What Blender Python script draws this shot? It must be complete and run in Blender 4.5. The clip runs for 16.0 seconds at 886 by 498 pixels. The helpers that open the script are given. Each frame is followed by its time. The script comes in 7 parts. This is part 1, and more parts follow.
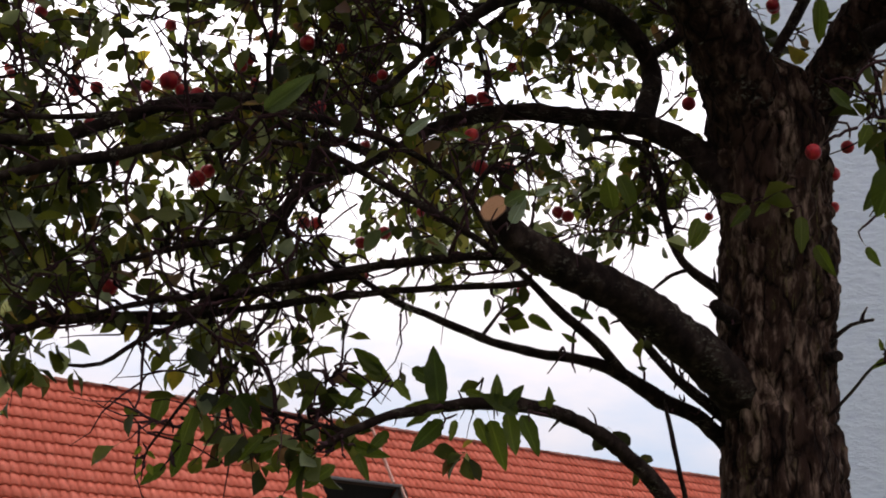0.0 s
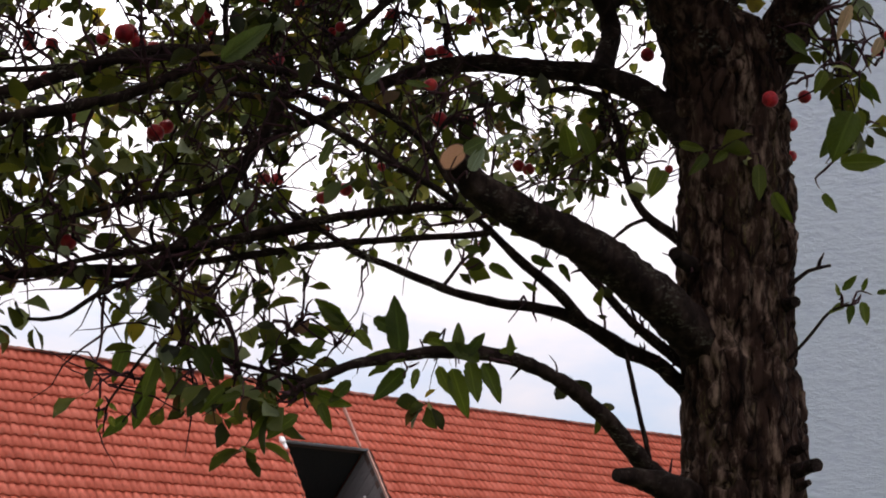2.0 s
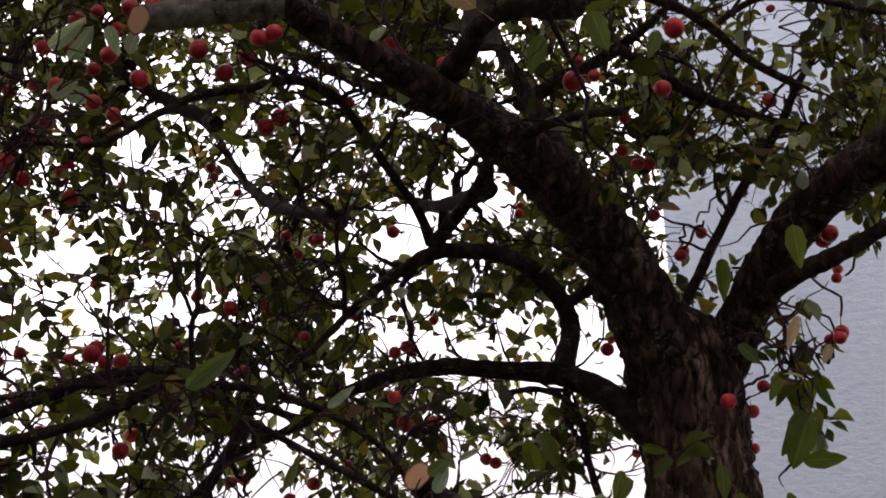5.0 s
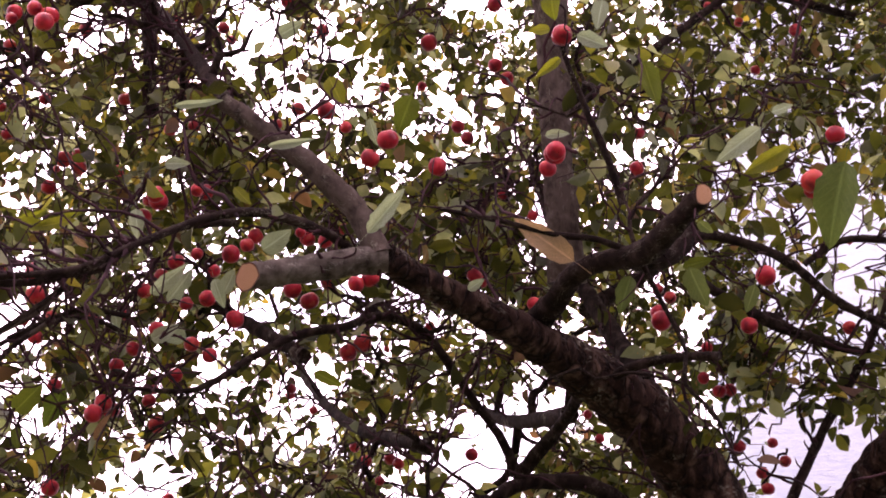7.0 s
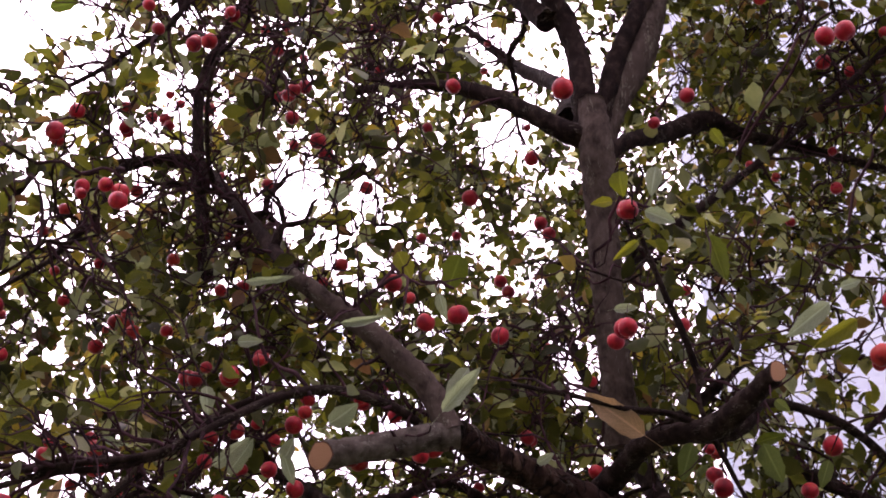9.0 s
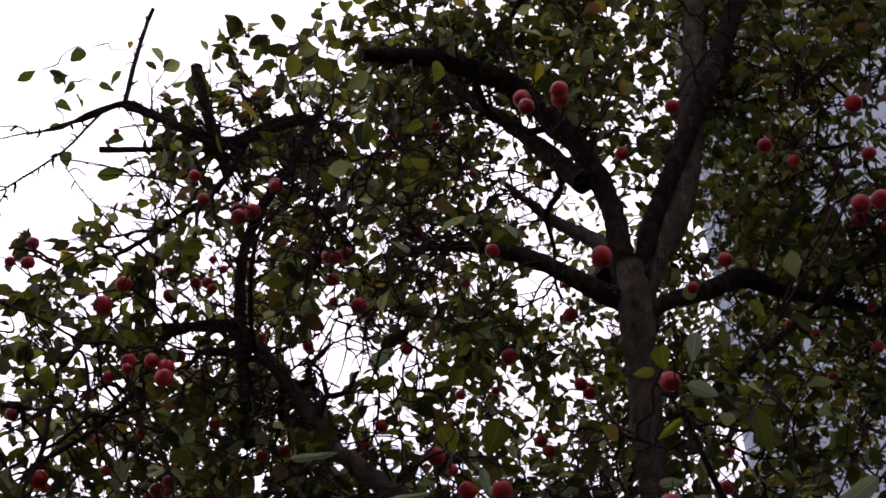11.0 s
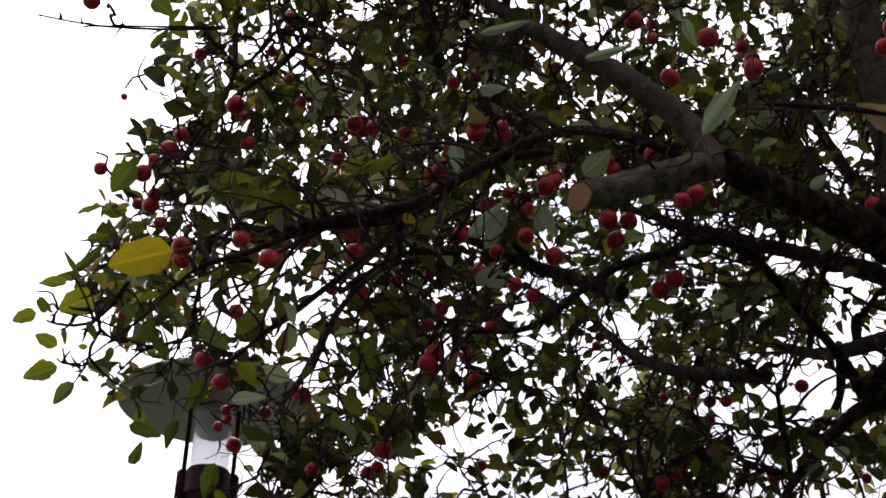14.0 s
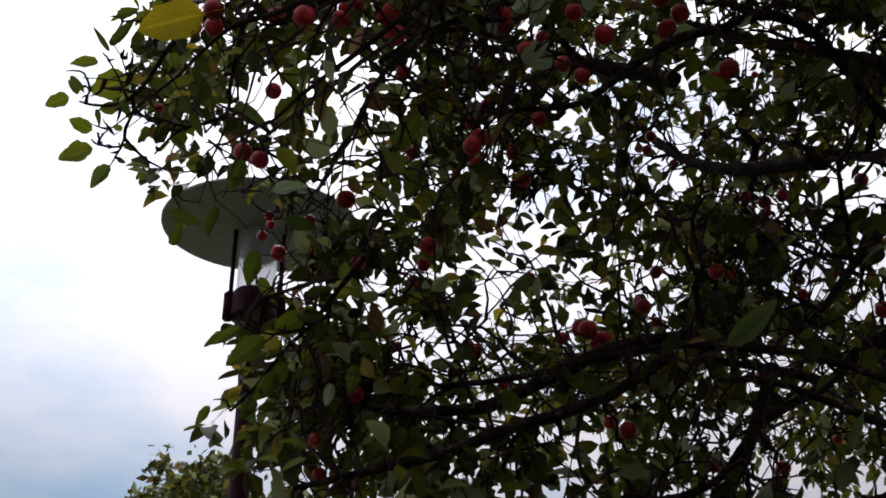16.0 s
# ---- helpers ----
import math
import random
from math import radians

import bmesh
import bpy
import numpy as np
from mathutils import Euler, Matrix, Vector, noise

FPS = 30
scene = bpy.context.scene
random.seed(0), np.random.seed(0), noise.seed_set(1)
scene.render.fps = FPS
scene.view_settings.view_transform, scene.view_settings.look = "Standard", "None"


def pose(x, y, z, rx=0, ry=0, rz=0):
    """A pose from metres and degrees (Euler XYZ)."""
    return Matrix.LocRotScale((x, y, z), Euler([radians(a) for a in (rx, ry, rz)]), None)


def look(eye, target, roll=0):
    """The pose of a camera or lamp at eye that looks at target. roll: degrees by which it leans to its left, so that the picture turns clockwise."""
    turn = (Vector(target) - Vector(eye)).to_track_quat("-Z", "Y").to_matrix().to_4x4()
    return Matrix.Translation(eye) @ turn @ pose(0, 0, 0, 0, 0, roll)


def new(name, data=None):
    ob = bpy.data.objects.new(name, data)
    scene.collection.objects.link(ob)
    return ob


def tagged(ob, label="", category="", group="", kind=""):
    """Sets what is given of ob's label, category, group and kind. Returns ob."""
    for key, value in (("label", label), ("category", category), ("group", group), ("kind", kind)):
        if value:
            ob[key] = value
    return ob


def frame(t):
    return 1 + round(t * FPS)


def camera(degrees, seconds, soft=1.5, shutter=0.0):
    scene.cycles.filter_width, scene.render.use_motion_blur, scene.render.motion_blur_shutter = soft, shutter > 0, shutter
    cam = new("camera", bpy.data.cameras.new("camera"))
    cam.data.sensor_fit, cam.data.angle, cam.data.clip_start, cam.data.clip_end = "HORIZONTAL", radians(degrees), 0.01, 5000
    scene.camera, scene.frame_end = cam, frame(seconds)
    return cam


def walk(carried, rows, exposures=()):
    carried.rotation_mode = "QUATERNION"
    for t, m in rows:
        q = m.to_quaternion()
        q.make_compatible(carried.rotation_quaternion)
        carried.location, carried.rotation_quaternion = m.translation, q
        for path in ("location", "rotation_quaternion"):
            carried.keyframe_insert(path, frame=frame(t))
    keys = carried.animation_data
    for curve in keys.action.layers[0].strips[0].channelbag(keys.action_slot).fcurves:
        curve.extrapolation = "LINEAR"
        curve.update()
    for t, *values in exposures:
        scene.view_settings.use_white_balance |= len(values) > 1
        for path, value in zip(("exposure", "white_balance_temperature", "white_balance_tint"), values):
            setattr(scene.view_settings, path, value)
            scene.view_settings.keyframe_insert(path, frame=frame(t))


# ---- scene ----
from mathutils import kdtree

# ---------------------------------------------------------------- camera
cam = camera(38.0, 16.0, soft=1.85)
PATH = [
    (0.0, (0.000, 0.000, 1.500), (-0.0304, 1.9149, 2.0765), 3.04),
    (0.5, (0.009, 0.012, 1.481), (-0.0380, 1.9407, 2.0078), 2.90),
    (1.0, (0.020, 0.024, 1.472), (-0.0299, 1.9608, 1.9672), 2.69),
    (1.5, (0.016, 0.007, 1.475), (0.0153, 1.9356, 2.0041), 2.42),
    (2.0, (0.007, 0.004, 1.476), (0.0346, 1.9329, 2.0027), 1.90),
    (2.5, (0.003, 0.005, 1.484), (0.0401, 1.9268, 2.0383), 0.72),
    (3.0, (-0.001, -0.012, 1.507), (0.0508, 1.8879, 2.1291), 0.36),
    (3.2, (0.003, -0.015, 1.515), (0.0696, 1.8749, 2.1653), 0.35),
    (5.3, (0.017, -0.074, 1.584), (0.0753, 1.6995, 2.5078), -0.39),
    (5.5, (0.015, -0.084, 1.598), (0.0572, 1.6756, 2.5469), -0.17),
    (6.0, (-0.022, -0.113, 1.638), (0.0059, 1.6186, 2.6394), 0.35),
    (6.5, (-0.070, -0.135, 1.669), (-0.0488, 1.5733, 2.7090), 0.41),
    (7.0, (-0.097, -0.153, 1.690), (-0.0820, 1.5229, 2.7823), 0.57),
    (7.5, (-0.123, -0.165, 1.705), (-0.1156, 1.4783, 2.8448), 0.51),
    (8.0, (-0.159, -0.180, 1.721), (-0.1676, 1.4441, 2.8889), 0.57),
    (8.5, (-0.201, -0.199, 1.738), (-0.1990, 1.4014, 2.9374), 0.25),
    (9.0, (-0.230, -0.213, 1.765), (-0.1979, 1.3595, 3.0006), -0.09),
    (9.5, (-0.230, -0.246, 1.795), (-0.1846, 1.2812, 3.0859), 0.04),
    (10.0, (-0.228, -0.273, 1.808), (-0.2015, 1.2118, 3.1480), 0.05),
    (10.2, (-0.234, -0.267, 1.806), (-0.2243, 1.1743, 3.1925), 0.28),
    (12.3, (-0.248, -0.288, 1.817), (-0.3661, 1.1496, 3.2023), 0.61),
    (12.5, (-0.234, -0.249, 1.803), (-0.4067, 1.2302, 3.1382), 0.66),
    (13.0, (-0.224, -0.139, 1.715), (-0.4778, 1.4008, 2.9652), 1.13),
    (13.5, (-0.240, -0.060, 1.674), (-0.5351, 1.5484, 2.8257), 0.87),
    (14.0, (-0.282, -0.021, 1.636), (-0.6038, 1.6246, 2.7259), 0.44),
    (14.5, (-0.306, 0.016, 1.607), (-0.6792, 1.6874, 2.6401), 0.63),
    (15.0, (-0.293, 0.036, 1.587), (-0.7104, 1.7234, 2.5754), 1.19),
    (15.5, (-0.288, 0.073, 1.555), (-0.7028, 1.7834, 2.5043), 1.19),
    (16.0, (-0.308, 0.112, 1.548), (-0.7192, 1.8424, 2.4630), 0.51),
]
EXPOSURES = [
    (0.0, 0.4, 6700, 20), (3.0, 0.38, 6600, 20), (5.5, 0.55, 6900, 31), (6.5, 1.25, 7000, 47), (7.0, 1.65, 7000, 55), (8.5, 1.5, 6900, 54), (9.5, 0.42, 6500, 46), (10.2, -0.05, 6400, 43), (12.5, -1.42, 6300, 15), (13.0, -1.28, 6400, 18), (13.5, -0.25, 6400, 25), (14.0, -0.12, 6400, 23), (14.5, -0.28, 6400, 22), (16.0, -0.72, 6300, 17),
]
walk(cam, [(t, look(eye, target, roll)) for t, eye, target, roll in PATH], EXPOSURES)

# ---------------------------------------------------------------- sky and sun
SUN_ELEVATION, SUN_ROTATION = radians(60), radians(-22)
world = bpy.data.worlds.new("overcast_sky")
scene.world = world
world.use_nodes = True
wn, wl = world.node_tree.nodes, world.node_tree.links
wn.clear()
sky = wn.new("ShaderNodeTexSky")
sky.sky_type, sky.sun_disc = "NISHITA", False
sky.sun_elevation, sky.sun_rotation = SUN_ELEVATION, SUN_ROTATION
sky_bg = wn.new("ShaderNodeBackground")
sky_bg.inputs["Strength"].default_value = 0.12
wl.new(sky.outputs[0], sky_bg.inputs["Color"])
coords = wn.new("ShaderNodeTexCoord")
stretch = wn.new("ShaderNodeMapping")
stretch.inputs["Scale"].default_value = (1.0, 1.0, 2.6)
wl.new(coords.outputs["Generated"], stretch.inputs["Vector"])
clouds = wn.new("ShaderNodeTexNoise")
clouds.inputs["Scale"].default_value, clouds.inputs["Detail"].default_value = 2.6, 7.0
clouds.inputs["Roughness"].default_value = 0.56
wl.new(stretch.outputs[0], clouds.inputs["Vector"])
tone = wn.new("ShaderNodeValToRGB")
tone.color_ramp.elements[0].position, tone.color_ramp.elements[1].position = 0.36, 0.62
tone.color_ramp.elements[0].color = (0.5, 0.7, 0.9, 1)
tone.color_ramp.elements[1].color = (0.985, 0.98, 1.0, 1)
parts = wn.new("ShaderNodeSeparateXYZ")
wl.new(coords.outputs["Generated"], parts.inputs[0])
rise = wn.new("ShaderNodeMapRange")
rise.inputs["From Min"].default_value, rise.inputs["From Max"].default_value = 0.12, 0.5
rise.inputs["To Min"].default_value, rise.inputs["To Max"].default_value = 0.03, 0.2
wl.new(parts.outputs["Z"], rise.inputs["Value"])
whiter = wn.new("ShaderNodeMath")
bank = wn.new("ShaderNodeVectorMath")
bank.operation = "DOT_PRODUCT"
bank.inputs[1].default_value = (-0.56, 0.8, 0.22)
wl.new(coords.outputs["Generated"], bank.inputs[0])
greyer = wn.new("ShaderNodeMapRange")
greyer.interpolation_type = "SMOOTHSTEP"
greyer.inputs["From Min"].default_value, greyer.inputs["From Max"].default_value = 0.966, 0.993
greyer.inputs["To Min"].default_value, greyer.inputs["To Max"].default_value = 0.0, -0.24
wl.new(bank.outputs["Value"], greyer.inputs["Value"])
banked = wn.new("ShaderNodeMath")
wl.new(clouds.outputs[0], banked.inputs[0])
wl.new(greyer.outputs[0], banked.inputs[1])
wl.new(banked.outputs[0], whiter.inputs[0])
wl.new(rise.outputs[0], whiter.inputs[1])
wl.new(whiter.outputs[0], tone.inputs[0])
cloud_bg = wn.new("ShaderNodeBackground")
toward = wn.new("ShaderNodeVectorMath")
toward.operation = "DOT_PRODUCT"
toward.inputs[1].default_value = (-0.187, 0.464, 0.866)
wl.new(coords.outputs["Generated"], toward.inputs[0])
glow = wn.new("ShaderNodeMapRange")
glow.interpolation_type = "SMOOTHSTEP"
glow.inputs["From Min"].default_value, glow.inputs["From Max"].default_value = 0.62, 1.0
glow.inputs["To Min"].default_value, glow.inputs["To Max"].default_value = 1.05, 3.0
wl.new(toward.outputs["Value"], glow.inputs["Value"])
low = wn.new("ShaderNodeMapRange")
low.inputs["From Min"].default_value, low.inputs["From Max"].default_value = 0.05, 0.42
low.inputs["To Min"].default_value, low.inputs["To Max"].default_value = 0.56, 1.0
wl.new(parts.outputs["Z"], low.inputs["Value"])
strength = wn.new("ShaderNodeMath")
strength.operation = "MULTIPLY"
wl.new(glow.outputs[0], strength.inputs[0])
wl.new(low.outputs[0], strength.inputs[1])
wl.new(strength.outputs[0], cloud_bg.inputs["Strength"])
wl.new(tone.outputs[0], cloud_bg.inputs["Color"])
cover = wn.new("ShaderNodeMapRange")
cover.inputs["From Min"].default_value, cover.inputs["From Max"].default_value = 0.28, 0.52
cover.inputs["To Min"].default_value, cover.inputs["To Max"].default_value = 0.72, 1.0
wl.new(clouds.outputs[0], cover.inputs["Value"])
sky_mix = wn.new("ShaderNodeMixShader")
wl.new(cover.outputs[0], sky_mix.inputs[0])
wl.new(sky_bg.outputs[0], sky_mix.inputs[1])
wl.new(cloud_bg.outputs[0], sky_mix.inputs[2])
wl.new(sky_mix.outputs[0], wn.new("ShaderNodeOutputWorld").inputs["Surface"])

sun_data = bpy.data.lights.new("sun", "SUN")
sun_data.energy, sun_data.angle, sun_data.color = 0.8, radians(14), (1.0, 0.96, 0.9)
sun = new("sun", sun_data)
sun.matrix_world = look((-1.87, 4.64, 8.66), (0, 0, 0))


# ---------------------------------------------------------------- materials
def material(name):
    m = bpy.data.materials.new(name)
    m.use_nodes = True
    return m, m.node_tree.nodes, m.node_tree.links, m.node_tree.nodes["Principled BSDF"]


def noise_node(n, l, scale, detail=5.0, rough=0.6, vector=None):
    t = n.new("ShaderNodeTexNoise")
    t.inputs["Scale"].default_value, t.inputs["Detail"].default_value = scale, detail
    t.inputs["Roughness"].default_value = rough
    if vector:
        l.new(vector, t.inputs["Vector"])
    return t.outputs[0]


def ramp(n, l, value, *stops):
    r = n.new("ShaderNodeValToRGB")
    while len(r.color_ramp.elements) < len(stops):
        r.color_ramp.elements.new(0.5)
    for e, (p, c) in zip(r.color_ramp.elements, stops):
        e.position, e.color = p, (*c, 1)
    l.new(value, r.inputs[0])
    return r.outputs[0]


def mixed(n, l, fac, a, b, mode="MIX"):
    m = n.new("ShaderNodeMix")
    m.data_type, m.blend_type = "RGBA", mode
    for socket, value in ((m.inputs["Factor"], fac), (m.inputs["A"], a), (m.inputs["B"], b)):
        if isinstance(value, (int, float)):
            socket.default_value = value
        elif isinstance(value, tuple):
            socket.default_value = (*value, 1)
        else:
            l.new(value, socket)
    return m.outputs["Result"]


def bumped(n, l, bsdf, height, strength, distance):
    b = n.new("ShaderNodeBump")
    b.inputs["Strength"].default_value, b.inputs["Distance"].default_value = strength, distance
    l.new(height, b.inputs["Height"])
    l.new(b.outputs[0], bsdf.inputs["Normal"])


def mapped(n, l, scale, kind="Object"):
    c, m = n.new("ShaderNodeTexCoord"), n.new("ShaderNodeMapping")
    m.inputs["Scale"].default_value = scale
    l.new(c.outputs[kind], m.inputs["Vector"])
    return m.outputs[0]


def bark_material(name, dark, mid, light, lichen, grain, fissured=False):
    m, n, l, b = material(name)
    v = mapped(n, l, (1, 1, grain))
    plates = noise_node(n, l, 42, 6, 0.65, v)
    patch = noise_node(n, l, 7, 4, 0.6)
    fine = noise_node(n, l, 190, 3, 0.7)
    col = ramp(n, l, plates, (0.32, dark), (0.5, mid), (0.7, light))
    col = mixed(n, l, ramp(n, l, patch, (0.5, (0, 0, 0)), (0.68, (1, 1, 1))), col, mid)
    spots = ramp(n, l, noise_node(n, l, 60, 6, 0.75), (0.52, (0, 0, 0)), (0.6, (1, 1, 1)))
    area = ramp(n, l, noise_node(n, l, 9, 4, 0.6), (0.53, (0, 0, 0)), (0.66, (1, 1, 1)))
    col = mixed(n, l, mixed(n, l, 1.0, spots, area, "MULTIPLY"), col, lichen)
    height = mixed(n, l, 0.35, plates, fine)
    if fissured:
        warp = n.new("ShaderNodeVectorMath")
        warp.operation = "MULTIPLY_ADD"
        rough = n.new("ShaderNodeTexNoise")
        rough.inputs["Scale"].default_value = 11
        l.new(rough.outputs["Color"], warp.inputs[0])
        warp.inputs[1].default_value = (0.035, 0.035, 0.03)
        l.new(mapped(n, l, (1, 1, 0.32)), warp.inputs[2])
        cells = n.new("ShaderNodeTexVoronoi")
        cells.feature = "DISTANCE_TO_EDGE"
        cells.inputs["Scale"].default_value = 36
        l.new(warp.outputs[0], cells.inputs["Vector"])
        crack = ramp(n, l, cells.outputs["Distance"], (0.0, (0.12, 0.12, 0.12)), (0.13, (1, 1, 1)))
        healed = ramp(n, l, noise_node(n, l, 20, 4, 0.6), (0.44, (0, 0, 0)), (0.6, (1, 1, 1)))
        crack = mixed(n, l, 1.0, crack, healed, "LIGHTEN")
        col = mixed(n, l, crack, dark, col)
        height = mixed(n, l, 0.7, height, crack)
    l.new(col, b.inputs["Base Color"])
    b.inputs["Roughness"].default_value = 0.9
    b.inputs["Specular IOR Level"].default_value = 0.12
    bumped(n, l, b, height, 0.9, 0.008 if fissured else 0.004)
    return m


BARK = bark_material("old_bark", (0.004, 0.002, 0.0016), (0.046, 0.025, 0.018), (0.36, 0.25, 0.185), (0.12, 0.1, 0.035), 0.28, True)
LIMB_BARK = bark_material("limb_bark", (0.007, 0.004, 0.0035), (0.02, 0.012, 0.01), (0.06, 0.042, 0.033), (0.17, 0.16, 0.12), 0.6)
STEM_BARK = bark_material("smooth_stem_bark", (0.028, 0.02, 0.016), (0.09, 0.068, 0.055), (0.16, 0.13, 0.108), (0.24, 0.24, 0.18), 0.7)
LICHEN_BARK = bark_material("lichened_stub_bark", (0.03, 0.022, 0.018), (0.11, 0.092, 0.076), (0.23, 0.2, 0.17), (0.36, 0.37, 0.31), 0.7)
FLAKY_BARK = bark_material("flaky_limb_bark", (0.004, 0.002, 0.0016), (0.03, 0.0155, 0.0115), (0.13, 0.082, 0.06), (0.2, 0.19, 0.15), 0.32, True)


def twig_material():
    m, n, l, b = material("twig_bark")
    col = ramp(n, l, noise_node(n, l, 60, 4), (0.35, (0.014, 0.006, 0.008)), (0.65, (0.075, 0.034, 0.04)))
    l.new(col, b.inputs["Base Color"])
    b.inputs["Roughness"].default_value = 0.85
    b.inputs["Specular IOR Level"].default_value = 0.15
    return m


TWIG = twig_material()


def cut_material():
    """Sawn end grain: rings round the pith, a dark rim and saw marks."""
    m, n, l, b = material("sawn_wood")
    pith = n.new("ShaderNodeAttribute")
    pith.attribute_name = "rim"
    out = n.new("ShaderNodeMath")
    out.operation = "MULTIPLY_ADD"
    out.inputs[1].default_value = 1.0
    l.new(pith.outputs["Fac"], out.inputs[0])
    wobble = n.new("ShaderNodeMath")
    wobble.operation = "MULTIPLY"
    wobble.inputs[1].default_value = 0.12
    l.new(noise_node(n, l, 45, 3), wobble.inputs[0])
    l.new(wobble.outputs[0], out.inputs[2])
    ring = n.new("ShaderNodeMath")
    ring.operation = "PINGPONG"
    ring.inputs[1].default_value = 0.07
    l.new(out.outputs[0], ring.inputs[0])
    col = ramp(n, l, ring.outputs[0], (0.0, (0.4, 0.18, 0.08)), (0.05, (0.6, 0.34, 0.18)))
    col = mixed(n, l, ramp(n, l, noise_node(n, l, 50), (0.45, (0, 0, 0)), (0.75, (0.6, 0.6, 0.6))), col, (0.36, 0.17, 0.075))
    col = mixed(n, l, ramp(n, l, out.outputs[0], (0.93, (0, 0, 0)), (1.02, (1, 1, 1))), col, (0.13, 0.055, 0.03))
    l.new(col, b.inputs["Base Color"])
    b.inputs["Roughness"].default_value = 0.85
    bumped(n, l, b, noise_node(n, l, 160, 2), 0.5, 0.002)
    return m


SAWN = cut_material()


def leaf_material(name, stops, through_tint, island=True):
    """Leaf blades: colour varies leaf by leaf, with blotches and light coming through."""
    m, n, l, b = material(name)
    if island:
        pick = n.new("ShaderNodeNewGeometry").outputs["Random Per Island"]
    else:
        pick = n.new("ShaderNodeObjectInfo").outputs["Random"]
    col = ramp(n, l, pick, *stops)
    blot = ramp(n, l, noise_node(n, l, 55, 4, 0.6), (0.4, (0.72, 0.78, 0.7)), (0.62, (1.15, 1.1, 1.05)))
    col = mixed(n, l, 1.0, col, blot, "MULTIPLY")
    spots = ramp(n, l, noise_node(n, l, 240, 2, 0.5), (0.69, (0, 0, 0)), (0.74, (1, 1, 1)))
    col = mixed(n, l, spots, col, (0.2, 0.12, 0.05))
    if not island:
        rib, along = n.new("ShaderNodeAttribute"), n.new("ShaderNodeAttribute")
        rib.attribute_name, along.attribute_name = "rib", "along"
        side = n.new("ShaderNodeMath")
        side.operation = "PINGPONG"
        side.inputs[1].default_value = 0.055
        l.new(along.outputs["Fac"], side.inputs[0])
        veins = mixed(n, l, 1.0, ramp(n, l, rib.outputs["Fac"], (0.86, (0, 0, 0)), (0.97, (0.75, 0.75, 0.75))),
                      ramp(n, l, side.outputs[0], (0.042, (0, 0, 0)), (0.055, (0.28, 0.28, 0.28))), "LIGHTEN")
        col = mixed(n, l, veins, col, mixed(n, l, 1.0, col, (1.7, 1.7, 1.9), "MULTIPLY"))
    l.new(col, b.inputs["Base Color"])
    b.inputs["Roughness"].default_value = 0.5
    b.inputs["Specular IOR Level"].default_value = 0.22
    bumped(n, l, b, noise_node(n, l, 130, 3), 0.35, 0.002)
    tr = n.new("ShaderNodeBsdfTranslucent")
    l.new(mixed(n, l, 1.0, col, through_tint, "MULTIPLY"), tr.inputs["Color"])
    mix = n.new("ShaderNodeMixShader")
    mix.inputs[0].default_value = 0.43
    l.new(b.outputs[0], mix.inputs[1])
    l.new(tr.outputs[0], mix.inputs[2])
    l.new(mix.outputs[0], n["Material Output"].inputs["Surface"])
    return m


GREENS = ((0.0, (0.017, 0.02, 0.01)), (0.32, (0.04, 0.047, 0.014)), (0.55, (0.078, 0.092, 0.02)), (0.7, (0.132, 0.14, 0.03)), (0.73, (0.1, 0.125, 0.08)),
          (0.85, (0.22, 0.26, 0.2)), (0.89, (0.3, 0.34, 0.28)), (0.91, (0.2, 0.185, 0.035)), (0.935, (0.09, 0.048, 0.035)), (0.97, (0.12, 0.07, 0.05)), (0.985, (0.2, 0.16, 0.05)), (1.0, (0.32, 0.25, 0.04)))
LEAF = leaf_material("leaf_blade", GREENS, (2.25, 2.15, 1.05))
LEAF_GREEN = leaf_material("leaf_green", ((0, (0.04, 0.06, 0.015)), (1, (0.1, 0.125, 0.025))), (2.0, 2.1, 0.9), island=False)
LEAF_LIGHT = leaf_material("leaf_light", ((0, (0.085, 0.12, 0.045)), (1, (0.12, 0.15, 0.06))), (1.7, 1.8, 0.9), island=False)
LEAF_SINGLE = leaf_material("leaf_blade_single", GREENS, (2.25, 2.15, 1.05), island=False)
LEAF_PALE = leaf_material("leaf_pale_underside", ((0, (0.28, 0.34, 0.28)), (1, (0.38, 0.44, 0.38))), (1.4, 1.5, 0.9), island=False)
LEAF_LIME = leaf_material("leaf_lime", ((0, (0.12, 0.15, 0.02)), (1, (0.2, 0.21, 0.035))), (1.9, 1.9, 0.7), island=False)
LEAF_YELLOW = leaf_material("leaf_yellow", ((0, (0.42, 0.36, 0.03)), (1, (0.5, 0.4, 0.05))), (1.6, 1.5, 0.5), island=False)
LEAF_DRY = leaf_material("leaf_dry", ((0, (0.46, 0.34, 0.23)), (1, (0.5, 0.37, 0.25))), (1.3, 1.1, 0.7), island=False)


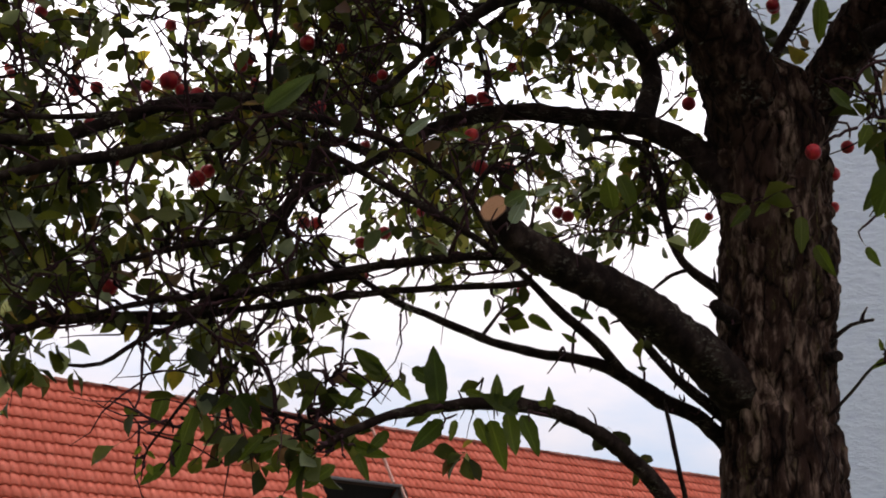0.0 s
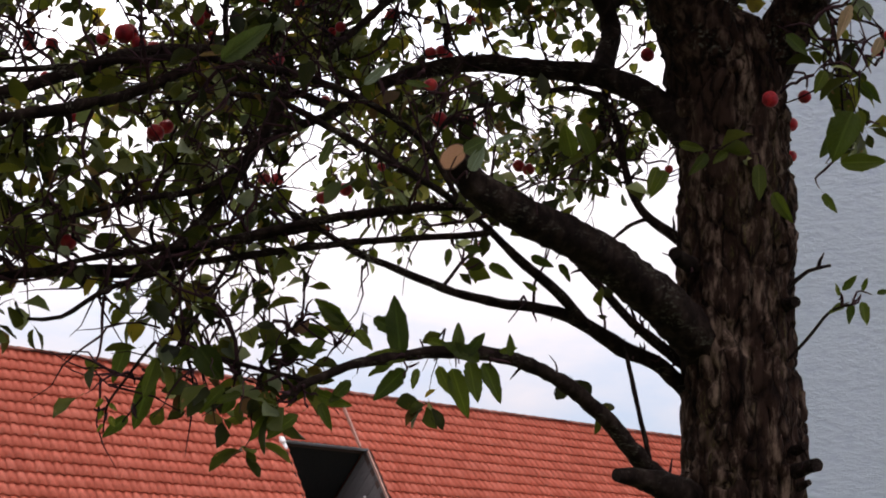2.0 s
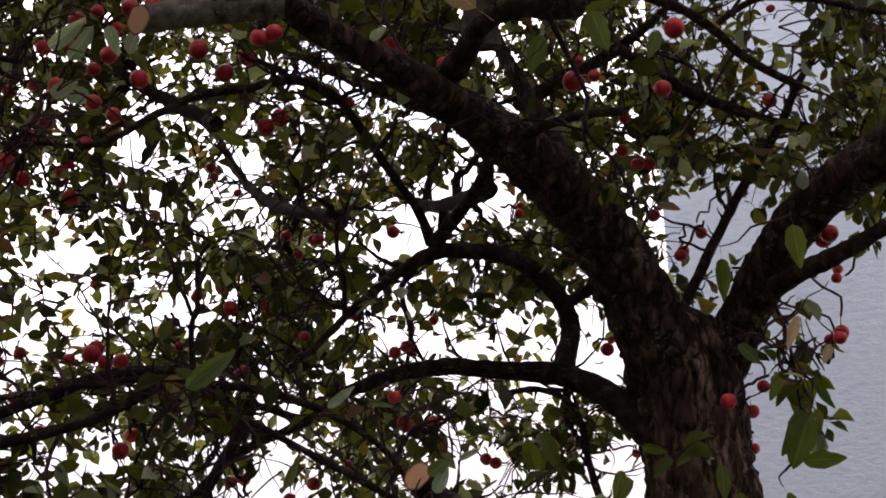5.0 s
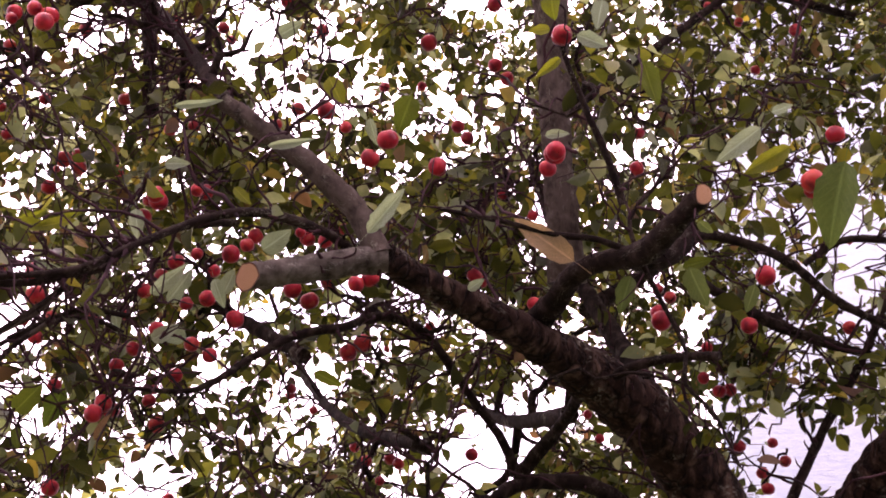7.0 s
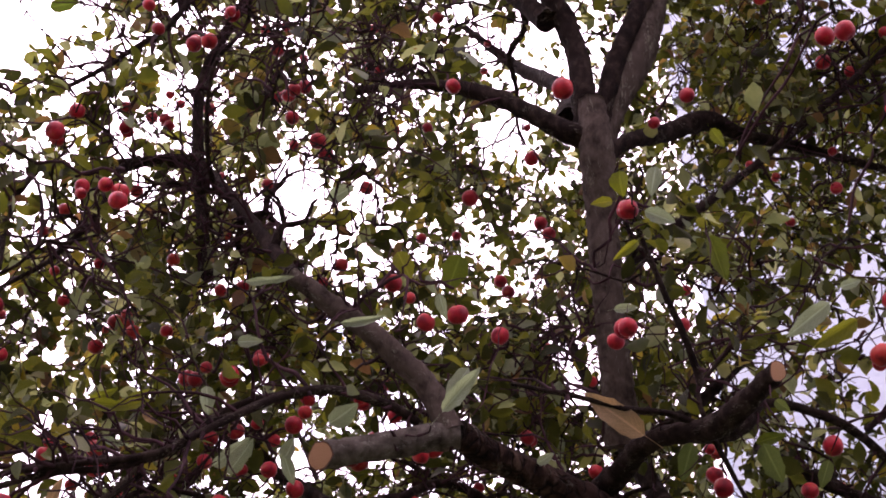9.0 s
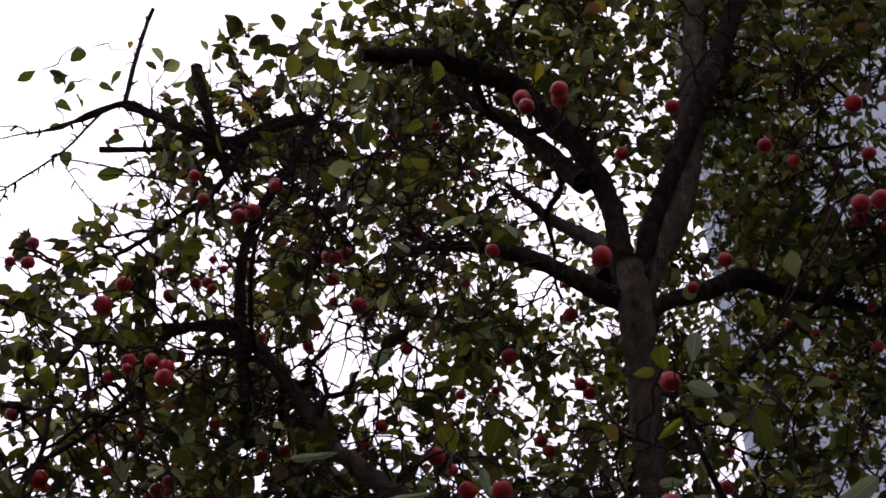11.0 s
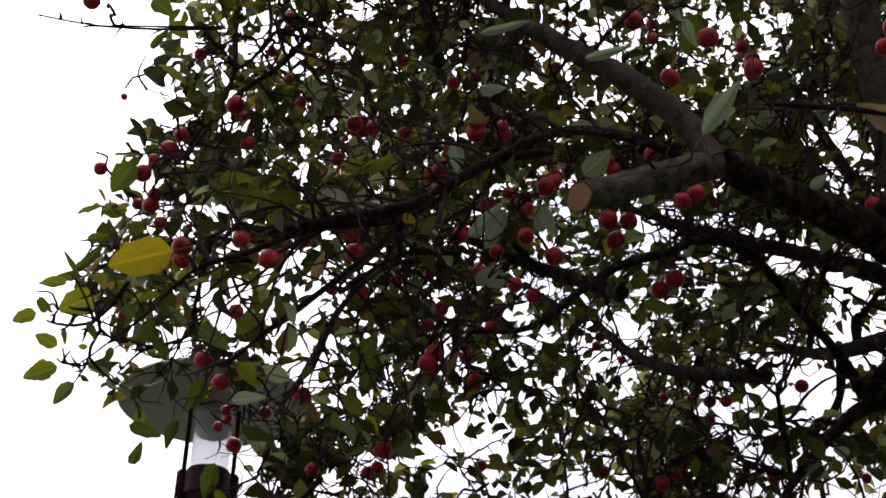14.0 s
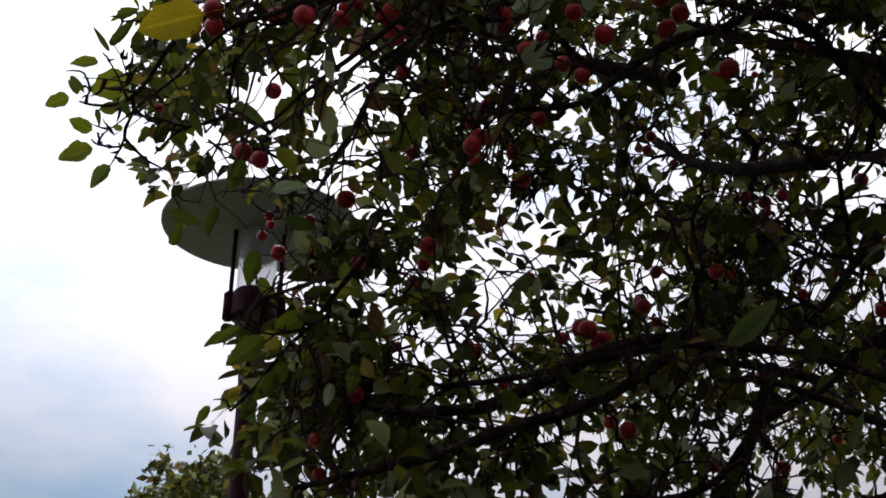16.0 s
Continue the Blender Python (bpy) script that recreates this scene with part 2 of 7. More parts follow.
def apple_material():
    m, n, l, b = material("apple_skin")
    rnd = n.new("ShaderNodeObjectInfo").outputs["Random"]
    base = ramp(n, l, rnd, (0.0, (0.34, 0.006, 0.016)), (0.5, (0.52, 0.014, 0.03)), (0.85, (0.6, 0.024, 0.036)), (1.0, (0.6, 0.045, 0.035)))
    streak = noise_node(n, l, 3.0, 4, 0.6, mapped(n, l, (9, 9, 1.2), "Generated"))
    col = mixed(n, l, ramp(n, l, streak, (0.45, (0, 0, 0)), (0.8, (0.5, 0.5, 0.5))), base, (0.58, 0.06, 0.05))
    col = mixed(n, l, ramp(n, l, noise_node(n, l, 300, 2), (0.68, (0, 0, 0)), (0.74, (0.3, 0.3, 0.3))), col, (0.66, 0.3, 0.22))
    side = noise_node(n, l, 1.5, 2, 0.5, mapped(n, l, (1, 1, 1), "Object"))
    col = mixed(n, l, ramp(n, l, side, (0.5, (0, 0, 0)), (0.66, (0.75, 0.75, 0.75))), col, (0.17, 0.006, 0.018))
    col = mixed(n, l, ramp(n, l, side, (0.3, (0.6, 0.6, 0.6)), (0.44, (0, 0, 0))), col, (0.64, 0.13, 0.07))
    bloom = ramp(n, l, noise_node(n, l, 40, 4), (0.45, (0, 0, 0)), (0.7, (0.012, 0.012, 0.012)))
    col = mixed(n, l, bloom, col, (0.7, 0.5, 0.5))
    l.new(col, b.inputs["Base Color"])
    b.inputs["Roughness"].default_value = 0.36
    b.inputs["Specular IOR Level"].default_value = 0.32
    return m


APPLE = apple_material()


def plain_material(name, colour, rough, metal=0.0, vary=0.25, scale=30, bump=0.0):
    m, n, l, b = material(name)
    dark = tuple(c * (1 - vary) for c in colour)
    lite = tuple(min(1, c * (1 + vary)) for c in colour)
    t = noise_node(n, l, scale, 5)
    l.new(ramp(n, l, t, (0.35, dark), (0.65, lite)), b.inputs["Base Color"])
    b.inputs["Roughness"].default_value, b.inputs["Metallic"].default_value = rough, metal
    if bump:
        bumped(n, l, b, t, 0.6, bump)
    return m


def stucco_material():
    m, n, l, b = material("pale_stucco")
    big, grain = noise_node(n, l, 0.8, 5, 0.6), noise_node(n, l, 26, 6, 0.65, mapped(n, l, (0.6, 0.6, 1.3)))
    lumps = noise_node(n, l, 11, 4, 0.5)
    col = ramp(n, l, big, (0.3, (0.74, 0.85, 1.0)), (0.7, (0.79, 0.89, 1.0)))
    col = mixed(n, l, ramp(n, l, grain, (0.36, (0.5, 0.5, 0.5)), (0.5, (0, 0, 0))), col, (0.63, 0.73, 0.9))
    l.new(col, b.inputs["Base Color"])
    b.inputs["Roughness"].default_value = 0.95
    bumped(n, l, b, mixed(n, l, 0.5, grain, lumps), 1.0, 0.017)
    return m


STUCCO = stucco_material()


def tile_material(name, island):
    m, n, l, b = material(name)
    if island:
        pick = n.new("ShaderNodeNewGeometry").outputs["Random Per Island"]
    else:
        pick = n.new("ShaderNodeObjectInfo").outputs["Random"]
    col = ramp(n, l, pick, (0.0, (0.53, 0.105, 0.055)), (0.5, (0.6, 0.13, 0.072)), (1.0, (0.67, 0.165, 0.1)))
    dirt = ramp(n, l, noise_node(n, l, 9, 5, 0.65), (0.4, (0.8, 0.76, 0.74)), (0.65, (1.06, 1.04, 1.02)))
    l.new(mixed(n, l, 1.0, col, dirt, "MULTIPLY"), b.inputs["Base Color"])
    b.inputs["Roughness"].default_value = 0.72
    bumped(n, l, b, noise_node(n, l, 120, 3), 0.3, 0.003)
    return m


TILE, TILE_JOINED = tile_material("clay_tile", False), tile_material("clay_tile_field", True)
ROOF_BED = plain_material("roof_battens", (0.08, 0.045, 0.035), 0.9)
BOARDS = plain_material("weathered_boards", (0.16, 0.145, 0.145), 0.9, 0, 0.4, 12, 0.004)
# near-black that puts the roof opening's inner shade into the colour
OPENING_SHADE = plain_material("painted_opening_shade", (0.012, 0.011, 0.01), 0.95)
ZINC = plain_material("zinc", (0.45, 0.47, 0.5), 0.45, 0.8)
WHITE_PAINT = plain_material("white_paint", (0.78, 0.78, 0.78), 0.5, 0, 0.06)
PLASTER = plain_material("cream_plaster", (0.6, 0.55, 0.46), 0.95, 0, 0.12, 3, 0.004)
LAMP_PAINT = plain_material("maroon_lamp_paint", (0.042, 0.006, 0.016), 0.5, 0.0, 0.25, 25, 0.0008)
LAMP_PAINT.node_tree.nodes["Principled BSDF"].inputs["Specular IOR Level"].default_value = 0.15
SHADE_UNDER = plain_material("grey_lamp_shade", (0.34, 0.34, 0.32), 0.5, 0.0, 0.12, 14, 0.0006)


def glass_material():
    m, n, l, b = material("lamp_glass")
    b.inputs["Base Color"].default_value = (0.93, 0.95, 0.96, 1)
    b.inputs["Roughness"].default_value, b.inputs["Transmission Weight"].default_value = 0.35, 0.8
    b.inputs["IOR"].default_value = 1.03
    bumped(n, l, b, noise_node(n, l, 60, 2), 0.15, 0.002)
    return m


GLASS = glass_material()


def ground_material():
    m, n, l, b = material("lawn_ground")
    t = noise_node(n, l, 1.4, 6, 0.65)
    fine = noise_node(n, l, 60, 4, 0.7)
    col = ramp(n, l, mixed(n, l, 0.5, t, fine), (0.4, (0.035, 0.045, 0.018)), (0.5, (0.07, 0.08, 0.035)), (0.58, (0.15, 0.125, 0.08)))
    l.new(col, b.inputs["Base Color"])
    b.inputs["Roughness"].default_value = 0.95
    bumped(n, l, b, fine, 1.0, 0.03)
    return m


GROUND = ground_material()


# ---------------------------------------------------------------- building helpers
def part(name, bm, mat, parent=None, label="", smooth=True, extra=()):
    """Links a bmesh as one mesh object under a thing or a part."""
    me = bpy.data.meshes.new(name)
    bm.to_mesh(me)
    bm.free()
    return link(name, me, mat, parent, label, smooth, extra)


def link(name, me, mat, parent=None, label="", smooth=True, extra=()):
    for x in (mat, *extra):
        me.materials.append(x)
    if smooth:
        me.polygons.foreach_set("use_smooth", [True] * len(me.polygons))
    ob = new(name, me)
    ob.parent = parent
    if label:
        ob["label"] = label
    return ob


def arrays_to_mesh(name, verts, faces):
    """A mesh from an array of vertices and an array of quads."""
    me = bpy.data.meshes.new(name)
    verts, faces = np.asarray(verts, np.float32), np.asarray(faces, np.int32)
    me.vertices.add(len(verts))
    me.vertices.foreach_set("co", verts.ravel())
    me.loops.add(faces.size)
    me.loops.foreach_set("vertex_index", faces.ravel())
    me.polygons.add(len(faces))
    me.polygons.foreach_set("loop_start", np.arange(0, faces.size, faces.shape[1], dtype=np.int32))
    me.update(calc_edges=True)
    me.validate()
    return me


def spline(points, step):
    """A smooth line through control points (x, y, z, radius), sampled about every step metres."""
    p = np.asarray(points, float)
    p = np.vstack([2 * p[0] - p[1], p, 2 * p[-1] - p[-2]])
    out = []
    for a, b, c, d in zip(p[:-3], p[1:-2], p[2:-1], p[3:]):
        k = max(2, int(np.linalg.norm(c[:3] - b[:3]) / step))
        t = np.linspace(0, 1, k, endpoint=False)[:, None]
        out.append(0.5 * (2 * b + (c - a) * t + (2 * a - 5 * b + 4 * c - d) * t**2 + (3 * b - a - 3 * c + d) * t**3))
    return np.vstack([*out, p[-2:-1]])


def frames_along(p):
    """Two vectors square to a line at each of its points, turning as little as possible."""
    tan = np.gradient(p, axis=0)
    tan /= np.linalg.norm(tan, axis=1)[:, None] + 1e-9
    u = np.cross(tan[0], (0.31, 0.17, 0.93))
    us, vs = [], []
    for t in tan:
        u = u - t * (u @ t)
        u /= np.linalg.norm(u) + 1e-9
        us.append(u.copy())
        vs.append(np.cross(t, u))
    return tan, np.array(us), np.array(vs)


def tube_arrays(line, sides, rough=0.0, freq=30.0, lump=0.0):
    """Vertices and quads of a round, uneven branch along line (x, y, z, radius), with flat ends."""
    p, r = line[:, :3], np.maximum(line[:, 3], 0.0006)
    _, u, v = frames_along(p)
    a = np.linspace(0, 2 * np.pi, sides, endpoint=False)
    ring = np.cos(a)[None, :, None] * u[:, None] + np.sin(a)[None, :, None] * v[:, None]
    rad = np.repeat(r[:, None], sides, 1)
    if rough or lump:
        for i in range(len(p)):
            for j in range(sides):
                q = Vector(p[i] + ring[i, j] * r[i])
                rad[i, j] *= 1 + rough * noise.noise(q * freq) + lump * noise.noise(q * 7)
    verts = p[:, None] + ring * rad[..., None]
    n = len(p)
    i, j = np.meshgrid(np.arange(n - 1), np.arange(sides), indexing="ij")
    k = (j + 1) % sides
    faces = np.stack([i * sides + j, i * sides + k, (i + 1) * sides + k, (i + 1) * sides + j], -1).reshape(-1, 4)
    return verts.reshape(-1, 3), faces


def box(bm, x0, x1, y0, y1, z0, z1):
    v = [bm.verts.new((x, y, z)) for x in (x0, x1) for y in (y0, y1) for z in (z0, z1)]
    for f in ((0, 1, 3, 2), (4, 6, 7, 5), (0, 4, 5, 1), (2, 3, 7, 6), (0, 2, 6, 4), (1, 5, 7, 3)):
        bm.faces.new([v[i] for i in f])


def revolve(bm, profile, sides=40):
    """A turned body round z from (radius, z) pairs."""
    rings = [[bm.verts.new((r * math.cos(2 * math.pi * k / sides), r * math.sin(2 * math.pi * k / sides), z)) for k in range(sides)] for r, z in profile]
    for a, b in zip(rings, rings[1:]):
        for k in range(sides):
            bm.faces.new((a[k], a[(k + 1) % sides], b[(k + 1) % sides], b[k]))
    return rings


def empty(name, at, label, category, group="", kind=""):
    ob = new(name)
    ob.location = at
    ob.empty_display_size = 0.2
    return tagged(ob, label, category, group, kind)


# ---------------------------------------------------------------- ground
bm = bmesh.new()
bmesh.ops.create_grid(bm, x_segments=60, y_segments=60, size=900)
for v in bm.verts:
    v.co.z = 0.0 if v.co.length < 60 else 0.6 * noise.noise(v.co * 0.01) - 0.4
tagged(part("ground", bm, GROUND), "short dry lawn with worn bare patches", "ground", kind="structure")

# ---------------------------------------------------------------- plain wall added unseen behind the camera to block low sky light
bm = bmesh.new()
box(bm, -12, 13, -5.8, -5.4, -0.05, 7.2)
tagged(part("wall_south", bm, plain_material("light_block_grey", (0.17, 0.17, 0.185), 0.9, 0, 0.3, 6, 0.004)), "plain dark grey wall added out of view to block sky light", "wall", kind="structure")

# ---------------------------------------------------------------- stuccoed house beside the tree
WALL_X, WALL_Y, WALL_TOP = 1.18, 5.0, 9.6
house = empty("plastered_house", (WALL_X, WALL_Y, 0), "tall house with rough pale blue-white stucco wall", "house")
house.rotation_euler.z = radians(-17)
bm = bmesh.new()
box(bm, 0, 11, 0, 9, 0, WALL_TOP)
bmesh.ops.bevel(bm, geom=[e for e in bm.edges], offset=0.02, segments=2, affect="EDGES")
part("wall", bm, STUCCO, house, smooth=False)
bm = bmesh.new()
v = [bm.verts.new(c) for c in ((0.02, -0.3, WALL_TOP - 0.1), (11.4, -0.3, WALL_TOP - 0.1), (11.4, 9.3, WALL_TOP - 0.1), (0.02, 9.3, WALL_TOP - 0.1),
                               (0.02, 4.5, WALL_TOP + 3.6), (11.4, 4.5, WALL_TOP + 3.6))]
for f in ((0, 1, 5, 4), (2, 3, 4, 5), (3, 0, 4), (1, 2, 5), (3, 2, 1, 0)):
    bm.faces.new([v[i] for i in f])
part("roof", bm, TILE_JOINED, house, smooth=False)

# ---------------------------------------------------------------- barn with the red pantile roof
RIDGE_AT, RIDGE_Z, PITCH = Vector((-10.40, 27.81, 6.597)), 6.597, radians(50)
ALONG = Vector((0.8337, 0.5522, 0))
OUT = Vector((0.5522, -0.8337, 0))
DOWN = OUT * math.cos(PITCH) - Vector((0, 0, math.sin(PITCH)))
UPWARD = OUT * math.sin(PITCH) + Vector((0, 0, math.cos(PITCH)))
ROOF_FROM, ROOF_TO, SLOPE = -20.0, 32.0, 5.75
OPEN_FROM, OPEN_TO, OPEN_TOP, OPEN_END = 7.78, 10.06, 2.03, 5.0
barn = empty("barn", (RIDGE_AT.x, RIDGE_AT.y, 0), "long low barn with orange-red clay pantile roof", "barn")
barn_frame = Matrix((ALONG.to_4d(), DOWN.to_4d(), UPWARD.to_4d(), (0, 0, 0, 1))).transposed()
for row in range(3):
    barn_frame[row][3] = (RIDGE_AT - Vector((RIDGE_AT.x, RIDGE_AT.y, 0)))[row]


def slab(bm, s0, s1, d0, d1, h0, h1):
    """A box in the roof's own axes: along the ridge, down the slope, out of the slope."""
    box(bm, s0, s1, d0, d1, h0, h1)


def on_roof(name, bm, mat, parent, label="", smooth=False):
    ob = part(name, bm, mat, parent, label, smooth)
    ob.matrix_local = barn_frame
    return ob


# roof deck in four pieces round the opening
bm = bmesh.new()
slab(bm, ROOF_FROM, OPEN_FROM, 0, SLOPE, -0.16, -0.03)
slab(bm, OPEN_TO, ROOF_TO, 0, SLOPE, -0.16, -0.03)
slab(bm, OPEN_FROM, OPEN_TO, 0, OPEN_TOP, -0.16, -0.03)
slab(bm, OPEN_FROM, OPEN_TO, OPEN_END, SLOPE, -0.16, -0.03)
roof = on_roof("roof", bm, ROOF_BED, barn, "orange-red pantile roof with a recessed opening")

# recessed opening: one cheek in weathered boards; other cheek, lintel and back near-black to paint its shade
dormer = empty("roof_opening", (0, 0, 0), "", "")
dormer.parent = barn
for key in ("label", "category"):
    if key in dormer:
        del dormer[key]
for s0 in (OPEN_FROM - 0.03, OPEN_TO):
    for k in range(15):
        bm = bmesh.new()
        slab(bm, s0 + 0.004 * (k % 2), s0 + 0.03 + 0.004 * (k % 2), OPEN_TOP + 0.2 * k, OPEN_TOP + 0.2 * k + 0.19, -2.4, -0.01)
        on_roof("cheek_board", bm, BOARDS if s0 == OPEN_TO else OPENING_SHADE, dormer)
bm = bmesh.new()
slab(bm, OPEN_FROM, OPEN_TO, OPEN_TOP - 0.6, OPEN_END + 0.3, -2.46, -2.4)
on_roof("opening_back", bm, OPENING_SHADE, dormer)
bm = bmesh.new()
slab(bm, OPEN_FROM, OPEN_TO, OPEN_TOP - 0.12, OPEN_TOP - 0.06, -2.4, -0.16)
on_roof("opening_lintel", bm, OPENING_SHADE, dormer)
bm = bmesh.new()
slab(bm, OPEN_TO - 0.55, OPEN_TO - 0.47, OPEN_TOP + 1.5, OPEN_TOP + 1.58, -0.9, -0.1)
on_roof("wooden_post", bm, BOARDS, dormer)

# zinc gutter over the opening with a white end piece
bm = bmesh.new()
n_seg = 10
rings = []
for s in (OPEN_FROM - 0.1, OPEN_TO + 0.02):
    rings.append([bm.verts.new((s, OPEN_TOP + 0.02 + 0.07 * math.cos(a), 0.05 + 0.07 * math.sin(a))) for a in (math.pi * k / n_seg - 2.4 for k in range(n_seg + 1))])
for k in range(n_seg):
    bm.faces.new((rings[0][k], rings[0][k + 1], rings[1][k + 1], rings[1][k]))
bmesh.ops.solidify(bm, geom=bm.faces[:], thickness=0.012)
on_roof("gutter", bm, ZINC, dormer, "grey zinc gutter")
bm = bmesh.new()
slab(bm, OPEN_FROM - 0.16, OPEN_FROM - 0.02, OPEN_TOP - 0.06, OPEN_TOP + 0.13, 0.0, 0.1)
slab(bm, OPEN_FROM - 0.11, OPEN_FROM + 0.0, OPEN_TOP + 0.1, OPEN_TOP + 0.3, -0.02, 0.06)
bmesh.ops.bevel(bm, geom=bm.edges[:], offset=0.02, segments=2, affect="EDGES")
on_roof("gutter_end", bm, WHITE_PAINT, dormer, "white gutter outlet")
bm = bmesh.new()
slab(bm, 9.83, 9.87, 0.02, OPEN_TOP + 0.04, 0.03, 0.125)
slab(bm, OPEN_TO + 0.0, OPEN_TO + 0.04, OPEN_TOP, OPEN_END, 0.0, 0.06)
on_roof("verge_strip", bm, plain_material("pale_verge", (0.4, 0.22, 0.17), 0.8), dormer, "pale verge flashing")

# barn walls under the eaves
bm = bmesh.new()
half = SLOPE * math.cos(PITCH)
m_wall = Matrix((ALONG.to_4d(), OUT.to_4d(), (0, 0, 1, 0), (0, 0, 0, 1))).transposed()
wall_h = RIDGE_Z - SLOPE * math.sin(PITCH)
box(bm, ROOF_FROM + 0.3, ROOF_TO - 0.3, half - 0.65, half - 0.35, 0, wall_h + 0.35)
box(bm, ROOF_FROM + 0.3, ROOF_TO - 0.3, -half + 0.35, -half + 0.65, 0, wall_h + 0.35)
for s in (ROOF_FROM + 0.3, ROOF_TO - 0.6):
    box(bm, s, s + 0.3, -half + 0.66, half - 0.66, 0, wall_h + 0.3)
    v = [bm.verts.new((x, y, z)) for x in (s, s + 0.3) for y, z in ((-half + 0.66, wall_h + 0.3), (half - 0.66, wall_h + 0.3), (0, RIDGE_Z - 0.35))]
    for f in ((0, 1, 2), (5, 4, 3), (0, 3, 4, 1), (1, 4, 5, 2), (2, 5, 3, 0)):
        bm.faces.new([v[i] for i in f])
part("wall", bm, PLASTER, barn, smooth=False).matrix_local = m_wall
bm = bmesh.new()
v = [bm.verts.new((s, y, z)) for s in (ROOF_FROM, ROOF_TO) for y, z in ((0, RIDGE_Z - 0.05), (-half, wall_h - 0.05), (0, RIDGE_Z - 0.2), (-half, wall_h - 0.2))]
for f in ((0, 4, 5, 1), (2, 3, 7, 6), (1, 5, 7, 3), (0, 2, 6, 4), (0, 1, 3, 2), (4, 6, 7, 5)):
    bm.faces.new([v[i] for i in f])
part("rear_roof", bm, TILE_JOINED, barn, smooth=False).matrix_local = m_wall


# lamp post with a wide disc shade
def street_lamp(at, height, shade_r):
    lamp = empty("street_lamp", at, "maroon metal park lamp with wide grey disc shade and clear glass", "street lamp")
    k = shade_r / 0.28
    z = height
    bm = bmesh.new()
    revolve(bm, [(0.1, 0), (0.1, 0.03), (0.075, 0.06), (0.07, 0.9), (0.055, 0.96), (0.042, 1.0), (0.034, 1.6), (0.027 * k, z - 0.55 * k), (0.026 * k, z - 0.44 * k)], 24)
    part("pole", bm, LAMP_PAINT, lamp)
    bm = bmesh.new()
    revolve(bm, [(0.027 * k, z - 0.5 * k), (0.029 * k, z - 0.43 * k), (0.034 * k, z - 0.425 * k), (0.034 * k, z - 0.405 * k), (0.03 * k, z - 0.4 * k),
                 (0.046 * k, z - 0.3 * k), (0.05 * k, z - 0.285 * k), (0.066 * k, z - 0.28 * k), (0.066 * k, z - 0.215 * k), (0.06 * k, z - 0.205 * k), (0.0, z - 0.203 * k)], 32)
    part("collar", bm, LAMP_PAINT, lamp, "dark maroon lamp collar", smooth=False)
    for a in (0.42, 0.42 + math.pi):
        bm = bmesh.new()
        x, y = 0.068 * k * math.cos(a), 0.068 * k * math.sin(a)
        bmesh.ops.create_cone(bm, cap_ends=True, segments=10, radius1=0.0065 * k, radius2=0.0065 * k, depth=0.29 * k, matrix=Matrix.Translation((x, y, z - 0.145 * k)))
        part("rod", bm, LAMP_PAINT, lamp)
        bm = bmesh.new()
        bmesh.ops.create_cube(bm, size=1.0, matrix=Matrix.Translation((x * 1.04, y * 1.04, z - 0.25 * k)) @ Matrix.Rotation(a, 4, "Z") @ Matrix.Diagonal((0.03 * k, 0.028 * k, 0.085 * k, 1)))
        bmesh.ops.bevel(bm, geom=bm.edges[:], offset=0.005, segments=2, affect="EDGES")
        part("rod_bracket", bm, LAMP_PAINT, lamp)
    bm = bmesh.new()
    revolve(bm, [(0.054 * k, z - 0.203 * k), (0.054 * k, z - 0.02 * k), (0.051 * k, z - 0.02 * k), (0.051 * k, z - 0.203 * k)], 40)
    part("glass", bm, GLASS, lamp, "clear ribbed glass cylinder").visible_shadow = False
    for q in range(4):
        bm = bmesh.new()
        revolve(bm, [(0.03 * k, z - (0.1 - 0.022 * q) * k), (0.046 * k, z - (0.093 - 0.022 * q) * k), (0.03 * k, z - (0.09 - 0.022 * q) * k)], 28)
        part("louvre_ring", bm, WHITE_PAINT, lamp, "white louvre ring")
    bm = bmesh.new()
    revolve(bm, [(0.0, z - 0.012 * k), (0.09 * k, z - 0.012 * k), (0.19 * k, z - 0.006 * k), (0.272 * k, z - 0.002 * k), (0.28 * k, z), (0.28 * k, z + 0.008 * k), (0.2 * k, z + 0.03 * k),
                 (0.1 * k, z + 0.055 * k), (0.0, z + 0.06 * k)], 64)
    part("shade", bm, SHADE_UNDER, lamp, "wide flat grey disc shade")
    return lamp


LAMP_AT = (-1.541, 3.09, 0)
street_lamp(LAMP_AT, 3.243, 0.275)


# trees in the distance
def far_tree(at, height, crown_r, seed):
    rng = np.random.default_rng(seed)
    tree = empty("distant_tree", at, "leafy green broadleaf tree far behind", "tree", "distant trees")
    line = spline([(0, 0, 0, 0.22), (0.1, 0.05, height * 0.3, 0.17), (0.0, 0.1, height * 0.6, 0.1), (0.1, 0, height * 0.92, 0.03)], 0.4)
    part_mesh = arrays_to_mesh("trunk", *tube_arrays(line, 10, 0.1, 4))
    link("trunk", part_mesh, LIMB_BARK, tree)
    wood, leaves = [], []
    for k in range(34):
        z0 = height * rng.uniform(0.28, 0.9)
        a = rng.uniform(0, 2 * np.pi)
        reach = crown_r * (0.35 + 0.75 * np.sin(np.pi * min(1, (z0 / height - 0.2) / 0.85))) * rng.uniform(0.6, 1.05)
        end = np.array([reach * np.cos(a), reach * np.sin(a), z0 + reach * rng.uniform(0.25, 0.8)])
        mid = end * (0.5, 0.5, 1) * 0.5 + np.array([0, 0, z0]) * 0.5 + (0, 0, 0.1)
        wood.append(spline([(0, 0, z0, 0.05), (*mid, 0.035), (*end, 0.008)], 0.35))
